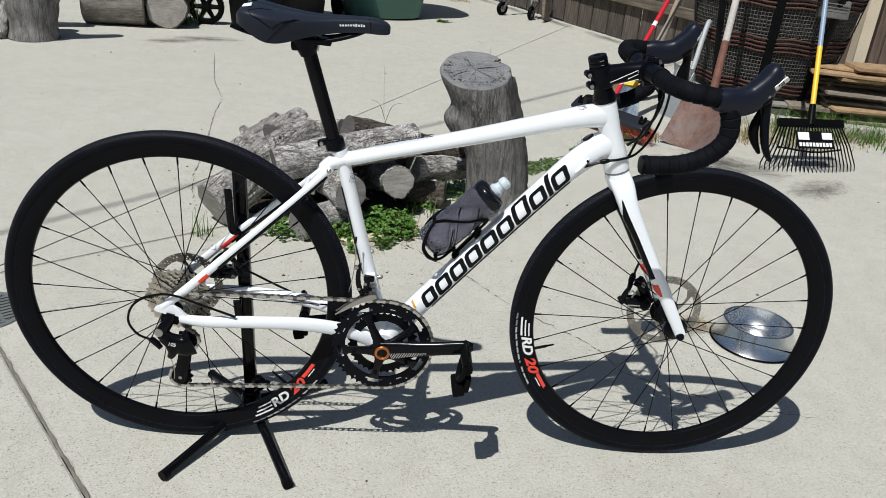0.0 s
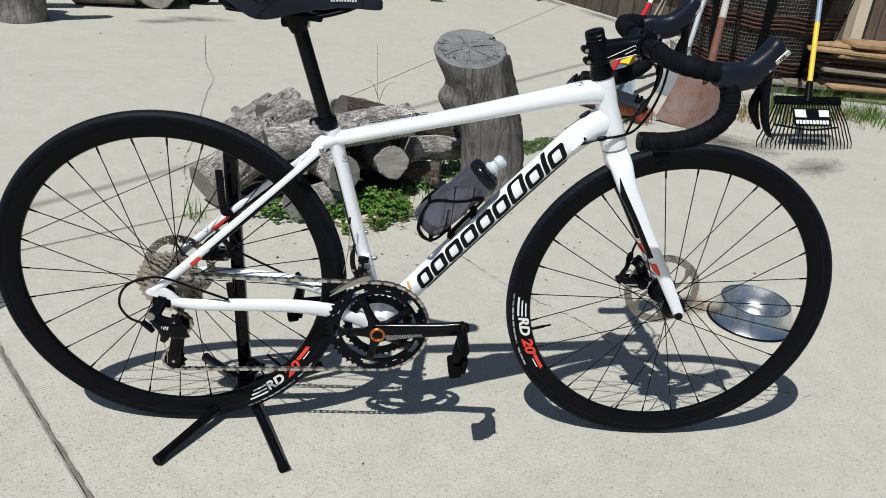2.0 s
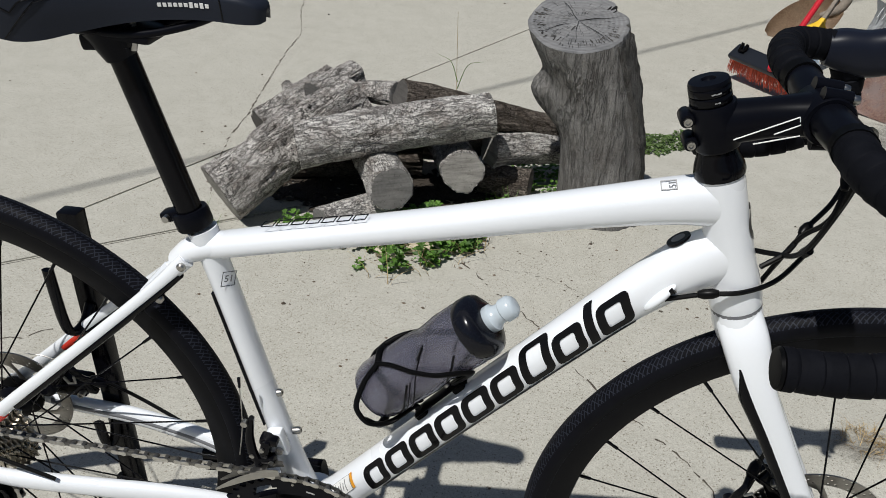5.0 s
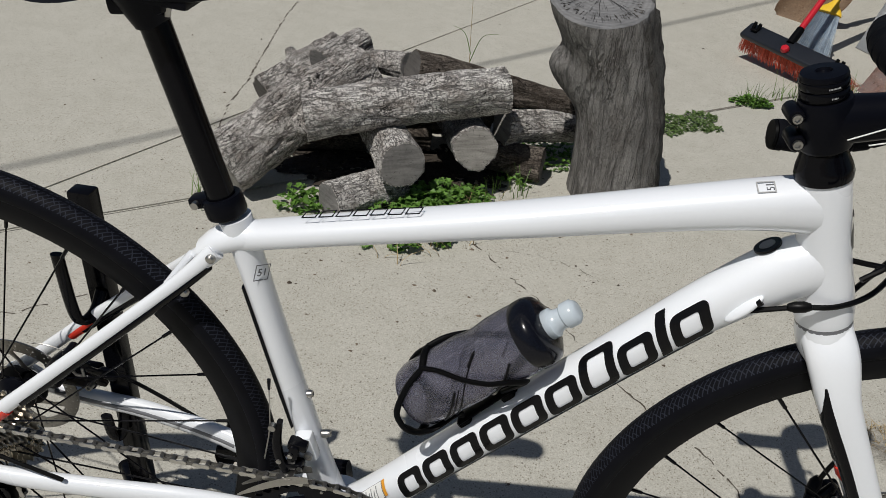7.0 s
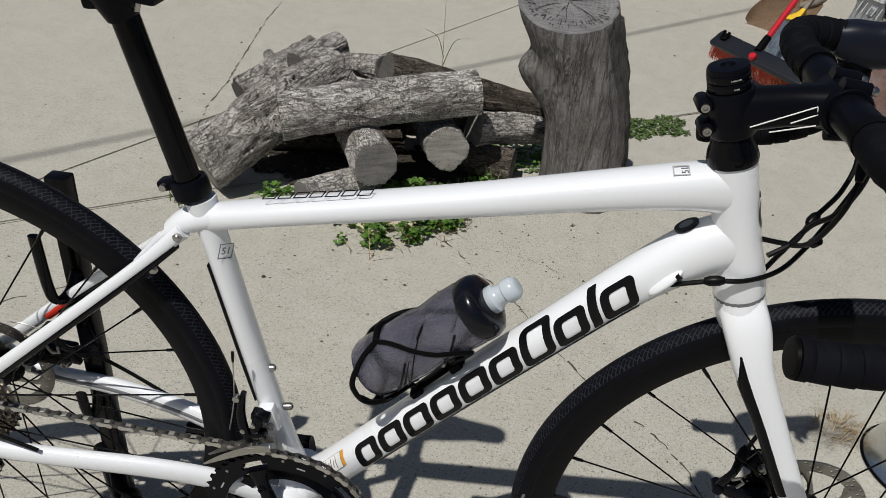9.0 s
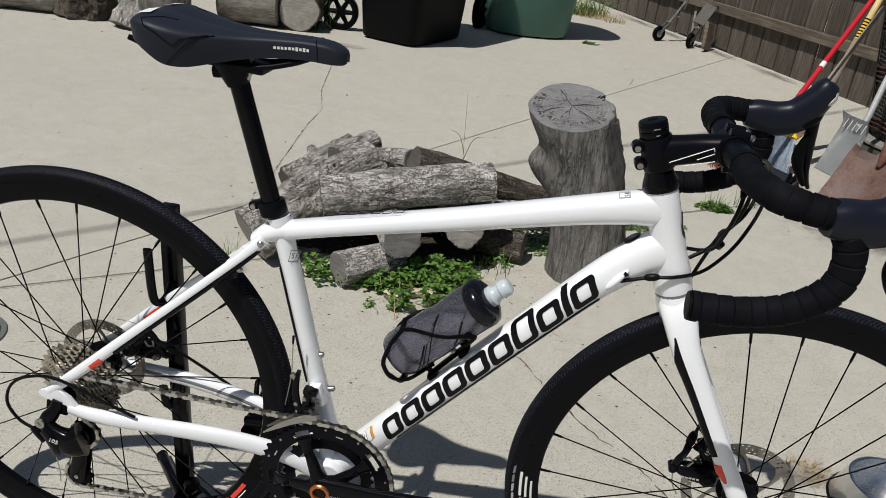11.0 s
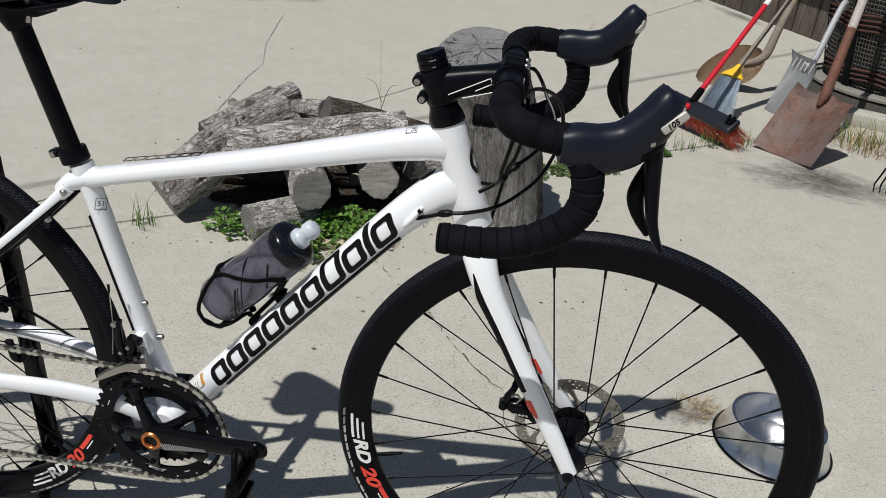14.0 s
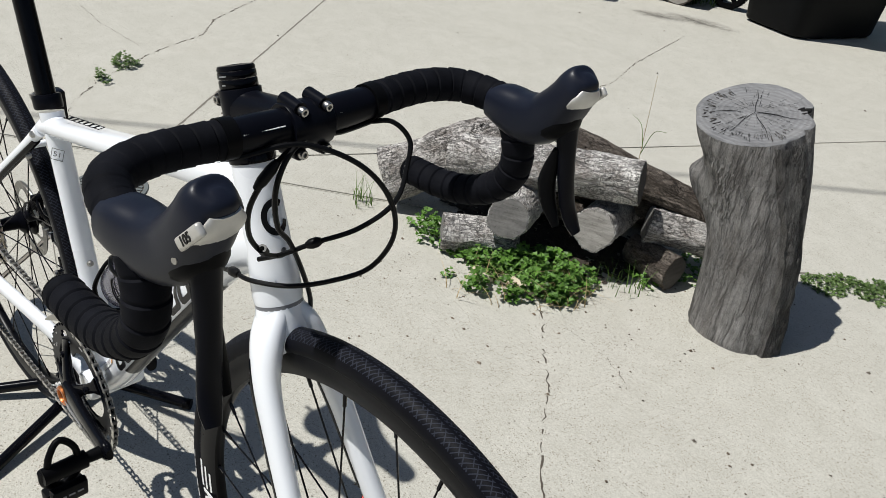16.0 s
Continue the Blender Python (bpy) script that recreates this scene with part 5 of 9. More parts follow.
def wheel(hub_at, rear):
    prof = [(0.2866, -0.0030), (0.2885, -0.0065), (0.297, -0.0098), (0.308, -0.0112), (0.3165, -0.0112), (0.3175, -0.0098), (0.314, -0.006), (0.314, 0.006), (0.3175, 0.0098), (0.3165, 0.0112), (0.308, 0.0112), (0.297, 0.0098), (0.2885, 0.0065), (0.2866, 0.0030)]
    turned = axis_pose((0, 0, 0), Y)
    w = part("rear_wheel" if rear else "front_wheel", lathe(bmesh.new(), prof, turned, 120, True), RIM_BLACK, bike, "deep black alloy rim", at=hub_at)
    tp = []
    for j in range(18):
        a = radians(-128 + 256 * j / 17)
        tp.append((0.3222 + 0.0138 * math.cos(a), 0.0138 * math.sin(a)))
    part("tyre", lathe(bmesh.new(), tp, turned, 160), TYRE, w, "black siped road tyre")
    # hub shell
    wide = 0.034
    flange = 0.024
    hp = [(0.0, -0.052), (0.007, -0.052), (0.009, -0.046), (flange - 0.003, -wide - 0.002), (flange, -wide), (flange, -wide + 0.004), (0.0135, -wide + 0.012), (0.0115, 0.0), (0.0135, wide - 0.012), (flange, wide - 0.004), (flange, wide), (flange - 0.003, wide + 0.002), (0.009, 0.050), (0.007, 0.055), (0.0, 0.055)]
    part("hub", lathe(bmesh.new(), hp, turned, 28), ALLOY_BLACK, w)
    # four spoke shapes: side and leading or trailing
    shapes = {}
    for side in (-1, 1):
        for lead in (-1, 1):
            bm = bmesh.new()
            a = radians(lead * 62)
            foot = Vector((flange * 0.88 * math.cos(a), side * (wide - 0.001), flange * 0.88 * math.sin(a)))
            tip = Vector((RIM_IN + 0.001, side * 0.0015, 0))
            knee = foot.lerp(tip, 0.945)
            sweep(bm, [foot, knee], 0.00105, 6)
            sweep(bm, [knee, tip], [0.0019, 0.0021], 6)
            shapes[side, lead] = mesh_of(bm, BLACK_GLOSS, "spoke")
    for k in range(28):
        near = (k % 2 == 1) if rear else (k % 2 == 0)
        lead = 1 if k % 4 in ((1, 2) if rear else (0, 1)) else -1
        part("spoke", shapes[-1 if near else 1, lead], None, w, at=Matrix.Rotation(-2 * math.pi * (k - (0.10 if rear else 0.0)) / 28, 4, "Y"))
    # disc rotor
    r = 0.070 if rear else 0.080
    rotor = part("brake_rotor", drilled_ring(r, axis_pose((0, 0.046, 0), Y)), ROTOR_STEEL, w, "drilled steel brake rotor", smooth=0)
    for k in range(6):
        a = k * math.pi / 3 + 0.2
        pts = [Vector(((0.026 + (r - 0.038) * f) * math.cos(a + 0.55 * f), 0.046, (0.026 + (r - 0.038) * f) * math.sin(a + 0.55 * f))) for f in (0, 0.25, 0.5, 0.75, 1.0)]
        part("rotor_arm", tube(pts, [(0.0009, 0.0070), (0.0009, 0.0036), (0.0009, 0.0030), (0.0009, 0.0040), (0.0009, 0.0090)], 8, side=Y), ROTOR_STEEL, rotor, "curved steel rotor arm")
    part("rotor_carrier", lathe(bmesh.new(), [(0.0, -0.002), (0.026, -0.002), (0.030, 0.0005), (0.030, 0.0035), (0.018, 0.006), (0.016, 0.010), (0.0, 0.010)], axis_pose((0, 0.0445, 0), Y), 30), PLASTIC_BLACK, rotor, "black centre of the rotor")
    # valve, rim print
    va = math.atan2(-0.075, -0.25) if not rear else math.atan2(-0.185, 0.19)
    d = Vector((math.cos(va), 0, math.sin(va)))
    part("valve", tube([d * 0.2875, d * 0.262, d * 0.260, d * 0.246], [0.0030, 0.0030, 0.0022, 0.0018], 10), PLASTIC_BLACK, w)
    return w


def rim_patch(w, a0, a1, r0, r1, mat, label="", slant=0.0, lift=0.0006, name="rim_print"):
    """A printed patch on the drive side of a rim or tyre, between two angles in degrees and two radii."""
    bm = bmesh.new()
    n = max(3, int(abs(a1 - a0) / 1.2))
    rows = []
    for i in range(n + 1):
        row = []
        for j in range(4):
            f = j / 3
            r = r0 + (r1 - r0) * f
            a = radians(a0 + (a1 - a0) * i / n + slant * f)
            if r < 0.3176:
                y = np.interp(r, [0.2866, 0.2885, 0.297, 0.308, 0.3165], [0.0030, 0.0065, 0.0098, 0.0112, 0.0112])
            else:
                y = math.sqrt(max(0.0138 ** 2 - (r - 0.3222) ** 2, 1e-8))
            row.append(bm.verts.new((r * math.cos(a), -float(y) - lift, r * math.sin(a))))
        rows.append(row)
    for a, b in zip(rows, rows[1:]):
        for j in range(3):
            bm.faces.new((a[j], b[j], b[j + 1], a[j + 1]))
    return part(name, bm, mat, w, label)


front_wheel = wheel(FRONT, False)
rear_wheel = wheel(REAR, True)


def rim_graphics(w, first, way):
    """White, then red, then small marks, along the rim from an angle, in a direction."""
    def ang(d):
        return first + way * d
    for d0, d1, r0, r1 in ((0.0, 8.0, 0.3105, 0.3145), (1.4, 8.4, 0.3030, 0.3062), (2.8, 8.8, 0.2955, 0.2985)):
        rim_patch(w, ang(d0), ang(d1), r0, r1, WHITE_PRINT)
    for text, d, mat, size, wide in (("RD", 12.6, WHITE_PRINT, 0.0275, 1.18), ("20", 22.0, RED, 0.0280, 1.38)):
        me = written(text, size, 0.0004, 0.25, size * 0.035)
        me.materials.append(mat)
        a = radians(ang(d))
        c = Vector((0.3030 * math.cos(a), -0.0117, 0.3030 * math.sin(a)))
        along = Vector((-math.sin(a), 0, math.cos(a))) * way
        up = Vector((0, -1, 0)).cross(along)
        m = Matrix((along, up, Vector((0, -1, 0)))).transposed().to_4x4()
        part("rim_print", me, mat, w, at=Matrix.Translation(c) @ m @ Matrix.Diagonal((wide, 1, 1, 1)))
    rim_patch(w, ang(26.6), ang(34.2), 0.2940, 0.3010, RED, slant=0.6 * way)
    rim_patch(w, ang(28.6), ang(33.0), 0.3040, 0.3058, WHITE_PRINT)
    for k in range(11):
        d = -2.0 + k * 2.9
        rim_patch(w, ang(d), ang(d + (2.3 if k != 7 else 1.0)), 0.3218, 0.3252, PALE_PRINT if k not in (0, 1, 7) else GREY_PRINT, slant=0.4 * way, name="tyre_print")


rim_graphics(front_wheel, 180.5, 1)
rim_graphics(rear_wheel, 297.0, 1)

# cassette
RING_Y = -0.0440
cass = part("cassette", lathe(bmesh.new(), [(0.0, -0.060), (0.012, -0.060), (0.0135, -0.056), (0.0175, -0.055), (0.0175, -0.018), (0.0, -0.018)], axis_pose((0, 0, 0), Y), 24), ALLOY_BLACK, rear_wheel, "stack of nickel steel cogs")
for k, t in enumerate((32, 28, 25, 22, 20, 18, 16, 14, 13, 12, 11)):
    r = 0.0127 / (2 * math.sin(math.pi / t))
    out = teeth(r, t, 0.0032)
    inn = circle(max(r * 0.70, 0.016) if t > 14 else 0.013, len(out))
    part("cog", band(bmesh.new(), out, inn, 0.0018, axis_pose((0, -0.0185 - k * 0.0036, 0), Y)), COG_STEEL, cass, smooth=0)

# chain set
crank = part("crank", tube(curve_through([(0.402, -0.064, 0.271), (0.430, -0.067, 0.2765), (0.49, -0.075, 0.2865), (0.545, -0.081, 0.2955), (0.567, -0.083, 0.2995), (0.579, -0.0835, 0.3015)], 5),
                           [(w, h) for w, h in zip(values_through([0.010, 0.0090, 0.0080, 0.0080, 0.0078, 0.0045], 5), values_through([0.0215, 0.0185, 0.0150, 0.0145, 0.0145, 0.0075], 5))], 18, side=Y, power=2.6), BLACK_GLOSS, bike, "gloss black crank arm with grey print")
ARMS = (37, 117, 189, 259, -31)


def outer_ring(r=0.1005, inside=0.0750, thick=0.0034):
    """The large chainring: a toothed plate with a curved slot outside each arm of the spider."""
    edge = teeth(r, 50, 0.0035)
    n, bm = len(edge), bmesh.new()
    m = axis_pose((BB.x, RING_Y - thick / 2, BB.z), Y)
    rows = []
    for x, y in edge:
        a = math.atan2(y, x)
        rows.append([bm.verts.new(m @ Vector((q * math.cos(a), q * math.sin(a), 0))) for q in (inside, 0.0808, 0.0860, 0.0908)] + [bm.verts.new(m @ Vector((x, y, 0)))])
    where = axis_pose((0, 0, 0), Y).inverted()
    slots = []
    for deg in ARMS:
        v = where @ Vector((math.cos(radians(deg)), 0, math.sin(radians(deg))))
        slots.append(math.atan2(v.y, v.x))
    for j in range(n):
        a = math.atan2(edge[j][1], edge[j][0])
        gap = min(abs((a - q + math.pi) % (2 * math.pi) - math.pi) for q in slots)
        for k in range(4):
            if (k == 1 and gap < 0.20) or (k == 2 and gap < 0.15):
                continue
            bm.faces.new((rows[j - 1][k], rows[j][k], rows[j][k + 1], rows[j - 1][k + 1]))
    far = bmesh.ops.extrude_face_region(bm, geom=bm.faces[:])["geom"]
    bmesh.ops.translate(bm, verts=[v for v in far if isinstance(v, bmesh.types.BMVert)], vec=Y * thick)
    return bm


part("chainring", outer_ring(), ALLOY_BLACK, crank, "black toothed chainring with curved slots", smooth=0)
out = teeth(0.0688, 34, 0.0032)
part("chainring", band(bmesh.new(), out, circle(0.0510, 170), 0.003, axis_pose((BB.x, RING_Y + 0.0085, BB.z), Y)), ALLOY_BLACK, crank, "small black inner chainring", smooth=0)
for deg in ARMS:
    a = radians(deg)
    d = Vector((math.cos(a), 0, math.sin(a)))
    part("spider_arm", tube([BB + Vector((0, -0.060, 0)) + d * 0.006, BB + Vector((0, -0.058, 0)) + d * 0.026, BB + Vector((0, -0.053, 0)) + d * 0.050, BB + Vector((0, -0.0490, 0)) + d * 0.068, BB + Vector((0, -0.0472, 0)) + d * 0.0775], [(0.008, 0.0180), (0.0068, 0.0095), (0.0058, 0.0072), (0.0040, 0.0085), (0.0018, 0.0130)], 18, side=Y, power=2.8), BLACK_GLOSS, crank, "broad gloss black spider arm")
    part("chainring_bolt", lathe(bmesh.new(), [(0.0, 0.0), (0.0020, 0.0), (0.0022, 0.0016), (0.0044, 0.0016), (0.0048, -0.004), (0.0, -0.004)], axis_pose(BB + Vector((math.cos(a) * 0.0575, -0.0580, math.sin(a) * 0.0575)), -Y), 14), ALLOY_BLACK, crank)
    for off in (-0.42, 0.42):
        part("ring_rivet", lathe(bmesh.new(), [(0.0, 0.0), (0.0019, 0.0), (0.0017, 0.0010), (0.0, 0.0014)], axis_pose(BB + Vector((math.cos(a + off) * 0.0915, RING_Y - 0.0016, math.sin(a + off) * 0.0915)), -Y), 10), STEEL, crank)
for deg in (79, 158, 296):
    a = radians(deg)
    bm = box(bmesh.new(), (0.010, 0.0004, 0.0018), Matrix.Translation(BB + Vector((0.084 * math.cos(a), RING_Y - 0.0018, 0.084 * math.sin(a)))) @ pose(0, 0, 0, 0, 90 - deg, 0))
    part("ring_print", bm, PALE_PRINT, crank, "small pale printed mark on the chainring")
part("axle_ring", lathe(bmesh.new(), [(0.0098, 0.0), (0.0150, 0.0), (0.0155, 0.0025), (0.0140, 0.0048), (0.0108, 0.0050), (0.0098, 0.0036)], axis_pose((0.402, -0.0715, 0.271), -Y), 28, True), COPPER, crank, "copper-coloured ring round the crank axle")
part("axle_end", lathe(bmesh.new(), [(0.0, 0.0), (0.0098, 0.0), (0.0098, 0.0012), (0.0, 0.0012)], axis_pose((0.402, -0.0708, 0.271), -Y), 20), BLACK_PRINT, crank)
bm = bmesh.new()
for k in range(22):
    f = k / 21
    c = Vector((0.419, -0.0757, 0.2660)).lerp(Vector((0.487, -0.0825, 0.2795)), f)
    box(bm, (0.0010, 0.0006, 0.0130 * (1 - 0.62 * f)), Matrix.Translation(c) @ pose(0, 0, 0, 0, -28, 0))
part("crank_print", bm, PALE_PRINT, crank, "row of grey slanted lines on the crank")
left = part("crank", tube(curve_through([(0.402, 0.062, 0.271), (0.33, 0.070, 0.2595), (0.26, 0.080, 0.2475), (0.224, 0.083, 0.2415)], 5), [(w, h) for w, h in zip(values_through([0.009, 0.008, 0.0075, 0.006], 5), values_through([0.019, 0.0155, 0.0135, 0.0095], 5))], 16, side=Y, power=2.6), BLACK_GLOSS, bike, "gloss black crank arm")


def pedal(at, sgn):
    """A clip-in road pedal hanging by its heavy tail; z down from the axle."""
    x, y, z = at
    bm = bmesh.new()
    sweep(bm, [(x, y, z), (x, y + sgn * 0.020, z)], [0.0085, 0.0075], 14)
    body = part("pedal", bm, PLASTIC_BLACK, bike, "black clip-in road pedal hanging tail down")
    y0, y1 = y + sgn * 0.018, y + sgn * 0.072
    ym = (y0 + y1) / 2
    bm = bmesh.new()
    sweep(bm, [(x, y0, z), (x, y1, z)], [(0.0135, 0.0105), (0.0125, 0.0100)], 14)
    part("axle_body", bm, PLASTIC_BLACK, body)
    bm = bmesh.new()
    loop = [(x - 0.004, y0 + sgn * 0.006, z + 0.006), (x - 0.010, y0 + sgn * 0.010, z - 0.022), (x - 0.014, ym, z - 0.040), (x - 0.010, y1 - sgn * 0.006, z - 0.022), (x - 0.004, y1 - sgn * 0.002, z + 0.006)]
    sweep(bm, curve_through(loop, 5), [(0.0055, 0.0065)] * 21, 10)
    loop = [(x - 0.002, y0 + sgn * 0.008, z), (x - 0.002, y0 + sgn * 0.012, z + 0.028), (x - 0.006, ym, z + 0.043), (x - 0.002, y1 - sgn * 0.012, z + 0.028), (x - 0.002, y1 - sgn * 0.006, z)]
    sweep(bm, curve_through(loop, 5), 0.0045, 10)
    part("cleat_frame", bm, PLASTIC_BLACK, body)
    bm = bmesh.new()
    box(bm, (0.024, 0.052, 0.022), Matrix.Translation((x - 0.013, ym, z - 0.052)) @ pose(0, 0, 0, 0, -12, 0), 0.005, 2)
    box(bm, (0.012, 0.046, 0.030), Matrix.Translation((x + 0.003, ym, z - 0.040)) @ pose(0, 0, 0, 0, 8, 0), 0.004, 2)
    part("rear_latch", bm, PLASTIC_BLACK, body)
    bm = bmesh.new()
    for k in range(3):
        box(bm, (0.0006, 0.008, 0.003), Matrix.Translation((x + 0.0095, ym - sgn * 0.012 + sgn * 0.011 * k, z - 0.040)) @ pose(0, 0, 0, 0, 8, 0))
    part("pedal_print", bm, GREY_PRINT, body)


pedal((0.563, -0.090, 0.2985), -1)
pedal((0.229, 0.090, 0.2425), 1)

# derailleurs
rd = part("rear_derailleur", tube(curve_through([(-0.0036, -0.070, 0.335), (-0.0084, -0.074, 0.318), (-0.0180, -0.078, 0.303), (-0.0212, -0.078, 0.290)], 4), [(w, h) for w, h in zip(values_through([0.006, 0.009, 0.010, 0.008], 4), values_through([0.008, 0.010, 0.012, 0.008], 4))], 16, side=Y), BLACK_GLOSS, bike, "black rear derailleur with jockey wheels")
part("pivot_bolt", lathe(bmesh.new(), [(0.0, 0.0), (0.003, 0.0), (0.0035, 0.0015), (0.0078, 0.0015), (0.0078, -0.002), (0.0, -0.002)], axis_pose((-0.0228, -0.0895, 0.302), -Y), 18), STEEL, rd)
part("parallelogram", tube(curve_through([(-0.0212, -0.080, 0.296), (-0.0036, -0.084, 0.285), (0.0188, -0.082, 0.274), (0.0340, -0.076, 0.278)], 4), [(w, h) for w, h in zip(values_through([0.008, 0.010, 0.016, 0.018], 4), values_through([0.012, 0.0140, 0.022, 0.0270], 4))], 18, side=Y, power=2.6), BLACK_GLOSS, rd)
part("outer_link", tube(curve_through([(-0.0180, -0.090, 0.292), (-0.0020, -0.094, 0.280), (0.0012, -0.092, 0.262), (-0.0052, -0.088, 0.248)], 4), [(w, h) for w, h in zip(values_through([0.004, 0.0055, 0.005, 0.004], 4), values_through([0.009, 0.0105, 0.009, 0.006], 4))], 14, side=Y), BLACK_GLOSS, rd)
me = written("105", 0.0105, 0.0003, 0.15)
me.materials.append(WHITE_PRINT)
part("numbers", me, WHITE_PRINT, rd, at=Matrix.Translation((0.0028, -0.0995, 0.2835)) @ pose(0, 0, 0, 90, 12, 0))
part("cable_end", tube(curve_through([(-0.0036, -0.088, 0.246), (0.0012, -0.089, 0.222), (0.000, -0.088, 0.198)], 4), 0.0008, 6), STEEL, rd)
part("cable_stop", tube([(-0.0436, -0.077, 0.281), (-0.0324, -0.080, 0.274), (-0.0228, -0.082, 0.264)], [0.006, 0.0065, 0.005], 12), BLACK_GLOSS, rd)
UPPER, LOWER = Vector((0.018, RING_Y, 0.262)), Vector((0.001, RING_Y, 0.177))
for sgn in (-1, 1):
    bm = tube([UPPER + Vector((0, sgn * 0.007, 0.010)), UPPER + Vector((0, sgn * 0.007, 0)), LOWER + Vector((0, sgn * 0.007, 0)), LOWER + Vector((-0.002, sgn * 0.007, -0.013))], [(0.0013, 0.007), (0.0013, 0.011), (0.0013, 0.013), (0.0013, 0.008)], 12, side=Y)
    part("cage_plate", bm, BLACK_GLOSS, rd)
for c in (UPPER, LOWER):
    out = teeth(0.0222, 11, 0.003)
    part("jockey_wheel", band(bmesh.new(), out, circle(0.004, len(out)), 0.005, axis_pose(c, Y)), PLASTIC_BLACK, rd, smooth=0)
    part("jockey_bolt", rod(bmesh.new(), c - Y * 0.0095, c + Y * 0.0095, 0.0035, 10), STEEL, rd)
fd = part("front_derailleur", tube(curve_through([(0.3500, -0.034, 0.4450), (0.3468, -0.036, 0.4200), (0.3495, -0.038, 0.3980), (0.3575, -0.040, 0.3800)], 4), [(0.0040, h) for h in values_through([0.0030, 0.0048, 0.0052, 0.0045], 4)], 12, side=Y, power=3.0), BLACK_GLOSS, bike, "black front derailleur with a steel cage")
for y in (-0.0365, -0.0510):
    bm = tube(curve_through([(0.384, y, 0.3835), (0.368, y, 0.3795), (0.346, y, 0.368), (0.325, y, 0.354), (0.306, y, 0.340)], 4), [(0.0007, h) for h in values_through([0.0046, 0.0060, 0.0050, 0.0036, 0.0012], 4)], 10, side=Y)
    part("cage_plate", bm, STEEL if y < -0.04 else CHAIN_DARK, fd)
part("pivot_block", box(bmesh.new(), (0.021, 0.014, 0.010), Matrix.Translation((0.3680, -0.031, 0.4130)) @ pose(0, 0, 0, 0, 4, 0), 0.003, 2), BLACK_GLOSS, fd)
part("link_arm", box(bmesh.new(), (0.011, 0.014, 0.030), Matrix.Translation((0.3640, -0.034, 0.4010)) @ pose(0, 0, 0, 0, 8, 0), 0.003, 2), BLACK_GLOSS, fd)
part("lower_link", box(bmesh.new(), (0.019, 0.012, 0.008), Matrix.Translation((0.3660, -0.036, 0.3880)) @ pose(0, 0, 0, 0, -12, 0), 0.002, 2), BLACK_GLOSS, fd)
part("cage_bridge", box(bmesh.new(), (0.016, 0.016, 0.0016), Matrix.Translation((0.3590, -0.044, 0.3790)) @ pose(0, 0, 0, 0, -10, 0)), STEEL, fd)
part("cable_bolt", lathe(bmesh.new(), [(0.0, 0.0), (0.0018, 0.0), (0.0040, 0.0010), (0.0040, -0.005), (0.0, -0.005)], axis_pose((0.3430, -0.0395, 0.4385), -Y), 12), STEEL, fd)
for x, z in ((0.362, 0.405), (0.350, 0.394), (0.372, 0.388)):
    part("pivot_screw", lathe(bmesh.new(), [(0.0, 0.0), (0.0016, 0.0), (0.0030, 0.0008), (0.0030, -0.004), (0.0, -0.004)], axis_pose((x, -0.0425, z), -Y), 10), STEEL, fd)
bm = box(bmesh.new(), (0.020, 0.014, 0.034), Matrix.Translation((0.374, -0.0215, 0.402)) @ pose(0, 0, 0, 0, -15, 0), 0.004, 2)
part("mech_mount", bm, WHITE, bike, "white mount plate for the front derailleur")
for x, z in ((0.378, 0.396),):
    part("mount_bolt", lathe(bmesh.new(), [(0.0, 0.0), (0.0022, 0.0), (0.0024, 0.0018), (0.0046, 0.0018), (0.0046, -0.003), (0.0, -0.003)], axis_pose((x, -0.0305, z), -Y), 14), STEEL, bike)
for x, z in ((0.372, 0.4555), (0.3917, 0.4015)):
    c = Vector((x - 0.003, 0, z))
    part("bottle_boss", lathe(bmesh.new(), [(0.0, -0.004), (0.0045, -0.004), (0.0045, 0.003), (0.0034, 0.0055), (0.0018, 0.0058), (0.0016, 0.004), (0.0, 0.004)], axis_pose(c, (0.966, 0, 0.26)), 14), STEEL, bike)

# chain
COG_R = 0.0127 / (2 * math.sin(math.pi / 14))
path = []
for k in range(9):
    a = radians(160 - 70 * k / 8)
    path.append((REAR.x + COG_R * math.cos(a), REAR.z + COG_R * math.sin(a)))
for k in range(25):
    a = radians(92 - 184 * k / 24)
    path.append((BB.x + 0.1005 * math.cos(a), BB.z + 0.1005 * math.sin(a)))
for k in range(9):
    a = radians(-82 - 150 * k / 8)
    path.append((LOWER.x + 0.0225 * math.cos(a), LOWER.z + 0.0225 * math.sin(a)))
for k in range(8):
    a = radians(-50 + 130 * k / 7)
    path.append((UPPER.x + 0.0225 * math.cos(a), UPPER.z + 0.0225 * math.sin(a)))
loop = [Vector((x, RING_Y, z)) for x, z in path]
loop.append(loop[0])
run = [0.0]
for a, b in zip(loop, loop[1:]):
    run.append(run[-1] + (b - a).length)
count = 2 * round(run[-1] / 0.0127 / 2)
pins = []
for k in range(count):
    s = run[-1] * k / count
    i = max(j for j in range(len(run) - 1) if run[j] <= s)
    pins.append(loop[i].lerp(loop[i + 1], (s - run[i]) / (run[i + 1] - run[i])))
bm = bmesh.new()
for p in pins:
    sweep(bm, [p - Y * 0.0030, p + Y * 0.0030], 0.0029, 8)
# rollers and inner links darkened to imitate shaded gaps between the links
chain = part("chain", bm, CHAIN_DARK, bike, "oiled steel chain")


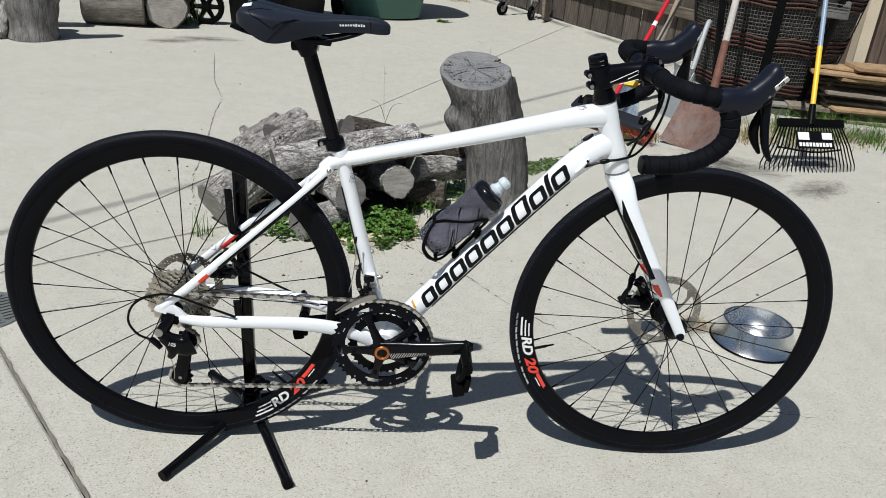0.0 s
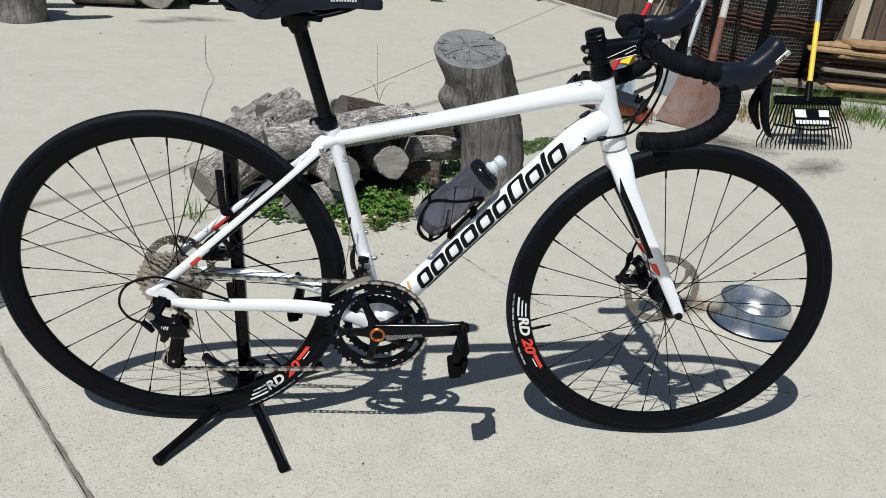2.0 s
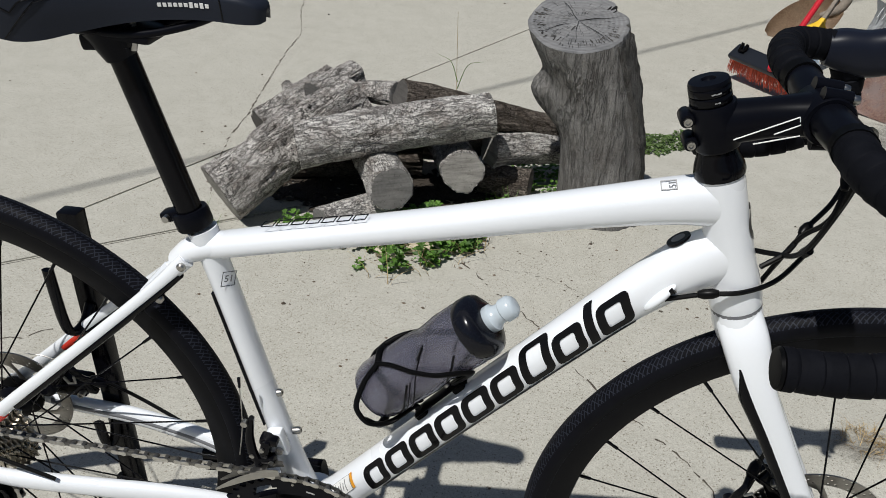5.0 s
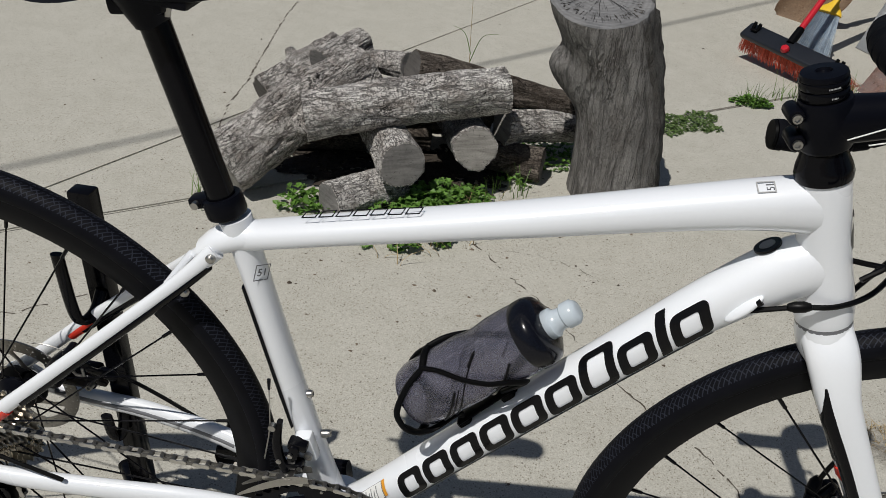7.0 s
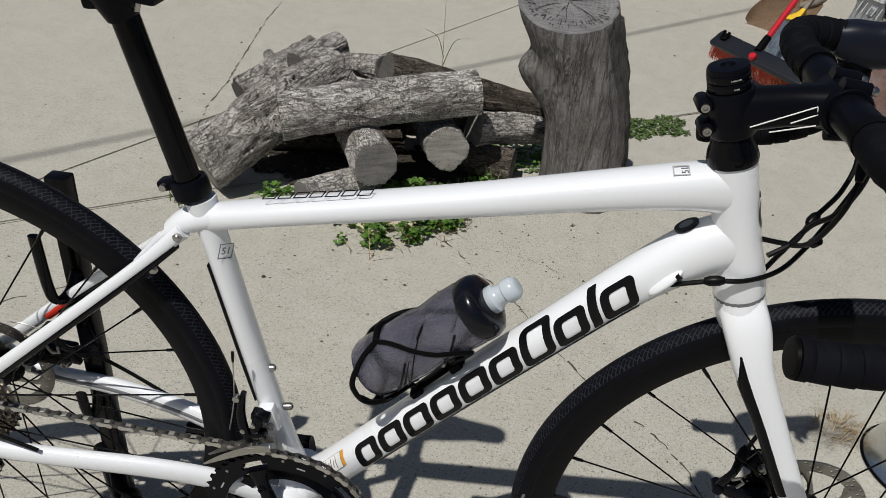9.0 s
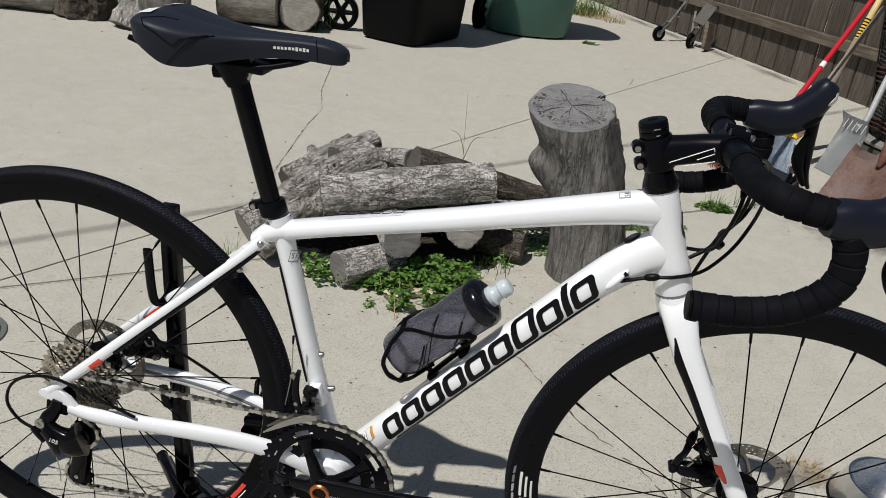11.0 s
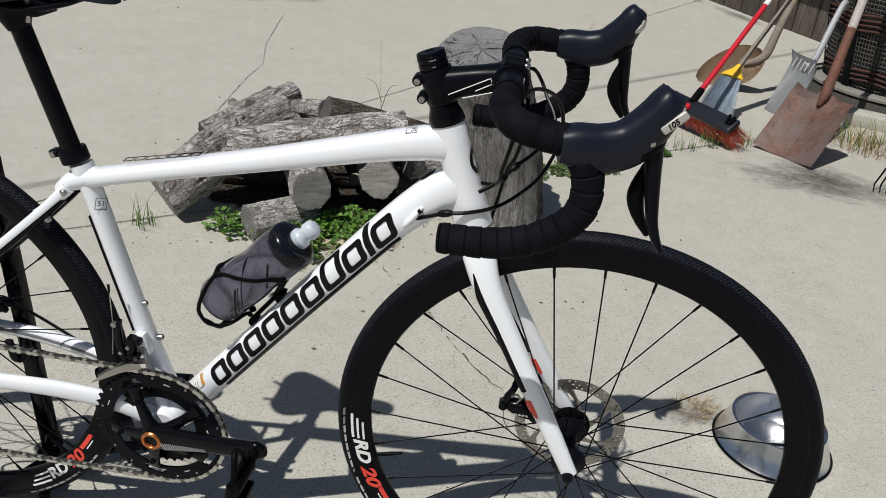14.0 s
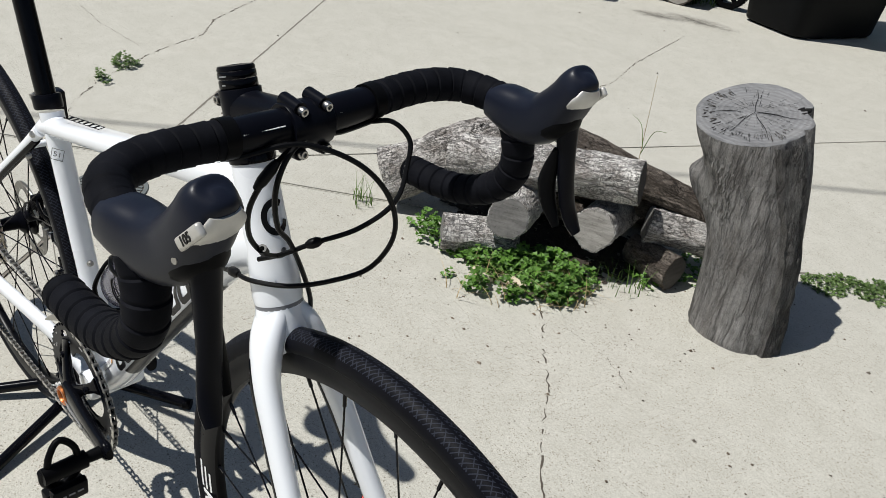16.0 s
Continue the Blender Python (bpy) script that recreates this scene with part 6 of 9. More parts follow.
def link_mesh(half):
    bm = bmesh.new()
    for s in (-1, 1):
        prof = [(-0.0063 + 0.0033 * math.cos(a), 0.0033 * math.sin(a)) for a in np.linspace(math.pi / 2, 3 * math.pi / 2, 5)] + [(0, -0.0022)] + [(0.0063 + 0.0033 * math.cos(a), 0.0033 * math.sin(a)) for a in np.linspace(-math.pi / 2, math.pi / 2, 5)] + [(0, 0.0022)]
        prism(bm, prof, 0.0009, Matrix.Translation((0, s * half, 0)) @ pose(0, 0, 0, 90))
    return mesh_of(bm, CHAIN_STEEL if half > 0.003 else CHAIN_DARK, "link", 30)


LINKS = (link_mesh(0.0024), link_mesh(0.0034))
for k, p in enumerate(pins):
    q = pins[(k + 1) % count]
    part("link", LINKS[k % 2], None, chain, at=Matrix.Translation((p + q) / 2) @ Matrix.Rotation(-math.atan2(q.z - p.z, q.x - p.x), 4, "Y"))

# brake calipers
def brake_caliper(name, m):
    """A cable disc caliper: mount block, rounded actuator body, lever arm, barrel adjuster; x and z lie in the wheel's plane."""
    def at(x, y, z):
        return m @ Vector((x, y, z))
    lean = m @ pose(0, 0, 0, 0, -28, 0)
    bm = box(bmesh.new(), (0.022, 0.030, 0.056), lean, 0.006, 3)
    cal = part(name, bm, BLACK_GLOSS, bike, "black disc brake caliper with a rounded actuator body")
    bm = bmesh.new()
    sweep(bm, curve_through([at(-0.049, -0.014, -0.012), at(-0.040, -0.016, -0.014), at(-0.022, -0.018, -0.017), at(-0.004, -0.018, -0.018), at(0.008, -0.016, -0.016)], 4), [(a, b) for a, b in zip(values_through([0.006, 0.010, 0.012, 0.011, 0.005], 4), values_through([0.005, 0.010, 0.0135, 0.0125, 0.006], 4))], 16, side=Y, power=2.4)
    part("actuator_body", bm, BLACK_GLOSS, cal)
    part("piston_cover", lathe(bmesh.new(), [(0.0, -0.034), (0.006, -0.034), (0.0075, -0.032), (0.0115, -0.031), (0.0130, -0.028), (0.0130, -0.010), (0.0, -0.010)], m @ axis_pose((-0.002, 0, -0.018), Y), 20), ALLOY_BLACK, cal)
    bm = bmesh.new()
    sweep(bm, curve_through([at(-0.050, -0.020, -0.014), at(-0.046, -0.022, 0.002), at(-0.040, -0.020, 0.014), at(-0.036, -0.014, 0.024)], 4), [(0.0035, h) for h in values_through([0.0055, 0.0060, 0.0050, 0.0060], 4)], 10, side=Y)
    part("lever_arm", bm, BLACK_GLOSS, cal)
    part("lever_pivot", lathe(bmesh.new(), [(0.0, -0.028), (0.004, -0.028), (0.0062, -0.026), (0.0062, -0.010), (0.0, -0.010)], m @ axis_pose((-0.051, 0, -0.015), Y), 14), ALLOY_BLACK, cal)
    part("return_spring", tube([at(-0.041, -0.025, 0.006), at(-0.033, -0.026, 0.012), at(-0.027, -0.025, 0.004), at(-0.033, -0.026, -0.004)], 0.0018, 8), STEEL, cal, "bright steel link of the lever")
    part("barrel_adjuster", tube([at(-0.030, -0.004, 0.042), at(-0.032, -0.006, 0.036), at(-0.035, -0.010, 0.026), at(-0.036, -0.012, 0.022)], [0.0040, 0.0066, 0.0066, 0.0042], 12), ALLOY_BLACK, cal)
    part("upper_lug", tube([at(-0.020, -0.008, 0.014), at(-0.014, -0.006, 0.030), at(-0.012, -0.004, 0.036)], [(0.006, 0.010), (0.006, 0.006), (0.004, 0.004)], 12, side=Y), BLACK_GLOSS, cal)
    part("cable_tail", tube(curve_through([at(-0.050, -0.022, -0.018), at(-0.046, -0.024, -0.040), at(-0.036, -0.024, -0.057)], 4), 0.0008, 6), STEEL, cal)
    for x, z in ((-0.010, 0.022), (0.009, -0.024)):
        part("caliper_bolt", lathe(bmesh.new(), [(0.0, -0.019), (0.0020, -0.019), (0.0022, -0.021), (0.0042, -0.021), (0.0042, -0.012), (0.0, -0.012)], m @ axis_pose((x, 0, z), Y), 12), STEEL, cal)
    bm = bmesh.new()
    for k in range(5):
        box(bm, (0.0038, 0.0006, 0.0026), m @ pose(-0.036 + 0.0052 * k, -0.0302, -0.0205, 0, 4, 0))
    part("caliper_print", bm, PALE_PRINT, cal)


brake_caliper("front_brake_caliper", pose(0.946, 0.054, 0.376))
brake_caliper("rear_brake_caliper", pose(0.070, 0.054, 0.368, 0, 118, 0))

HEAD_FRONT = (axis_pose((0, 0, 0), UP).inverted() @ Vector((1, 0, 0)))
HEAD_FRONT.z = 0.0
HEAD_FRONT.normalize()

# graphics on the tubes: ten slanted loops along the down tube, dark keel, small panels
S0 = 0.103
widths = (0.035, 0.0373, 0.0383, 0.0383, 0.0395, 0.0383, 0.0392, 0.0383, 0.016, 0.0383)


def slanted_loop(s, w, lo, hi, stroke=0.0098):
    """A slanted rounded loop of even stroke lying on the drive side of the tube; a narrow one is a solid bar."""
    def outline(a, b, c, d, r):
        corners = ((b - r, d - r, 0), (a + r, d - r, 90), (a + r, c + r, 180), (b - r, c + r, 270))
        key = []
        for cx, cy, start in corners:
            for j in range(5):
                t = radians(start + 22.5 * j)
                key.append((cx + r * math.cos(t), cy + r * math.sin(t)))
        pts = []
        for j, p in enumerate(key):
            q = key[(j + 1) % len(key)]
            steps = 10 if j % 5 == 4 else 1
            pts += [(p[0] + (q[0] - p[0]) * k / steps, p[1] + (q[1] - p[1]) * k / steps) for k in range(steps)]
        return pts

    def place(p):
        return on_down_tube(s + p[0] + 0.42 * (p[1] - lo), math.degrees(p[1] / 0.0225), 0.0008)
    bm = bmesh.new()
    outer = outline(0, w, lo, hi, 0.0075 if w > 0.02 else 0.0015)
    inner = outline(stroke, w - stroke, lo + stroke * 0.72, hi - stroke * 0.72, 0.003) if w > 0.02 else [(w / 2, y) for x, y in outer]
    o, i = [bm.verts.new(place(p)) for p in outer], [bm.verts.new(place(p)) for p in inner]
    for j in range(len(o)):
        bm.faces.new((o[j - 1], o[j], i[j], i[j - 1]))
    return bm


_s = S0
for k, w in enumerate(widths):
    part("tube_print", slanted_loop(_s, w if w > 0.02 else 0.0105, -0.0112, 0.0300 if k in (6, 8) else 0.0185), BLACK_PRINT, bike, smooth=60)
    _s += w + 0.0035 if w > 0.02 else 0.0140
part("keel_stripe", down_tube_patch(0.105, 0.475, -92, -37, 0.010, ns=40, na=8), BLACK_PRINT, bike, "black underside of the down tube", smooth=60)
part("warning_panel", down_tube_patch(0.052, 0.088, 12, 62, 0.004, na=8, lift=0.0007), GREY_PRINT, bike, smooth=60)
part("warning_ground", down_tube_patch(0.0527, 0.0873, 13.5, 60.5, 0.004, na=8, lift=0.0009), WHITE_PRINT, bike, smooth=60)
for k in range(7):
    part("panel_line", down_tube_patch(0.055 + 0.0040 * k, 0.0562 + 0.0040 * k, 17 + (k % 3) * 4, 55 - (k % 2) * 9, 0.003, ns=2, lift=0.0011), GREY_PRINT, bike)
part("orange_edge", down_tube_patch(0.0885, 0.0925, 14, 62, 0.004, ns=3, na=8, lift=0.0009), ORANGE_PRINT, bike, smooth=60)
_c, _o = on_down_tube(0.556, 96), on_down_tube(0.556, 96, 0.01)
badge = part("round_badge", lathe(bmesh.new(), [(0.0, -0.001), (0.0115, -0.001), (0.0115, 0.0012), (0.0, 0.0012)], axis_pose(_c, _o - _c), 28), BLACK_PRINT, bike, "round black badge with a pale centre")
part("badge_centre", lathe(bmesh.new(), [(0.0, 0.0), (0.0066, 0.0), (0.0066, 0.0017), (0.0, 0.0017)], axis_pose(_c, _o - _c), 24), GREY_PRINT, badge)
for k in range(7):
    _x = 0.3740 + 0.0152 * k
    _m = Matrix.Translation((_x, -0.0062, 0.6645 + (_x - 0.372) * 0.2245 + 0.0142)) @ pose(0, 0, 0, 14, -12.6, 0) @ Matrix.Shear("XZ", 4, (0, 0)) @ Matrix(((1, 0.35, 0, 0), (0, 1, 0, 0), (0, 0, 1, 0), (0, 0, 0, 1)))
    _o = [(-0.0064, -0.0040), (0.0064, -0.0040), (0.0064, 0.0040), (-0.0064, 0.0040)]
    part("top_tube_print", band(bmesh.new(), _o, [(x * 0.89, y * 0.83) for x, y in _o], 0.0008, _m), BLACK_PRINT, bike)
bm = band(bmesh.new(), [(-0.007, -0.006), (0.007, -0.006), (0.007, 0.006), (-0.007, 0.006)], [(-0.006, -0.005), (0.006, -0.005), (0.006, 0.005), (-0.006, 0.005)], 0.0005, Matrix.Translation((0.738, -0.0085, 0.7725)) @ pose(0, 0, 0, 18, -13, 0))
part("small_badge", bm, PALE_PRINT, bike)
me = written("51", 0.0085, 0.0003)
me.materials.append(GREY_PRINT)
part("size_number", me, GREY_PRINT, bike, at=Matrix.Translation((0.738, -0.0085, 0.7728)) @ pose(0, 0, 0, 18, -13, 0) @ Matrix.Rotation(radians(90), 4, "Z") @ Matrix.Translation((0, -0.0032, 0)))
me = written("51", 0.011, 0.0003)
me.materials.append(GREY_PRINT)
part("size_number", me, GREY_PRINT, bike, at=Matrix.Translation((0.3285, -0.0095, 0.6095)) @ pose(0, 0, 0, 90, 14.5, 52))
bm = band(bmesh.new(), [(-0.008, -0.0085), (0.008, -0.0085), (0.008, 0.0085), (-0.008, 0.0085)], [(-0.0072, -0.0077), (0.0072, -0.0077), (0.0072, 0.0077), (-0.0072, 0.0077)], 0.0004, Matrix.Translation((0.3283, -0.0094, 0.6095)) @ pose(0, 0, 0, 90, 14.5, 52))
part("size_frame", bm, GREY_PRINT, bike)
part("seat_tube_stripe", tube([(0.3085, -0.003, 0.588), (0.3262, -0.003, 0.520), (0.3410, -0.003, 0.462), (0.3540, -0.003, 0.412)], [(0.0085, 0.0020), (0.0090, 0.0022), (0.0090, 0.0022), (0.0085, 0.0016)], 12, side=Y), BLACK_GLOSS, bike, "black stripe on the back of the seat tube")
bm, rows = bmesh.new(), []
for i in range(29):
    t = radians(50 + 290 * i / 28)
    pair = []
    for k in (0.62, 1.0):
        u, v = 0.0135 * k * math.cos(t), 0.088 + 0.0175 * k * math.sin(t)
        turn = Matrix.Rotation(u / 0.0208, 4, "Z")
        pair.append(bm.verts.new(axis_pose(CROWN, UP) @ (turn @ (HEAD_FRONT * 0.0216 + Vector((0, 0, v))))))
    rows.append(pair)
for a, b in zip(rows, rows[1:]):
    bm.faces.new((a[0], b[0], b[1], a[1]))
part("head_badge", bm, BLACK_PRINT, bike, "black open ring on the front of the head tube", smooth=60)

# bottle cage with bottle: the cage belongs to the bicycle, the bottle stands in it
DIR, PERP = Vector((0.66, 0, 0.751)).normalized(), Vector((-0.751, 0, 0.66)).normalized()


def along(s, off=0.070, y=0.0):
    return Vector((0.458, y, 0.333)) + DIR * s + PERP * (off + 0.20 * max(0.0, off - 0.026))


cage = part("bottle_cage", tube([along(0.138, 0.027), along(0.142, 0.029), along(0.212, 0.032), along(0.218, 0.028)], [(0.006, 0.0015), (0.009, 0.0032), (0.009, 0.0032), (0.006, 0.0015)], 12, side=Y), PLASTIC_BLACK, bike, "black looped bottle cage")
for f in (0.146, 0.205):
    part("cage_foot", box(bmesh.new(), (0.014, 0.016, 0.014), axis_pose(along(f, 0.024), PERP), 0.003, 2), PLASTIC_BLACK, cage)
FOOT = Vector((0.4795, 0.0, 0.4780))
LEAN_DIR, LEAN_UP = Vector((0.702, 0, 0.712)).normalized(), Vector((-0.712, 0, 0.702)).normalized()


def round_bottle(h, deg, sgn, r=0.0372):
    """A point beside the bottle: h up its axis, deg from its upper side round towards the tube."""
    q = radians(deg)
    return FOOT + LEAN_DIR * h + LEAN_UP * r * math.cos(q) + Y * sgn * r * math.sin(q)


for sgn in (-1, 1):
    loop = [along(0.207, 0.034, sgn * 0.005)] + [round_bottle(h, d, sgn) for h, d in ((0.121, 140), (0.119, 118), (0.110, 105), (0.098, 93), (0.081, 70), (0.062, 43), (0.0445, 26))]
    part("cage_arm", tube(curve_through(loop, 6), [(0.0024, h) for h in values_through([0.0050, 0.0056, 0.0046, 0.0038, 0.0036, 0.0036, 0.0036, 0.0034], 6)], 12), PLASTIC_BLACK, cage)
    loop = [round_bottle(h, d, sgn) for h, d in ((0.0445, 26), (0.023, 40), (0.001, 64), (-0.005, 83), (-0.006, 109), (0.004, 143), (0.030, 168))] + [along(0.150, 0.034, sgn * 0.005)]
    part("cage_arm", tube(curve_through(loop, 6), [(0.0026, h) for h in values_through([0.0034, 0.0036, 0.0044, 0.0056, 0.0060, 0.0052, 0.0046, 0.0050], 6)], 12), PLASTIC_BLACK, cage)
part("cage_bridge", tube(curve_through([round_bottle(0.0445, 26, -1), round_bottle(0.047, 0, 1, 0.0375), round_bottle(0.0445, 26, 1)], 6), [(0.0024, 0.0036)] * 13, 12), PLASTIC_BLACK, cage)
part("cage_toe", tube(curve_through([round_bottle(-0.005, 96, -1), round_bottle(-0.006, 140, -1, 0.034), round_bottle(-0.006, 140, 1, 0.034), round_bottle(-0.005, 96, 1)], 6), [(0.0026, 0.0045)] * 19, 12), PLASTIC_BLACK, cage)
part("cage_bolt", lathe(bmesh.new(), [(0.0, 0.0), (0.0045, 0.0), (0.0045, 0.003), (0.0, 0.004)], axis_pose(along(0.196, 0.0345), PERP), 12), STEEL, cage)
bottle = tagged(thing("water_bottle", tuple(FOOT)), "smoky grey translucent water bottle in the bicycle's cage", "bottle")
BP = axis_pose((0, 0, 0), LEAN_DIR) @ Matrix.Diagonal((0.965, 0.965, 1, 1))
prof = [(0.0, 0.0), (0.025, 0.0), (0.0325, 0.004), (0.0352, 0.012), (0.0356, 0.030), (0.0356, 0.074), (0.0342, 0.084), (0.0330, 0.092), (0.0338, 0.102), (0.0356, 0.116), (0.0356, 0.140), (0.0335, 0.149)]
part("bottle_body", lathe(bmesh.new(), prof + [(r - 0.0016, max(h, 0.002)) for r, h in prof[::-1] if r > 0.01] + [(0.0, 0.002)], BP, 40), SMOKY, bottle, "translucent smoky grey plastic")
part("lid", lathe(bmesh.new(), [(0.029, 0.1445), (0.0345, 0.1445), (0.0358, 0.1470), (0.0356, 0.1560), (0.0335, 0.1620), (0.0270, 0.1660), (0.0195, 0.1675), (0.0150, 0.1680), (0.0, 0.1680)], BP, 40), LID, bottle, "glossy near-black screw lid")
part("nozzle", lathe(bmesh.new(), [(0.0135, 0.166), (0.0150, 0.168), (0.0150, 0.174), (0.0118, 0.1765), (0.0108, 0.181), (0.0108, 0.185), (0.0130, 0.1870), (0.0128, 0.1960), (0.0095, 0.2000), (0.0060, 0.2010), (0.0, 0.2010)], BP, 28), CLEAR, bottle, "cloudy clear drinking nozzle")
for h0, d0, h1, d1, wide in ((0.1036, 39, 0.032, 155, 0.0007), (0.1020, 42, 0.0900, 58, 0.0016), (0.0640, 84, 0.0216, 146, 0.0013), (0.0690, 84, 0.0260, 150, 0.0006), (0.1296, 83, 0.0937, 134, 0.0013), (0.1240, 90, 0.0990, 126, 0.0006)):
    for sgn in (-1, 1):
        bm = bmesh.new()
        line = []
        for f in np.linspace(0, 1, 15):
            h = h0 + (h1 - h0) * f
            line.append(round_bottle(h, d0 + (d1 - d0) * f, sgn, float(np.interp(h, [q[1] for q in prof[1:]], [q[0] for q in prof[1:]])) * 0.965 + 0.0002) - FOOT)
        sweep(bm, line, wide, 6)
        part("printed_line", bm, BLACK_PRINT, bottle)

# the bar stands turned a little to the left
TURNED = Matrix.Translation((0.767, 0, -0.003)) @ pose(0, 0, 0, 0, 0, 2.0) @ Matrix.Translation((-0.765, 0, 0))
for ob in bike.children:
    if ob.name.split(".")[0] in ("stem", "handlebar", "bar_tape", "bar_plug", "tape_end", "lever_hood", "white_line", "shift_cable", "brake_cable", "cable_adjuster", "cable_clip"):
        ob.matrix_local = TURNED @ ob.matrix_local
bike.matrix_world = pose(0, 0, 0, 0, 0, 0.5)
bottle.matrix_world = bike.matrix_world @ bottle.matrix_world

# display stand
stand = tagged(thing("bicycle_stand", (0.118, 0.070, 0.0)), "black steel tripod display stand holding the rear stays", "bicycle stand")
bm = box(bmesh.new(), (0.026, 0.020, 0.575), Matrix.Translation((-0.010, 0.012, 0.322)) @ pose(0, 0, 0, 0, -1.6, 0), 0.003, 2)
part("upright", bm, BLACK_GLOSS, stand, "square black steel upright")
for x, y in ((-0.134, -0.221), (0.114, -0.232), (0.150, 0.125), (-0.120, 0.140)):
    d = Vector((x, y, 0)).normalized()
    leg = part("leg", tube([d * 0.012 + Vector((0, 0, 0.040)), d * 0.05 + Vector((0, 0, 0.034)), Vector((x, y, 0.0105))], 0.0100, 14), BLACK_GLOSS, stand)
    part("foot_cap", tube([Vector((x, y, 0.0108)) - d * 0.012, Vector((x, y, 0.0105)) + d * 0.002], 0.0108, 14), PLASTIC_BLACK, leg)
part("hub_block", lathe(bmesh.new(), [(0.0, 0.020), (0.020, 0.020), (0.022, 0.024), (0.022, 0.056), (0.019, 0.060), (0.0, 0.060)], Matrix(), 20), BLACK_GLOSS, stand)
for z0, pts in ((0, [(-0.010, 0.002, 0.486), (-0.014, -0.012, 0.464), (-0.022, -0.026, 0.460), (-0.027, -0.030, 0.482), (-0.031, -0.031, 0.552)]), (1, [(-0.010, 0.002, 0.300), (-0.012, -0.004, 0.268), (-0.020, -0.012, 0.262), (-0.024, -0.014, 0.300)])):
    part("hook", tube(curve_through(pts, 6), [(0.0075, 0.0045)] * (6 * (len(pts) - 1) + 1), 12, side=(1, 0, 0)), BLACK_GLOSS, stand, "rubber-coated hook")
part("knob", lathe(bmesh.new(), [(0.0, -0.012), (0.012, -0.012), (0.014, -0.008), (0.014, 0.006), (0.0, 0.010)], axis_pose((0.018, -0.006, 0.095), (0.6, -0.8, 0)), 12), PLASTIC_BLACK, stand)
part("brace", tube([(0.012, -0.004, 0.070), (0.040, -0.020, 0.105)], 0.006, 10), BLACK_GLOSS, stand)


# ---- wood ----
def log_thing(name, a, b, r0, r1, seed, label, bark=BARK, cut=CUT, bend=0.0, rough=0.10, flat=1.0, category="log", group="", stubs=0, n=44, rings=30, furrow=0.03):
    """A rough log from a to b with sawn ends; its own z axis runs along it."""
    a, b = Vector(a), Vector(b)
    L = (b - a).length
    root = new(name)
    root.empty_display_size = 0.1
    root.matrix_world = axis_pose(a, b - a)
    tagged(root, label, category, group)
    rng = random.Random(seed)
    o = Vector((rng.uniform(0, 50), rng.uniform(0, 50), rng.uniform(0, 50)))
    side = rng.uniform(0, 6.28)

    def skin(t, h):
        r = r0 + (r1 - r0) * h / L
        q = Vector((math.cos(t), math.sin(t), 0))
        ridge = abs(noise.noise(o + Vector((q.x * 3.4, q.y * 3.4, h * 9)))) + 0.6 * abs(noise.noise(o + Vector((q.x * 7, q.y * 7, h * 21 + 3))))
        k = 1 - furrow * max(0.0, 0.34 - ridge) / 0.34 + rough * 1.1 * noise.noise(o + Vector((q.x * 1.3, q.y * 1.3, h * 6))) + rough * 0.55 * noise.noise(o + Vector((q.x * 4, q.y * 4, h * 14))) + rough * 0.35 * noise.noise(o + Vector((q.x * 12, q.y * 12, h * 40)))
        mid = Vector((math.cos(side), math.sin(side), 0)) * bend * math.sin(math.pi * h / L)
        return Vector((q.x * r * k, q.y * r * k * flat, h)) + mid

    bm = bmesh.new()
    grid = [[bm.verts.new(skin(2 * math.pi * j / n, L * i / rings)) for j in range(n)] for i in range(rings + 1)]
    for p, q in zip(grid, grid[1:]):
        for j in range(n):
            bm.faces.new((p[j], p[(j + 1) % n], q[(j + 1) % n], q[j]))
    for k in range(stubs):
        t, h = rng.uniform(0, 6.28), rng.uniform(0.2, 0.8) * L
        p = skin(t, h)
        d = Vector((math.cos(t), math.sin(t), rng.uniform(-0.3, 0.6))).normalized()
        sweep(bm, [p - d * 0.02, p + d * 0.012, p + d * 0.03], [r0 * 0.42, r0 * 0.34, r0 * 0.26], 12)
    for row, face in ((grid[0], -1), (grid[-1], 1)):
        c = sum((v.co for v in row), Vector()) / n
        lip = [bm.verts.new(c + (v.co - c) * 0.93 + Vector((0, 0, face * 0.001))) for v in row]
        for j in range(n):
            bm.faces.new((row[j], row[(j + 1) % n], lip[(j + 1) % n], lip[j]))
    part("bark", bm, bark, root)
    for h, face in ((0.0, -1), (L, 1)):
        bm = bmesh.new()
        outer = [skin(2 * math.pi * j / n, h) for j in range(n)]
        c = sum(outer, Vector()) / n
        rows = [[bm.verts.new(c + (p - c) * f + Vector((0, 0, face * 0.0016 + 0.0012 * noise.noise(o + p * 60 * f)))) for p in outer] for f in (0.94, 0.7, 0.4, 0.15)]
        for p, q in zip(rows, rows[1:]):
            for j in range(n):
                bm.faces.new((p[j], p[(j + 1) % n], q[(j + 1) % n], q[j]))
        bm.faces.new(rows[-1])
        part("cut_end", bm, cut, root, smooth=60)
    return root


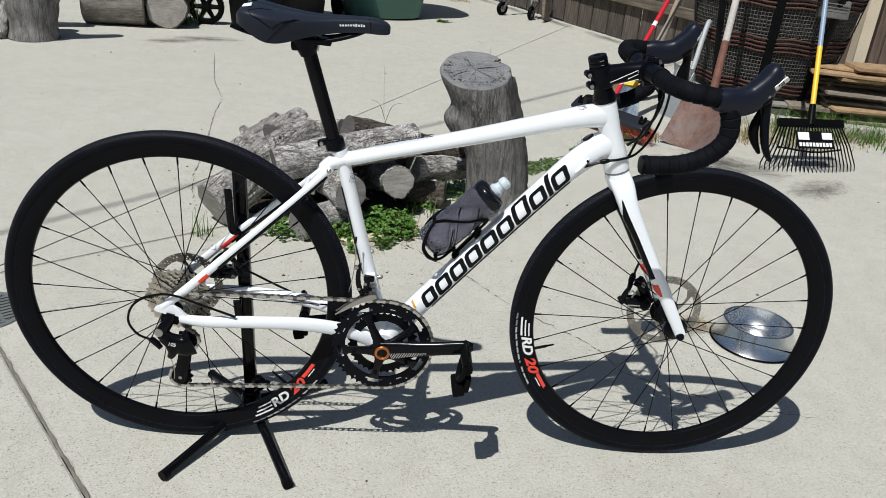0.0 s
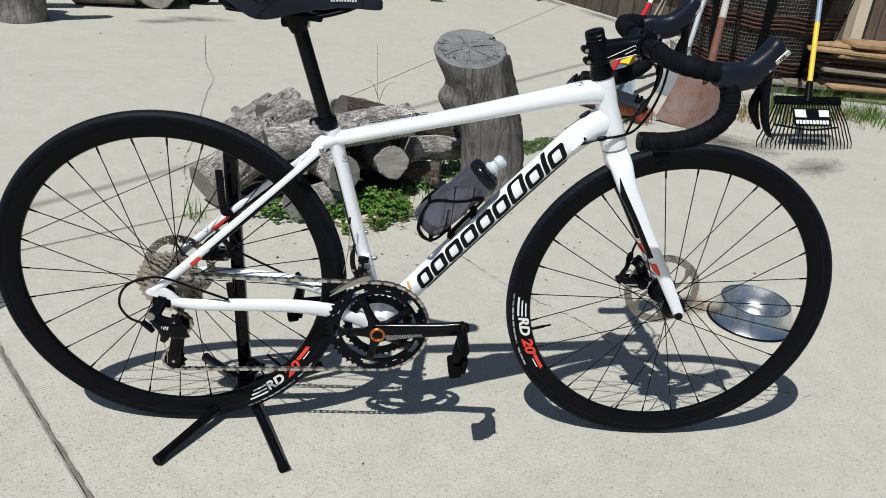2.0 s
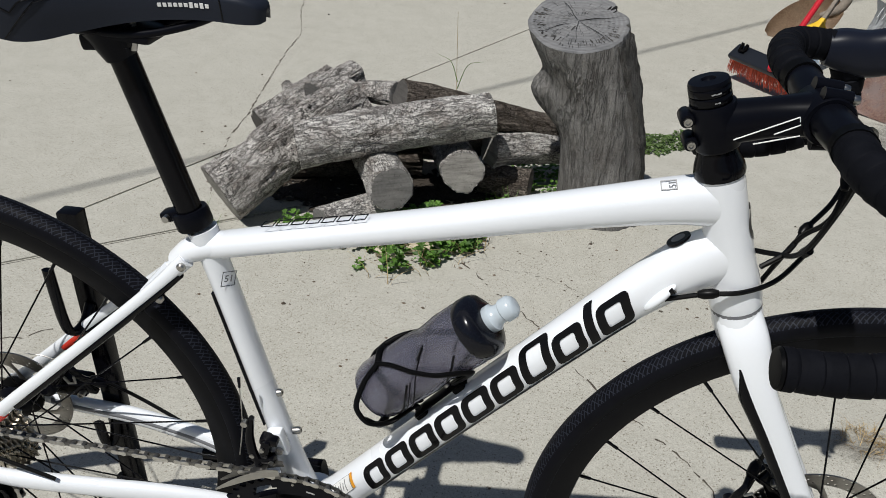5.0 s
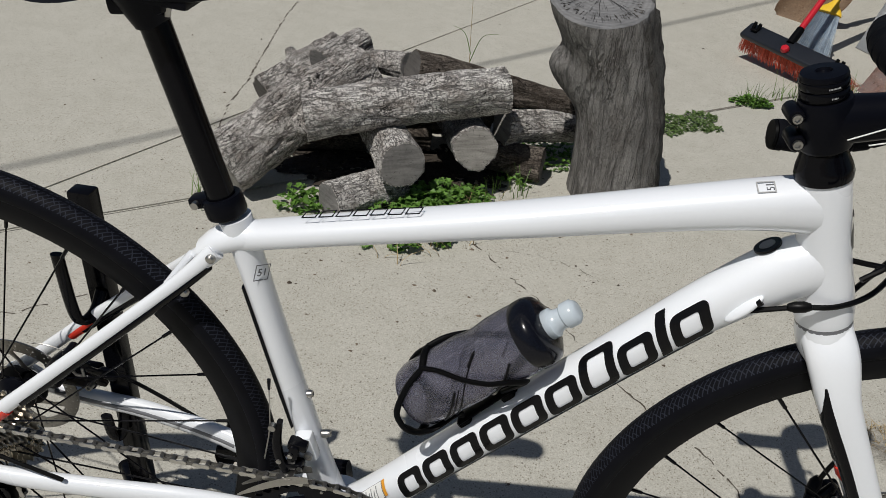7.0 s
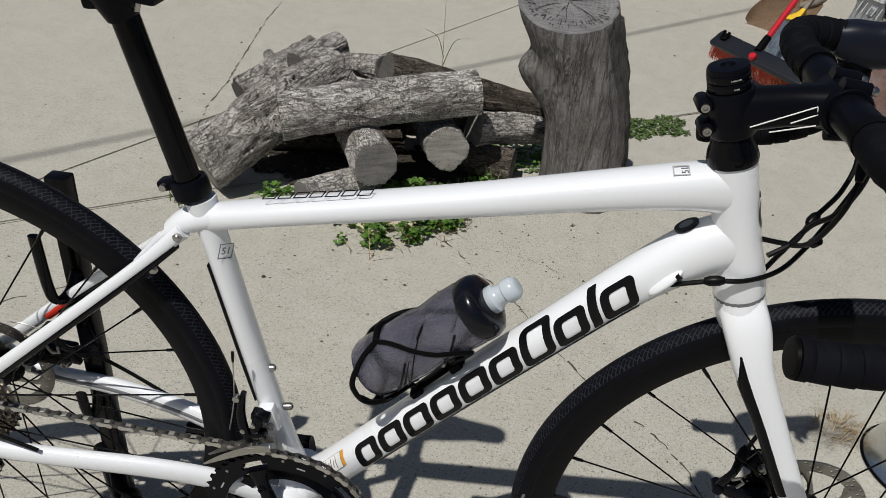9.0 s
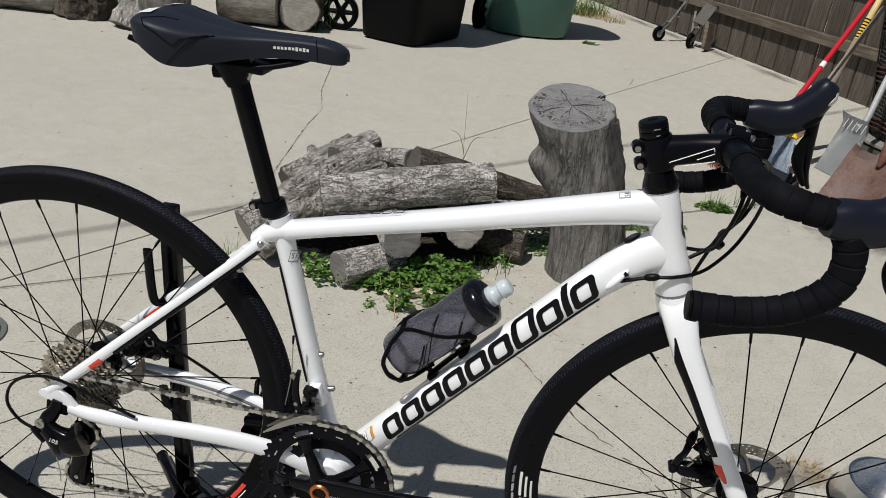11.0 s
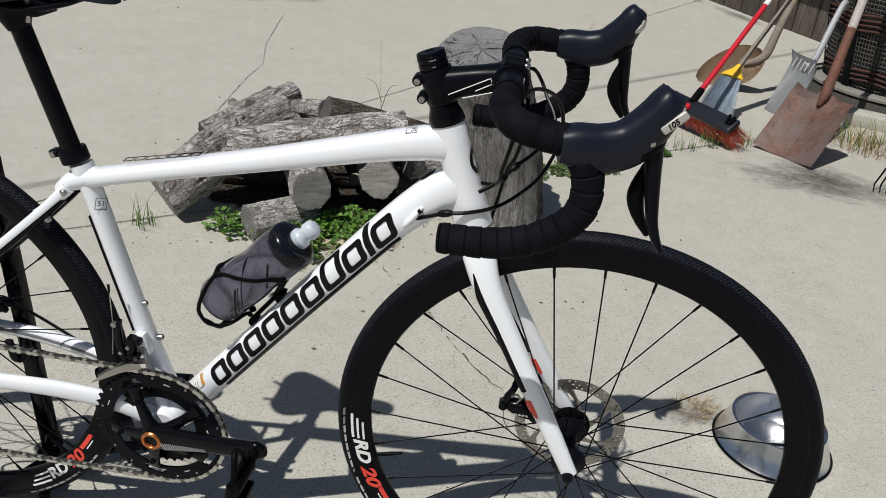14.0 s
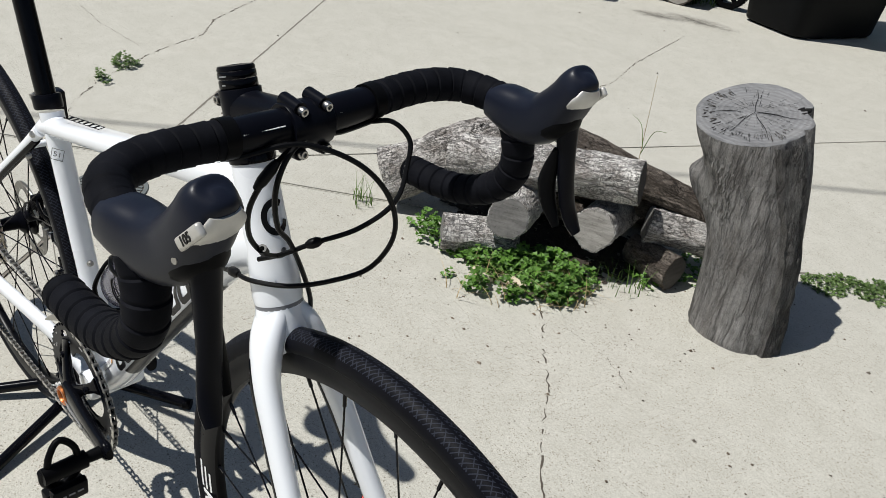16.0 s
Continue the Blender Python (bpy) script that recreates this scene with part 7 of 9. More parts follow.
PILE = "logs of the small woodpile"
LOGS = [
    # start, end, radii, seed, bend
    ((-0.195, 1.090, 0.080), (0.095, 1.395, 0.272), 0.080, 0.076, 1, 0.012, "thick furrowed grey log leaning up across the pile", BARK_WORN, CUT),
    ((-0.006, 1.160, 0.216), (0.474, 1.352, 0.286), 0.060, 0.057, 2, 0.006, "straight grey-barked log lying on top of the pile", BARK, CUT_DARK),
    ((0.258, 1.108, 0.152), (0.100, 1.46, 0.110), 0.059, 0.060, 3, 0.0, "short sawn log with a grey-brown end", BARK, CUT_GREY),
    ((0.418, 1.268, 0.145), (0.31, 1.62, 0.090), 0.058, 0.060, 4, 0.0, "short sawn log with a pale smooth end", BARK, CUT),
    ((0.092, 1.045, 0.052), (0.235, 1.195, 0.052), 0.052, 0.049, 5, 0.0, "stubby grey log end lying on the weeds", BARK, CUT_GREY),
    ((0.470, 1.455, 0.135), (0.735, 1.64, 0.095), 0.052, 0.046, 6, 0.01, "grey thin log behind the pile", BARK, CUT),
    ((0.598, 1.430, 0.052), (0.450, 1.450, 0.050), 0.048, 0.044, 7, 0.0, "small dark log with a reddish end", BARK_DARK, CUT_DARK),
    ((0.226, 1.345, 0.312), (0.690, 1.630, 0.150), 0.046, 0.040, 8, 0.0, "dark round log end on top of the pile", BARK_DARK, CUT_DARK),
    ((-0.232, 1.490, 0.104), (-0.058, 1.690, 0.198), 0.058, 0.064, 9, 0.008, "brown-grey log behind the leaning one", BARK_WORN, CUT_DARK),
    ((-0.08, 1.62, 0.072), (0.42, 1.70, 0.070), 0.070, 0.065, 11, 0.0, "thick log at the bottom of the pile", BARK_DARK, CUT_GREY),
    # two added logs, coloured dark to stand in for shade in the gaps
    ((-0.14, 1.40, 0.060), (0.26, 1.51, 0.062), 0.060, 0.058, 13, 0.0, "added dark log standing in for shade under the pile", BARK_DARK, CUT_GREY),
    ((0.16, 1.46, 0.165), (0.45, 1.56, 0.150), 0.055, 0.050, 14, 0.0, "added dark log standing in for shade behind the pile", BARK_DARK, CUT_GREY),
    ((0.070, 1.52, 0.245), (0.205, 1.42, 0.285), 0.030, 0.038, 12, 0.0, "broken grey branch wedged in the pile", BARK_WORN, CUT_GREY),
    ((-0.06, 1.50, 0.215), (0.020, 1.640, 0.255), 0.052, 0.044, 15, 0.0, "split grey log end behind the leaning one", BARK_WORN, CUT_GREY),
]
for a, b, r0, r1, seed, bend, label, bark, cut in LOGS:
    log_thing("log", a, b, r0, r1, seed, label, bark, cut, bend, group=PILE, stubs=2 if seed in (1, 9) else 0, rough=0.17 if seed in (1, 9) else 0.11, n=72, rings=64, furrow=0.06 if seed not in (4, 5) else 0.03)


def stump():
    root = tagged(thing("tree_stump", (0.796, 1.428, 0.0)), "upright grey weathered tree stump with a cracked sawn top", "tree stump")
    rng = random.Random(5)
    n, rings = 72, 44
    H = 0.535

    def turned(t, at):
        return (t - at + math.pi) % (2 * math.pi) - math.pi

    def skin(t, h):
        f = h / H
        c = Vector((-0.128 * f + 0.012 * math.sin(3.0 * f) + 0.020 * math.sin(math.pi * min(1.0, f / 0.92)) , -0.012 * f, 0))
        r = 0.122 - 0.016 * math.sin(math.pi * min(1.0, f / 0.95)) + 0.008 * f
        r *= 1 - 0.030 * max(0.0, 0.25 - abs(noise.noise(Vector((math.cos(t) * 5, math.sin(t) * 5, f * 1.6 + 2))))) / 0.25 + 0.045 * noise.noise(Vector((math.cos(t) * 1.2, math.sin(t) * 1.2, f * 2))) + 0.018 * noise.noise(Vector((math.cos(t) * 7, math.sin(t) * 7, f * 3 + 5))) + 0.012 * noise.noise(Vector((math.cos(t) * 22, math.sin(t) * 22, f * 5 + 9)))
        # a knob of healed wood on one side, a rotten notch at the rim
        u = (f - 0.66) / (0.085 if f > 0.66 else 0.15)
        r *= 1 + 0.50 * math.exp(-(turned(t, 3.25) / 0.46) ** 2 - abs(u) ** 2.6)
        nick = (math.exp(-(turned(t, 0.55) / 0.16) ** 2) + 0.6 * math.exp(-(turned(t, 0.02) / 0.06) ** 2)) * max(0, (f - 0.80) / 0.20)
        r *= 1 - 0.20 * nick
        # the saw cut slopes towards the front
        return c + Vector((math.cos(t) * r, math.sin(t) * r * (1 + 0.05 * f), h + 0.040 * math.sin(t) * f ** 4 + 0.004 * math.cos(t) * f))

    bm = bmesh.new()
    g = [[bm.verts.new(skin(2 * math.pi * j / n, H * i / rings)) for j in range(n)] for i in range(rings + 1)]
    for a, b in zip(g, g[1:]):
        for j in range(n):
            bm.faces.new((a[j], a[(j + 1) % n], b[(j + 1) % n], b[j]))
    bm.faces.new(g[0][::-1])
    part("trunk", bm, WEATHERED, root, "grey furrowed wood without bark")
    bm, g = bmesh.new(), []
    for i in range(31):
        f = i / 30
        row = []
        for j in range(17):
            t = -0.36 + 0.06 * math.sin(f * 5) + (j / 16 - 0.5) * (0.62 + 0.12 * noise.noise(Vector((f * 7, 3, 1))))
            p = skin(t, H * f * 0.99)
            d = Vector((math.cos(t), math.sin(t), 0))
            edge_off = min(1.0, j / 2, (16 - j) / 2)
            row.append(bm.verts.new(p + d * ((0.0165 + 0.005 * noise.noise(p * 30) + 0.003 * noise.noise(p * 80)) * edge_off - 0.003)))
        g.append(row)
    for a, b in zip(g, g[1:]):
        for j in range(16):
            bm.faces.new((a[j], a[j + 1], b[j + 1], b[j]))
    bmesh.ops.solidify(bm, geom=bm.faces[:], thickness=0.010)
    part("bark_strip", bm, WEATHERED, root, "loose strip of grey outer wood")
    bm = bmesh.new()
    for k in range(120):
        f = rng.choice((rng.uniform(0.25, 0.45), rng.uniform(0.5, 0.9)))
        t = -1.75 + 0.5 * f - 0.35 + rng.gauss(0, 0.16)
        p, q = skin(t, H * f), skin(t + 0.02, H * f)
        d = Vector((math.cos(t), math.sin(t), 0))
        e, w, l = (q - p).normalized(), rng.uniform(0.0008, 0.0026), rng.uniform(0.002, 0.009)
        bm.faces.new([bm.verts.new(p + d * 0.0016 + e * w * math.cos(a) + Vector((0, 0, l * math.sin(a)))) for a in np.linspace(0, 5.4, 7)])
    tagged(part("pale_fleck", bm, CUT_GREY, root, "pale flecks of lichen on the grey wood", smooth=0), kind="stuff")
    bm = bmesh.new()
    edge = [skin(2 * math.pi * j / n, H) for j in range(n)]
    c = sum(edge, Vector()) / n
    rows = []
    for f in (1.0, 0.985, 0.9, 0.75, 0.55, 0.35, 0.15):
        rows.append([bm.verts.new((p - c) * f + Vector((0, 0, (0.003 if f < 1 else 0.0) + 0.002 * noise.noise(p * 40 * f)))) for p in edge])
    for a, b in zip(rows, rows[1:]):
        for j in range(n):
            bm.faces.new((a[j], a[(j + 1) % n], b[(j + 1) % n], b[j]))
    bm.faces.new(rows[-1])
    top = part("sawn_top", bm, CUT_STUMP, root, "grey ringed top with radial cracks", at=Matrix.Translation(c), smooth=60)

    def on_top(a, r):
        x, y = r * math.cos(a), r * math.sin(a)
        return Vector((x, y, 0.0052 + 0.040 * y / 0.1365 + 0.004 * x / 0.13))
    bm = bmesh.new()
    for k, a in enumerate((0.3, 2.05, 3.7, 4.65, 5.5)):
        r0, r1 = (0.0, 0.006, 0.03)[k % 3], rng.uniform(0.085, 0.118)
        wide = (0.0011, 0.0007, 0.0009)[k % 3]
        pts = [on_top(a + 0.09 * math.sin(r * 55 + k) * (1 - r / 0.14), r) for r in np.linspace(r0, r1, 9)]
        sweep(bm, pts, [(wide * q, 0.0006) for q in (0.3, 0.8, 1.0, 0.9, 1.0, 0.8, 0.6, 0.5, 0.2)], 6)
    spots = bmesh.new()
    for k in range(95):
        a = rng.uniform(2.6, 6.1)
        r0 = rng.uniform(0.086, 0.112)
        r1 = r0 + rng.uniform(0.005, 0.013)
        sweep(spots, [on_top(a, r0), on_top(a + 0.01, (r0 + r1) / 2), on_top(a, r1)], [(0.0004, 0.0003), (rng.uniform(0.0008, 0.0020), 0.0004), (0.0004, 0.0003)], 6)
    tagged(part("dark_spot", spots, CUT_DARK, top, "dark short marks round the rim"), kind="stuff")
    for k in range(130):
        a, r0 = rng.uniform(0, 6.283), rng.uniform(0.020, 0.095)
        sweep(bm, [on_top(a, r0), on_top(a, r0 + rng.uniform(0.006, 0.022))], [(0.00028, 0.0004), (0.0002, 0.0003)], 5)
    # dark blobs painted on for the shaded hole at the notch
    for a, r0, w in ((0.62, 0.108, 0.012), (0.70, 0.100, 0.008), (0.50, 0.104, 0.007)):
        sweep(bm, [on_top(a, r0 - w), on_top(a, r0), on_top(a + 0.05, r0 + w)], [(w * 0.3, 0.0012), (w * 0.7, 0.0016), (w * 0.4, 0.0012)], 8)
    part("cracks_and_notch_shade", bm, CHECK_AND_HOLE, top)
    return root


stump()


def litter(name, cx, cy, rx, ry, count, seed, label):
    """A thin layer of dark bark flakes on the ground, put in for deep shade."""
    rng, m = random.Random(seed), bmesh.new()
    for _ in range(count):
        a, q = rng.uniform(0, 6.283), math.sqrt(rng.random()) * rng.uniform(0.7, 1.1)
        c = Vector((cx + rx * q * math.cos(a), cy + ry * q * math.sin(a), rng.uniform(0.001, 0.006)))
        s, b = rng.uniform(0.008, 0.022), rng.uniform(0, 6.283)
        m.faces.new([m.verts.new(c + Vector((s * rng.uniform(0.5, 1.2) * math.cos(b + j * 1.257), s * rng.uniform(0.4, 1.0) * math.sin(b + j * 1.257), rng.uniform(-0.0008, 0.003)))) for j in range(5)])
    return tagged(part(name, m, SHADE_FLAKES, smooth=0), label, "debris", kind="stuff")


litter("bark_litter", 0.12, 1.36, 0.36, 0.15, 1500, 61, "dark bark flakes added in place of shade under the woodpile")
litter("bark_litter", 0.42, 1.48, 0.16, 0.10, 420, 62, "dark bark flakes added in place of shade beside the woodpile")


# ---- steel bowl ----
bowl = tagged(thing("dog_bowl", (1.468, 0.530, 0.0)), "shiny stainless steel dog bowl, empty, on the concrete", "bowl")
part("bowl_body", lathe(bmesh.new(), [(0.128, 0.0), (0.130, 0.003), (0.124, 0.008), (0.112, 0.040), (0.104, 0.062), (0.102, 0.068), (0.098, 0.0695), (0.094, 0.067), (0.090, 0.050), (0.082, 0.026), (0.070, 0.014), (0.0, 0.012)], Matrix.Scale(0.94, 4), 64), BOWL_STEEL, bowl)
part("base_ring", lathe(bmesh.new(), [(0.119, 0.0008), (0.1285, 0.0008), (0.1310, 0.003), (0.1285, 0.0062), (0.1225, 0.0062)], Matrix.Scale(0.94, 4), 64, True), PLASTIC_BLACK, bowl, "dark rubber ring under the bowl")


# ---- plants ----
def leaf(bm, p, d, up, size, fold=0.25):
    s = d.cross(up).normalized() * size * 0.5
    v = [bm.verts.new(q) for q in (p, p + d * size * 0.45 + s + up * size * fold, p + d * size, p + d * size * 0.45 - s + up * size * fold, p + d * size * 0.5)]
    bm.faces.new((v[0], v[1], v[4]))
    bm.faces.new((v[1], v[2], v[4]))
    bm.faces.new((v[2], v[3], v[4]))
    bm.faces.new((v[3], v[0], v[4]))


def weeds(name, spots, count, size, height, seed, mat, label):
    """A leafy clump as one mesh: stems of small leaves in ellipses (x, y, rx, ry)."""
    rng = random.Random(seed)
    bm = bmesh.new()
    total = sum(s[2] * s[3] for s in spots)
    for x, y, rx, ry in spots:
        for _ in range(max(4, int(count * rx * ry / total))):
            r, a = math.sqrt(rng.random()) * rng.choice((1, 1, 1.18)), rng.uniform(0, 6.283)
            h = height * rng.uniform(0.1, 1.0) * (1.15 - 0.8 * min(1, r) ** 2)
            c = Vector((x + rx * r * math.cos(a), y + ry * r * math.sin(a), max(0.002, h)))
            for k in range(3):
                b = rng.uniform(0, 6.283)
                d = Vector((math.cos(b), math.sin(b), rng.uniform(-0.2, 0.5))).normalized()
                leaf(bm, c, d, Vector((rng.uniform(-0.4, 0.4), rng.uniform(-0.4, 0.4), 1)).normalized(), size * rng.uniform(0.5, 1.3))
    return tagged(part(name, bm, mat, smooth=0), label, "weeds", kind="stuff")


def tuft(name, spots, seed, mat, label, blade=0.09, width=0.0035, spread=0.6):
    """Grass blades: spots of (x, y, radius, count)."""
    rng = random.Random(seed)
    bm = bmesh.new()
    for x, y, r, n in spots:
        for _ in range(n):
            a, q = rng.uniform(0, 6.283), r * math.sqrt(rng.random())
            p = Vector((x + q * math.cos(a), y + q * math.sin(a), -0.004))
            b = rng.uniform(0, 6.283)
            d = Vector((math.cos(b), math.sin(b), 0)) * spread * rng.uniform(0.2, 1.2)
            L, s = blade * rng.uniform(0.4, 1.25), Vector((-math.sin(b), math.cos(b), 0)) * width * 0.5
            last = None
            for k in range(5):
                f = k / 4
                c = p + Vector((d.x * f * f, d.y * f * f, f * (1 - 0.35 * f * d.length))) * L
                w = s * (1 - f * 0.92)
                row = (bm.verts.new(c - w), bm.verts.new(c + w))
                if last:
                    bm.faces.new((last[0], last[1], row[1], row[0]))
                last = row
    return tagged(part(name, bm, mat, smooth=0), label, "grass", kind="stuff")


_r = random.Random(77)
SPOTS = []
for _ in range(46):
    _a, _q = _r.uniform(0, 6.283), math.sqrt(_r.random())
    SPOTS.append((0.265 + 0.185 * _q * math.cos(_a) + _r.gauss(0, 0.02), 1.105 + 0.085 * _q * math.sin(_a) + _r.gauss(0, 0.012), _r.uniform(0.018, 0.05), _r.uniform(0.014, 0.04)))
SPOTS += [(0.02, 1.08, 0.07, 0.04), (0.06, 1.03, 0.03, 0.02), (0.20, 0.955, 0.018, 0.012), (0.30, 0.97, 0.02, 0.012), (0.42, 1.20, 0.06, 0.09), (0.35, 1.19, 0.09, 0.10), (0.47, 1.10, 0.025, 0.02)]
weeds("leafy_weeds", SPOTS, 1400, 0.0150, 0.062, 31, LEAF, "bright green leafy weeds growing under the woodpile")
tuft("dry_grass", [(0.47, 1.16, 0.06, 34), (0.40, 1.07, 0.07, 26), (0.30, 1.00, 0.10, 24)], 47, DRY, "dry stalks among the weeds under the woodpile", 0.085, 0.0028, 1.3)
weeds("leafy_weeds", [(0.63, 1.62, 0.10, 0.12), (0.53, 1.42, 0.05, 0.06)], 260, 0.012, 0.035, 32, LEAF, "green weeds between the woodpile and the stump")
weeds("creeping_weed", [(0.95, 1.93, 0.10, 0.05), (1.06, 2.01, 0.11, 0.06), (1.13, 2.09, 0.05, 0.04), (0.86, 1.85, 0.06, 0.05)], 900, 0.009, 0.014, 33, MOSS, "low creeping weed along the concrete joint")
weeds("leafy_weeds", [(1.33, 2.29, 0.07, 0.035)], 160, 0.012, 0.03, 34, LEAF, "small green weed in the concrete joint")
weeds("leafy_weeds", [(-1.58, 0.94, 0.055, 0.05), (-1.46, 0.80, 0.05, 0.02)], 130, 0.012, 0.045, 35, MOSS, "small weed growing in a crack")
weeds("leafy_weeds", [(0.76, 6.10, 0.06, 0.025)], 36, 0.02, 0.02, 36, LEAF, "tiny weed on the bare concrete")
tuft("grass_tuft", [(1.33, 2.29, 0.05, 40), (1.47, 2.41, 0.05, 30), (1.62, 2.53, 0.08, 70), (1.74, 2.58, 0.05, 40), (-0.22, 1.02, 0.04, 26), (0.50, 1.30, 0.05, 16), (0.56, 1.33, 0.04, 10)], 41, GRASS, "thin grass tufts growing out of the concrete joint")
tuft("grass", [(2.30, 2.80, 0.10, 40), (2.55, 2.78, 0.20, 90), (2.75, 2.95, 0.20, 180), (3.0, 3.0, 0.22, 240), (3.2, 2.9, 0.25, 260), (3.35, 3.2, 0.25, 220), (3.1, 3.3, 0.2, 130)], 42, GRASS, "unkempt green grass beside the wire basket", 0.16, 0.006, 1.25)
tuft("dry_grass", [(2.32, 2.78, 0.16, 200), (2.62, 2.76, 0.18, 200), (2.95, 2.9, 0.25, 120)], 43, DRY, "dry straw-coloured grass along the kerb", 0.11, 0.004, 1.1)
tuft("dry_grass", [(1.315, 0.600, 0.045, 90), (1.34, 0.62, 0.03, 40)], 44, DRY, "small heap of dry grass clippings on the concrete", 0.030, 0.0022, 1.6)
tuft("grass", [(-3.1, 4.35, 0.3, 150), (-2.45, 4.5, 0.3, 130), (-1.75, 4.95, 0.25, 110), (-1.30, 5.0, 0.15, 60)], 45, GRASS, "grass growing behind the row of old logs", 0.28, 0.008, 0.7)
tuft("grass", [(0.62, 8.05, 0.16, 150), (0.80, 8.15, 0.12, 60)], 48, GRASS, "dark arching grass beside the green bin", 0.26, 0.010, 1.3)
tuft("dry_grass", [(0.78, 8.0, 0.22, 160), (1.0, 7.75, 0.12, 60)], 49, DRY, "dry grass at the foot of the fence", 0.14, 0.006, 1.6)
stalk = tagged(thing("grass_stalk", (0.352, 1.535, 0.0)), "tall thin dry grass stalk behind the logs", "grass")
part("stem", tube(curve_through([(0, 0, 0), (0.002, 0.0, 0.20), (-0.006, 0.002, 0.36), (-0.012, 0.0, 0.50)], 6), [0.0013 - 0.0008 * k / 18 for k in range(19)], 5), DRY, stalk)
for z, dx, dy, L in ((0.28, 0.9, -0.3, 0.10), (0.30, -1.0, 0.2, 0.075), (0.05, 0.5, 0.4, 0.16), (0.03, -0.5, -0.2, 0.13)):
    p = Vector((0, 0, z))
    part("blade", tube(curve_through([p, p + Vector((dx * 0.3, dy * 0.3, 0.75)) * L, p + Vector((dx * 0.8, dy * 0.8, 0.95)) * L], 4), [(0.0013 - 0.00012 * k, 0.0003) for k in range(9)], 6), GRASS, stalk)
for k, (x, y, L, w, a) in enumerate(((0.345, 1.075, 0.10, 0.030, 20), (0.27, 1.03, 0.06, 0.035, -15), (0.40, 1.10, 0.07, 0.03, 70))):
    ch = thing("wood_chip", (x, y, 0.012), a)
    tagged(ch, "pale broken piece of rotten wood in the weeds", "wood chip", "wood chips")
    m = box(bmesh.new(), (L, w, 0.022), Matrix(), 0.006, 1)
    for v in m.verts:
        v.co += Vector((noise.noise(v.co * 40 + Vector((k, 0, 0))), noise.noise(v.co * 40 + Vector((0, k, 5))), noise.noise(v.co * 40 + Vector((9, 0, k))))) * 0.007
    part("chip", m, CHIP, ch)


# ---- row of old logs ----
ROW = "old logs along the edge of the yard"
log_thing("log", (-3.22, 3.98, 0.115), (-2.80, 4.10, 0.115), 0.115, 0.118, 51, "weathered pale log lying at the yard's edge", PALE_LOG, CUT, group=ROW, rough=0.14)
log_thing("log", (-2.66, 4.10, 0.0), (-2.64, 4.12, 0.36), 0.175, 0.170, 52, "squat dark brown log block standing on end", BARK_DARK, CUT_GREY, group=ROW, rough=0.26, furrow=0.10)
log_thing("log", (-2.27, 3.93, 0.0), (-2.22, 4.05, 0.20), 0.105, 0.08, 53, "rough bark-covered log chunk", BARK, CUT_GREY, group=ROW, rough=0.30)
log_thing("log", (-2.36, 4.35, 0.20), (-1.98, 4.45, 0.36), 0.095, 0.085, 54, "grey log resting on its neighbours", PALE_LOG, CUT, group=ROW, rough=0.14)
log_thing("log", (-1.95, 4.70, 0.165), (-1.53, 4.76, 0.165), 0.165, 0.160, 55, "thick pale barkless log lying on its side", PALE_LOG, CUT, group=ROW, rough=0.05)
log_thing("log", (-1.36, 4.70, 0.150), (-1.46, 5.16, 0.150), 0.152, 0.150, 56, "round log with a cracked pale sawn end", BARK_DARK, CUT_CRACKED, group=ROW, rough=0.08)
fork = tagged(thing("forked_stump", (-2.03, 4.00, 0.0)), "smooth grey forked tree stump standing among the logs", "tree stump")
bm = bmesh.new()
sweep(bm, curve_through([(0, 0, 0), (0.005, 0, 0.10), (0.0, 0, 0.25), (-0.08, 0.01, 0.42), (-0.13, 0.02, 0.62)], 5), values_through([0.165, 0.148, 0.155, 0.105, 0.085], 5), 28)
sweep(bm, curve_through([(0.02, 0.0, 0.16), (0.11, 0.0, 0.30), (0.19, 0.0, 0.44), (0.25, 0.01, 0.58)], 5), values_through([0.11, 0.085, 0.070, 0.060], 5), 24)
for v in bm.verts:
    v.co += v.normal * 0.0 + Vector((noise.noise(v.co * 9), noise.noise(v.co * 9 + Vector((7, 0, 0))), 0)) * 0.012
part("trunk", bm, WEATHERED, fork)


# ---- wheeled bins ----
def bin_wheel(parent, at, r, w):
    wh = part("wheel", lathe(bmesh.new(), [(r * 0.70, -w / 2), (r * 0.93, -w / 2), (r, -w * 0.35), (r, w * 0.35), (r * 0.93, w / 2), (r * 0.70, w / 2)], axis_pose((0, 0, 0), (0, 1, 0)), 40, True), PLASTIC_BLACK, parent, at=at)
    for k in range(6):
        a = k * math.pi / 3
        part("spoke", tube([(0.02 * math.cos(a), 0, 0.02 * math.sin(a)), (r * 0.75 * math.cos(a), 0, r * 0.75 * math.sin(a))], [(w * 0.42, r * 0.16), (w * 0.38, r * 0.12)], 8, side=(0, 1, 0)), PLASTIC_BLACK, wh)
    part("hub", lathe(bmesh.new(), [(0.0, -w * 0.55), (r * 0.22, -w * 0.55), (r * 0.25, -w * 0.4), (r * 0.25, w * 0.4), (0.0, w * 0.5)], axis_pose((0, 0, 0), (0, 1, 0)), 16), PLASTIC_BLACK, wh)
    m = bmesh.new()
    for k in range(44):
        a = 2 * math.pi * k / 44
        box(m, (0.007, w * 0.9, 0.009), Matrix.Rotation(-a, 4, "Y") @ Matrix.Translation((r, 0, 0)))
    part("tread", m, PLASTIC_BLACK, wh)


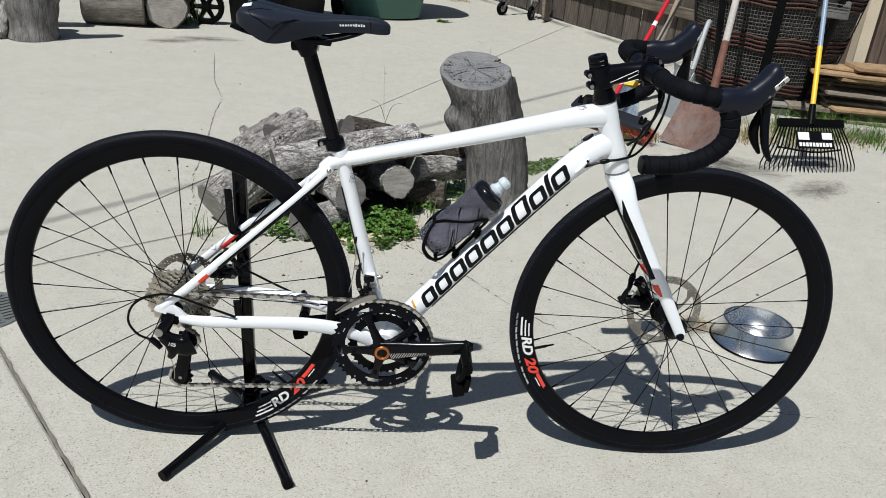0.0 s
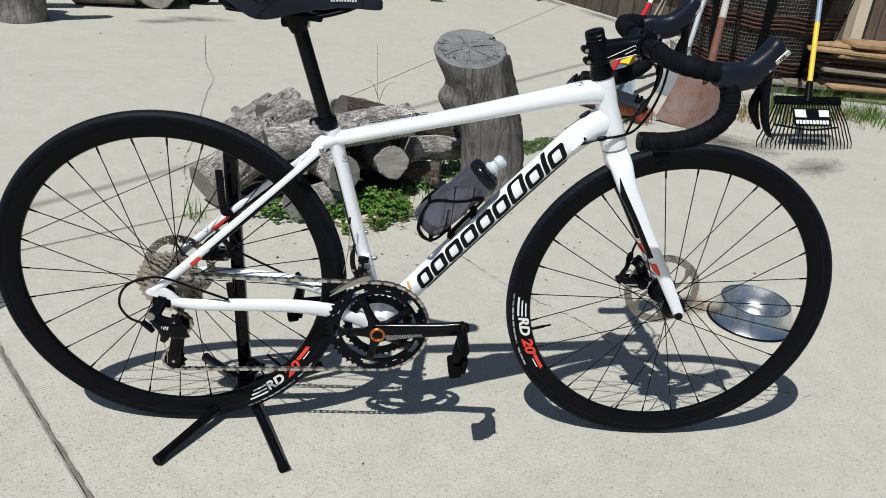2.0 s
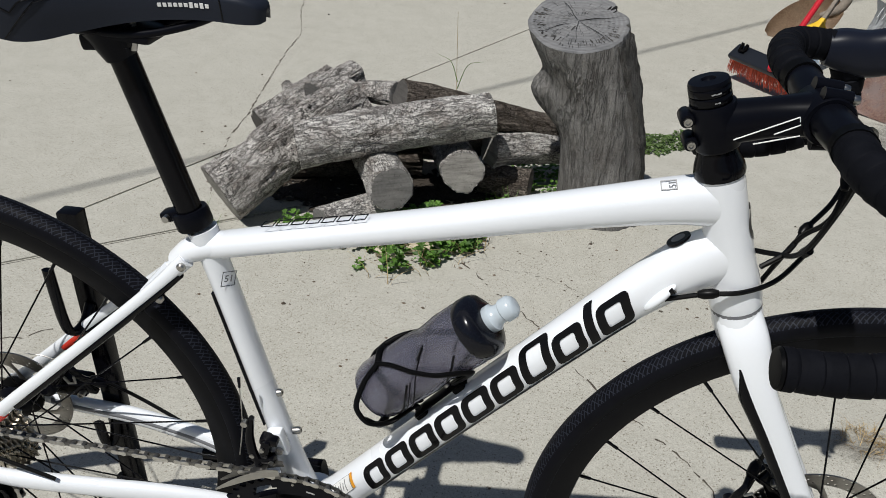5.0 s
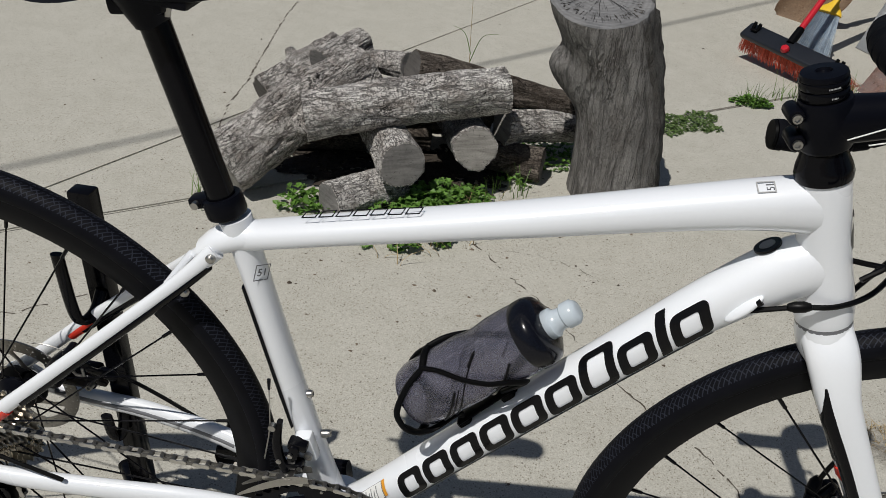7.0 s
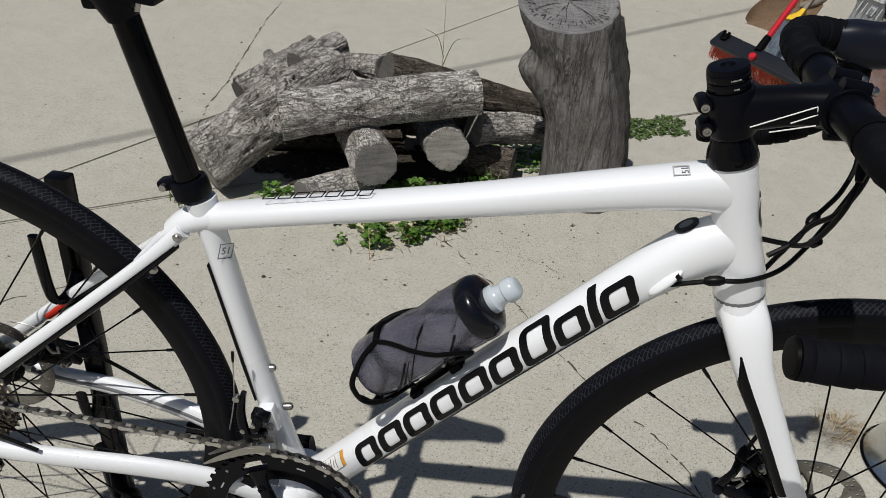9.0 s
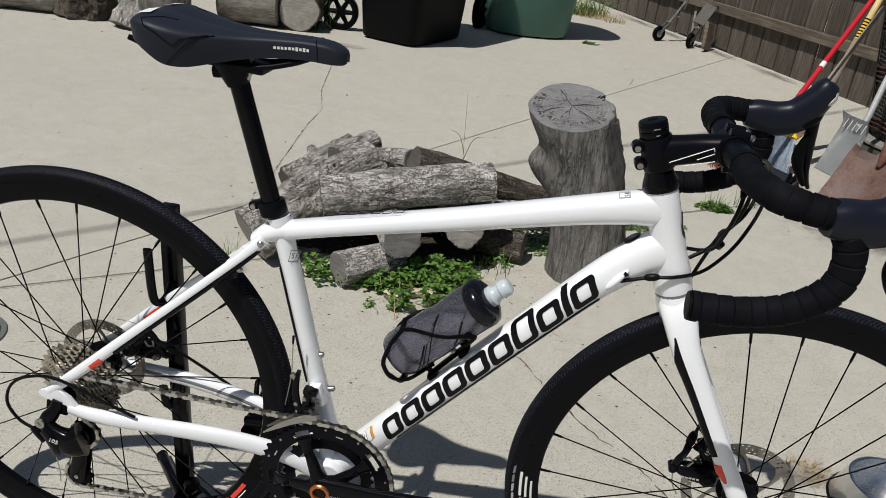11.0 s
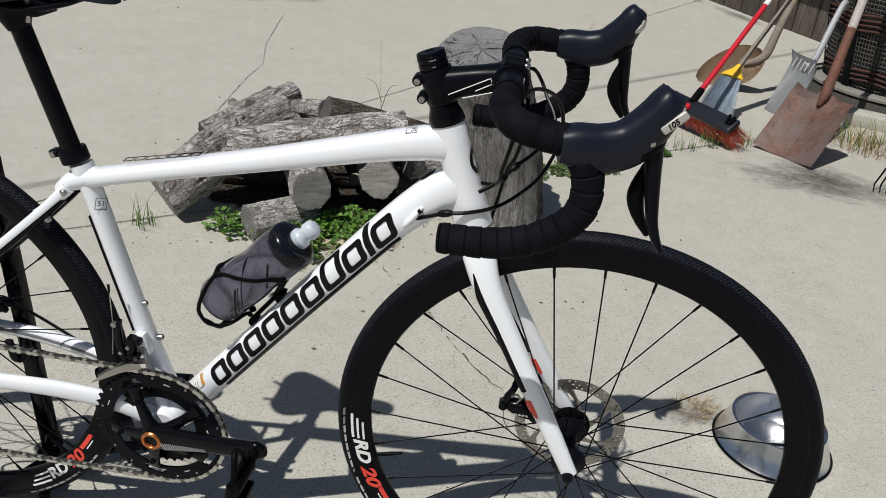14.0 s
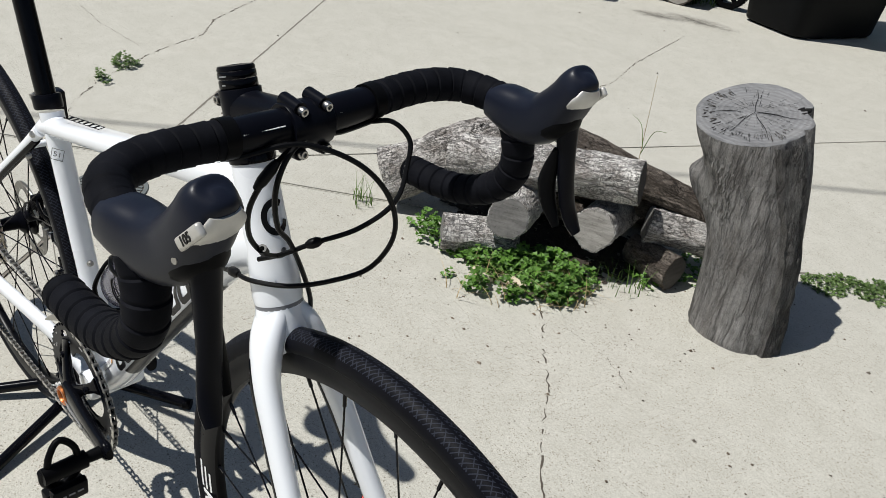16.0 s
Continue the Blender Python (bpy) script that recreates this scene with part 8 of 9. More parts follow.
def bin_cart(at, turn, mat, label, round_front, w, d, h):
    root = tagged(thing("wheeled_bin", at, turn), label, "waste bin", "bins at the back of the yard")
    def ring(z, k):
        n, out = 32, []
        for j in range(n):
            a = 2 * math.pi * j / n
            c, s = math.cos(a), math.sin(a)
            p = 2.6 if round_front else 7.0
            out.append(Vector((math.copysign(abs(c) ** (2 / p), c) * w / 2 * k, math.copysign(abs(s) ** (2 / p), s) * d / 2 * k, z)))
        return out
    m, rows = bmesh.new(), []
    for z, k in ((0.015, 0.78), (0.03, 0.80), (h * 0.5, 0.90), (h * 0.93, 1.0), (h * 0.935, 1.06), (h, 1.06), (h, 0.98)):
        rows.append([m.verts.new(p) for p in ring(z, k)])
    for a, b in zip(rows, rows[1:]):
        for j in range(32):
            m.faces.new((a[j], a[(j + 1) % 32], b[(j + 1) % 32], b[j]))
    m.faces.new(rows[0][::-1])
    part("body", m, mat, root)
    m, rows = bmesh.new(), []
    for z, k in ((h + 0.002, 1.09), (h + 0.03, 1.09), (h + 0.06, 0.95), (h + 0.075, 0.5)):
        rows.append([m.verts.new(p) for p in ring(z, k)])
    for a, b in zip(rows, rows[1:]):
        for j in range(32):
            m.faces.new((a[j], a[(j + 1) % 32], b[(j + 1) % 32], b[j]))
    m.faces.new(rows[0][::-1])
    m.faces.new(rows[-1])
    part("lid", m, mat, root)
    return root


cart = bin_cart((-0.605, 5.146, 0.0), -18.7, BIN_BLACK, "tall black plastic wheeled bin with treaded wheels", False, 0.62, 0.95, 1.06)
bin_wheel(cart, Matrix.Translation((-0.481, -0.279, 0.132)) @ pose(0, 0, 0, 0, 0, 27.7), 0.132, 0.060)
cart = bin_cart((0.165, 6.30, 0.0), 20, BIN_GREEN, "tall green plastic wheeled bin with a round front", True, 0.92, 0.92, 1.05)
bin_wheel(cart, Matrix.Translation((-0.43, -0.06, 0.150)) @ pose(0, 0, 0, 0, 0, 60), 0.150, 0.06)


# ---- fence with gate wheels ----
F0, FD = Vector((2.78, 5.05, 0)), Vector((-0.417, 0.909, 0)).normalized()
FN = Vector((-FD.y, FD.x, 0))
fence = tagged(thing("fence", (0, 0, 0)), "old weathered grey-brown board fence", "fence", kind="structure")
FENCE_TURN = Matrix((FD, FN, Vector((0, 0, 1)))).transposed().to_4x4()
rng = random.Random(77)
s = -0.6
while s < 6.6:
    w = rng.uniform(0.215, 0.25)
    m = box(bmesh.new(), (w - 0.010, 0.020, 1.80), Matrix.Translation((0, 0, 0.90)), 0.004, 1)
    c = F0 + FD * (s + w / 2) - FN * (0.03 + rng.uniform(0, 0.008))
    part("board", m, FENCE, fence, at=Matrix.Translation(c + Vector((0, 0, rng.uniform(-0.03, 0.02)))) @ FENCE_TURN @ pose(0, 0, 0, 0, rng.uniform(-0.4, 0.4), 0))
    s += w
for z, h in ((0.36, 0.085), (0.86, 0.14), (1.5, 0.09)):
    for a, b in ((-0.6, 2.3), (2.3, 6.6)):
        m = box(bmesh.new(), (b - a - 0.006, 0.045 if h < 0.1 else 0.06, h), Matrix(), 0.006, 1)
        part("rail", m, RAIL, fence, at=Matrix.Translation(F0 + FD * (a + b) / 2 + FN * 0.006 + Vector((0, 0, z))) @ FENCE_TURN)
for sp in (-0.55, 2.3, 5.0):
    m = box(bmesh.new(), (0.10, 0.10, 1.9), Matrix.Translation((0, 0, 0.95)), 0.008, 1)
    part("post", m, RAIL, fence, at=Matrix.Translation(F0 + FD * sp - FN * 0.10) @ FENCE_TURN)
for k, (x, y, turn) in enumerate(((1.385, 6.90, 35), (1.66, 6.72, 60))):
    g = tagged(thing("gate_wheel", (x, y, 0), turn), "weathered sprung gate wheel with a black rubber tyre", "gate wheel", "gate wheels on the fence")
    part("tyre", lathe(bmesh.new(), [(0.035, -0.016), (0.062, -0.016), (0.068, -0.008), (0.068, 0.008), (0.062, 0.016), (0.035, 0.016)], axis_pose((0, 0, 0.068), (0, 1, 0)), 28, True), PLASTIC_BLACK, g)
    part("disc", lathe(bmesh.new(), [(0.0, -0.014), (0.036, -0.012), (0.036, 0.012), (0.0, 0.014)], axis_pose((0, 0, 0.068), (0, 1, 0)), 20), STEEL, g)
    m = bmesh.new()
    for yy in (-0.024, 0.024):
        sweep(m, [(0, yy, 0.060), (0.03, yy, 0.12), (0.09, yy, 0.17)], [(0.003, 0.016)] * 3, 8, side=(0, 1, 0))
    box(m, (0.05, 0.06, 0.008), Matrix.Translation((0.10, 0, 0.18)))
    part("fork", m, GREY_IRON, g)
    m = bmesh.new()
    helix = [Vector((0.10 + 0.12 * f, 0.013 * math.cos(75 * f), 0.18 + 0.17 * f + 0.013 * math.sin(75 * f))) for f in np.linspace(0, 1, 110)]
    sweep(m, helix, 0.0034, 6)
    sweep(m, [(0.09, 0, 0.165), (0.235, 0, 0.37)], 0.009, 8)
    part("spring", m, GREY_IRON, g)
    part("bracket", box(bmesh.new(), (0.012, 0.055, 0.13), Matrix.Translation((0.235, 0.0, 0.36)) @ pose(0, 0, 0, 0, 12, 0), 0.003), DARK_WIRE, g)
    part("cross_bolt", tube([(0.16, -0.05, 0.235), (0.20, 0.06, 0.22)], 0.006, 8), GREY_IRON, g)
    if k:
        part("hinge_plate", box(bmesh.new(), (0.010, 0.12, 0.20), Matrix.Translation((0.14, -0.02, 0.30)) @ pose(0, 0, 0, 12, 30, 0), 0.003), DARK_WIRE, g)
        part("hook", tube(curve_through([(0.20, -0.06, 0.44), (0.20, -0.05, 0.56), (0.20, -0.02, 0.60), (0.20, 0.0, 0.57)], 4), 0.007, 8), BLACK_GLOSS, g)
        part("strap", box(bmesh.new(), (0.012, 0.020, 0.26), Matrix.Translation((0.10, 0.05, 0.20)) @ pose(0, 0, 0, -14, 28, 0), 0.002), GREY_IRON, g)
brd = tagged(thing("loose_board", (1.80, 6.70, 0.0), 60), "short split grey board leaning on the fence", "board")
part("plank", box(bmesh.new(), (0.17, 0.035, 0.24), Matrix.Translation((0, 0, 0.128)) @ pose(0, 0, 0, -10, 16, 0), 0.008), RAIL, brd)


# ---- wire basket and tools ----
BC = Vector((2.75, 3.72, 0))
kerb = tagged(thing("planter_ring", tuple(BC)), "low round concrete ring under the wire basket", "planter")
# side coloured darker in place of the shade below its rim
part("ring", lathe(bmesh.new(), [(0.36, 0.0), (0.485, 0.0), (0.490, 0.012), (0.470, 0.070), (0.455, 0.078), (0.37, 0.078), (0.36, 0.07)], Matrix(), 48, True), SHADED_RING, kerb)
part("rim", lathe(bmesh.new(), [(0.36, 0.080), (0.470, 0.080), (0.478, 0.084), (0.478, 0.096), (0.470, 0.100), (0.36, 0.100)], Matrix(), 48, True), STONE, kerb)
basket = tagged(thing("wire_basket", (BC.x, BC.y, 0.100)), "tall flaring rusty wire basket bound with iron hoops", "basket")
BH = 1.05


def basket_r(z):
    return 0.388 + 0.160 * z + 0.015 * math.sin(z * 3)


m = bmesh.new()
lathe(m, [(basket_r(z) - 0.012, z) for z in np.linspace(0, BH, 12)], Matrix(), 48)
part("lining", m, plain("grey_woven_lining", (0.036, 0.034, 0.031), 0.85, 0.0, 0.6, 160, 14, 0.9, 0.004), basket)
m = bmesh.new()
for k in range(150):
    a = 2 * math.pi * k / 150
    sweep(m, [(basket_r(z) * math.cos(a), basket_r(z) * math.sin(a), z) for z in np.linspace(0, BH, 5)], 0.0022, 4, cap=False)
tagged(part("upright_wire", m, DARK_WIRE, basket), kind="stuff")
m = bmesh.new()
for z in np.arange(0.015, BH, 0.022):
    r = basket_r(z) + 0.002
    sweep(m, [(r * math.cos(2 * math.pi * j / 40), r * math.sin(2 * math.pi * j / 40), z) for j in range(40)], 0.0018, 4, closed=True)
tagged(part("round_wire", m, DARK_WIRE, basket), kind="stuff")
for z in (0.05, 0.075, 0.10, 0.30, 0.325, 0.35, 0.375, 0.56, 0.585, 0.61, 0.635, 0.80, 0.82, 0.84, 1.0, 1.03):
    r = basket_r(z) + 0.008
    part("hoop", tube([(r * math.cos(2 * math.pi * j / 48), r * math.sin(2 * math.pi * j / 48), z + 0.006 * math.sin(j * 1.3)) for j in range(48)], 0.0062, 8, closed=True), RUST_DARK, basket)
for k in range(9):
    a = 2 * math.pi * k / 9 + 0.15
    part("strap", tube([((basket_r(z) + 0.012) * math.cos(a), (basket_r(z) + 0.012) * math.sin(a), z) for z in np.linspace(0, BH, 8)], [(0.026, 0.004)] * 8, 8, side=(-math.sin(a), math.cos(a), 0)), BIN_BLACK, basket, "flat black iron strap")


_m = box(bmesh.new(), (0.205, 0.050, 0.105), Matrix.Translation((0.124, -0.470, 0.575)) @ pose(0, 0, 0, -10, 4, 10), 0.008, 2)
for _k in range(4):
    box(_m, (0.19, 0.004, 0.006), Matrix.Translation((0.124, -0.498, 0.545 + 0.02 * _k)) @ pose(0, 0, 0, -10, 4, 10), 0.001)
part("grey_box", _m, GREY_IRON, basket, "flat grey ribbed box fixed to the basket")


def handle(parent, a, b, r, mat, name="handle"):
    return part(name, tube([Vector(a), Vector(b)], r, 14), mat, parent)


# square spade leaning on the basket
spade = tagged(thing("square_spade", (1.892, 2.470, 0)), "rusty square-bladed spade leaning on the wire basket", "spade")
U, V = Vector((0.20, -0.21, 0)).normalized(), Vector((0.135, 0.13, 0.262)).normalized()
N = U.cross(V)
m, rows = bmesh.new(), []
for i in range(13):
    v = 0.325 * i / 12
    row = []
    for j in range(15):
        u = -0.145 + 0.29 * j / 14
        wv = 1.0 - 0.06 * (v / 0.325)
        lift = 0.030 * (abs(u) / 0.145) ** 2.2 - 0.010 * math.sin(math.pi * v / 0.325)
        top = -0.05 * max(0, (v - 0.27) / 0.055) * (1 if 0.35 < abs(u) / 0.145 < 0.9 else 0.25)
        row.append(m.verts.new(U * u * wv + V * v + N * (lift + top) + Vector((0, 0, 0.002))))
    rows.append(row)
for a, b in zip(rows, rows[1:]):
    for j in range(14):
        m.faces.new((a[j], a[j + 1], b[j + 1], b[j]))
bmesh.ops.solidify(m, geom=m.faces[:], thickness=0.0025)
part("blade", m, RUST_SPADE, spade)
HD = Vector((0.13, 0.29, 0.48)).normalized()
p0, p1 = V * 0.262 + N * 0.006, V * 0.315 + N * 0.012
part("socket", tube(curve_through([p0, p1, p1 + HD * 0.12, p1 + HD * 0.30], 4), values_through([0.010, 0.021, 0.0205, 0.0195], 4), 16), RUST, spade)
handle(spade, p1 + HD * 0.29, p1 + HD * 1.05, 0.0185, GREY_HANDLE)

# push broom
broom = tagged(thing("push_broom", (1.535, 2.555, 0)), "push broom with orange bristles and a red handle", "broom")
E1, E2 = Vector((1.662, 2.452, 0.106)) - Vector((1.535, 2.555, 0)), Vector((1.357, 2.815, 0.124)) - Vector((1.535, 2.555, 0))
AX = (E2 - E1).normalized()
OUT = Vector((-AX.y, AX.x, 0)).normalized()
OUT = OUT if OUT.y < 0 else -OUT
m = bmesh.new()
LEAN_BROOM = radians(-34)
FACE = (OUT * math.cos(LEAN_BROOM) + Vector((0, 0, math.sin(LEAN_BROOM)))).normalized()
CROWN_UP = AX.cross(FACE).normalized()
CROWN_UP = CROWN_UP if CROWN_UP.z > 0 else -CROWN_UP
box(m, ((E2 - E1).length, 0.078, 0.026), Matrix.Translation((E1 + E2) / 2) @ Matrix((AX, FACE, AX.cross(FACE))).transposed().to_4x4(), 0.012, 4)
part("head", m, BROOM_GREY, broom, "dark grey plastic broom head")
m = bmesh.new()
rng = random.Random(9)
for k in range(2600):
    f, q = rng.random(), rng.uniform(-1, 1)
    a = E1.lerp(E2, 0.02 + 0.96 * f) + FACE * 0.033 * q - CROWN_UP * 0.011
    long = rng.uniform(0.062, 0.076)
    b = a - CROWN_UP * long + FACE * (0.016 * q + rng.uniform(-0.006, 0.006)) + AX * ((f - 0.5) * 0.045 - 0.035 * max(0.0, 0.12 - f) / 0.12 + rng.uniform(-0.006, 0.006))
    b.z = max(b.z, 0.003)
    d = AX * 0.0009
    vs = [m.verts.new(p) for p in (a - d, a + d, a.lerp(b, 0.6) + d + OUT * 0.004, b + d, b - d, a.lerp(b, 0.6) - d + OUT * 0.004)]
    m.faces.new((vs[0], vs[1], vs[2], vs[5]))
    m.faces.new((vs[5], vs[2], vs[3], vs[4]))
tagged(part("bristle", m, ORANGE_BRISTLE, broom, "splayed orange bristles", smooth=0), kind="stuff")
RH = Vector((0.40, 0.56, 0.54)).normalized()
mid = E1.lerp(E2, 0.53) + Vector((0.004, 0.020, 0.02))
part("socket", tube([mid - RH * 0.005, mid + RH * 0.075], [0.018, 0.016], 14), PLASTIC_BLACK, broom)
handle(broom, mid + RH * 0.06, mid + RH * 1.36, 0.0125, RED_PAINT)
part("handle_label", tube([mid + RH * 0.62, mid + RH * 0.655], 0.0130, 14), WHITE_PRINT, broom)
part("knob", lathe(bmesh.new(), [(0.0, -0.01), (0.014, -0.01), (0.018, 0.0), (0.014, 0.012), (0.0, 0.014)], axis_pose(E1.lerp(E2, 0.53) + FACE * 0.020 + CROWN_UP * 0.018, CROWN_UP), 12), RED_PAINT, broom)
for f in (0.06, 0.90):
    c = E1.lerp(E2, f) + Vector((0, 0, 0.022))
    m = bmesh.new()
    for dx in (-0.012, 0.012):
        box(m, (0.008, 0.014, 0.030), Matrix.Translation(c + AX * dx + Vector((0, 0, 0.008))) @ pose(0, 0, 0, 10, 8, 45), 0.002)
    box(m, (0.040, 0.030, 0.008), Matrix.Translation(c - Vector((0, 0, 0.006))) @ pose(0, 0, 0, 0, 0, 45), 0.002)
    part("clip", m, PLASTIC_BLACK, broom)

# small angled broom with a yellow cap
whisk = tagged(thing("angle_broom", (1.69, 2.93, 0)), "small broom with blue-grey bristles and a yellow cap", "broom")
cap0 = Vector((1.719, 3.005, 0.208)) - Vector((1.69, 2.93, 0))
WH = Vector((0.46, 0.62, 0.62)).normalized()
m = bmesh.new()
sweep(m, curve_through([cap0 - WH * 0.030, cap0, cap0 + WH * 0.045], 3), [(0.060, 0.016), (0.055, 0.016), (0.050, 0.016), (0.042, 0.015), (0.028, 0.014), (0.018, 0.014), (0.014, 0.014)], 16, side=(0.8, -0.6, 0))
part("cap", m, YELLOW, whisk)
m = bmesh.new()
for k in range(700):
    f, q = rng.uniform(-1, 1), rng.uniform(-1, 1)
    a = cap0 - WH * 0.02 + Vector((0.8, -0.6, 0)) * f * 0.05 + Vector((0, 0, 1)) * q * 0.008
    b = Vector((-0.055, -0.075, 0.006)) + Vector((0.78, -0.45, 0)) * (f * 0.085 + rng.uniform(-0.028, 0.028)) + Vector((0.6, 0.8, 0)) * (q * 0.02 + rng.uniform(-0.03, 0.02))
    d = Vector((0.6, 0.75, 0.2)) * 0.0013
    mm = a.lerp(b, 0.5) + Vector((0, 0, 0.012))
    vs = [m.verts.new(p) for p in (a - d, a + d, mm + d, b + d, b - d, mm - d)]
    m.faces.new((vs[0], vs[1], vs[2], vs[5]))
    m.faces.new((vs[5], vs[2], vs[3], vs[4]))
tagged(part("bristle", m, BLUE_BRISTLE, whisk, smooth=0), kind="stuff")
handle(whisk, cap0 + WH * 0.03, cap0 + WH * 0.92, 0.0115, OLD_HANDLE)

# round-pointed shovel
shovel = tagged(thing("round_shovel", (1.80, 3.52, 0)), "round-pointed rusty tan shovel with a cream handle", "shovel")
tip, top = Vector((1.665, 3.60, 0.004)) - Vector((1.80, 3.52, 0)), Vector((1.950, 3.50, 0.200)) - Vector((1.80, 3.52, 0))
V = (top - tip).normalized()
U = V.cross(Vector((0.25, -0.75, 0.6))).normalized()
N = U.cross(V)
if N.y > 0:
    N = -N
L, m, rows = (top - tip).length, bmesh.new(), []
for i in range(25):
    f = i / 24
    w = 0.104 * math.sqrt(max(0.0, 1 - max(0.0, 1 - (f + 0.015) / 0.58) ** 2)) * (1 - 0.62 * max(0.0, (f - 0.66) / 0.34) ** 2.0)
    rows.append([m.verts.new(tip + V * (L * f) + U * (w * j / 6) + N * (0.030 * (abs(j) / 6) ** 2 - 0.012)) for j in range(-6, 7)])
for a, b in zip(rows, rows[1:]):
    for j in range(12):
        m.faces.new((a[j], a[j + 1], b[j + 1], b[j]))
bmesh.ops.solidify(m, geom=m.faces[:], thickness=0.0025)
part("blade", m, RUST_TAN, shovel)
SH = (Vector((2.20, 3.68, 1.05)) - Vector((1.80, 3.52, 0)) - top).normalized()
part("socket", tube(curve_through([tip + V * L * 0.72 - N * 0.004, top - N * 0.004, top + SH * 0.14, top + SH * 0.30], 4), values_through([0.012, 0.023, 0.0210, 0.0185], 4), 14), OLD_HANDLE, shovel)
handle(shovel, top + SH * 0.29, top + SH * 0.44, 0.0165, WOOD_HANDLE, "grip")
m = bmesh.new()
handle(shovel, top + SH * 0.44, top + SH * 0.55, 0.0170, YELLOW, "hatched_band")
for k in range(7):
    c = top + SH * (0.445 + 0.016 * k)
    part("band_stripe", tube([c, c + SH * 0.007], 0.0174, 14), BLACK_PRINT, shovel)
handle(shovel, top + SH * 0.55, top + SH * 0.80, 0.0165, CREAM_HANDLE)

# dustpan
pan = tagged(thing("dustpan", (1.995, 3.13, 0)), "galvanised long-handled dustpan leaning on the basket", "dustpan")
U, V = Vector((0.44, -0.90, 0.0)).normalized(), Vector((0.42, 0.35, 0.84)).normalized()
N = U.cross(V)
N = N if N.y < 0 else -N
m, rows = bmesh.new(), []
for i in range(9):
    v = 0.30 * i / 8
    rows.append([m.verts.new(U * (0.098 * j / 8) * (1 - 0.12 * v / 0.3) + V * v + N * (0.040 * (abs(j) / 8) ** 6 * v / 0.3 + 0.05 * max(0, (v - 0.24) / 0.06) ** 2) + Vector((0, 0, 0.003))) for j in range(-8, 9)])
for a, b in zip(rows, rows[1:]):
    for j in range(16):
        m.faces.new((a[j], a[j + 1], b[j + 1], b[j]))
bmesh.ops.solidify(m, geom=m.faces[:], thickness=0.0015)
part("pan", m, GALVANISED, pan)
for k in range(5):
    c = V * 0.285 + U * (0.062 - 0.031 * k) + N * 0.045
    part("rib", tube([c, c - V * 0.05], 0.0022, 8), GALVANISED, pan)
part("handle", tube(curve_through([V * 0.26 + N * 0.03, V * 0.30 + Vector((0.01, 0.02, 0.01)), Vector((0.225, 0.30, 0.435)), Vector((0.268, 0.375, 0.510)), Vector((0.292, 0.41, 0.488))], 5), [(0.019, 0.015)] * 21, 12), GALVANISED, pan, "bent galvanised handle")

# leaf rake
rake = tagged(thing("leaf_rake", (2.44, 2.275, 0)), "black plastic leaf rake with a yellow and grey handle", "rake")
hd = Vector((0.02, 0.10, 0.205))
part("head_bar", box(bmesh.new(), (0.36, 0.030, 0.042), Matrix.Translation(hd) @ pose(0, 0, 0, -30, 0, 8), 0.006, 2), PLASTIC_BLACK, rake)
ux = Vector((math.cos(radians(8)), math.sin(radians(8)), 0))
for k in range(24):
    f = k / 23 * 2 - 1
    a = hd + ux * 0.17 * f
    b = Vector((0, 0, 0)) + ux * 0.262 * f + Vector((0, -0.02 - 0.035 * (1 - f * f), 0.030))
    part("tine", tube([a, a.lerp(b, 0.55) + Vector((0, -0.012, 0.006)), b, b + Vector((0.0, -0.012, -0.028))], [(0.0045, 0.0016), (0.004, 0.0016), (0.0036, 0.0016), (0.002, 0.0012)], 6, side=ux), PLASTIC_BLACK, rake)
part("tine_brace", tube(curve_through([hd.lerp(Vector((-0.26, -0.03, 0.03)), 0.62), Vector((0, -0.030, 0.095)), hd.lerp(Vector((0.27, 0.0, 0.03)), 0.62)], 6), 0.005, 8), PLASTIC_BLACK, rake)
lab = hd + Vector((0.005, -0.076, -0.062))
m = box(bmesh.new(), (0.205, 0.003, 0.092), Matrix.Translation(lab) @ pose(0, 0, 0, -38, 0, 8), 0.001)
card = part("label_card", m, BLACK_PRINT, rake, "black and white paper label on the rake")
m = bmesh.new()
for k in range(10):
    box(m, (0.013, 0.002, 0.020), Matrix.Translation(lab) @ pose(0, 0, 0, -38, 0, 8) @ Matrix.Translation((-0.085 + 0.0185 * k, -0.0024, -0.026)))
box(m, (0.055, 0.002, 0.035), Matrix.Translation(lab) @ pose(0, 0, 0, -38, 0, 8) @ Matrix.Translation((0.068, -0.0024, 0.020)))
box(m, (0.060, 0.002, 0.040), Matrix.Translation(lab) @ pose(0, 0, 0, -38, 0, 8) @ Matrix.Translation((-0.062, -0.0024, 0.018)))
part("label_print", m, WHITE_PRINT, card)
KH = Vector((0.235, 0.86, 1.25)).normalized()
part("ferrule", tube([hd - KH * 0.01, hd + KH * 0.10], [0.022, 0.016], 12), PLASTIC_BLACK, rake)
handle(rake, hd + KH * 0.09, hd + KH * 0.42, 0.0130, YELLOW, "yellow_grip")
handle(rake, hd + KH * 0.42, hd + KH * 1.30, 0.0125, BLUE_GREY)

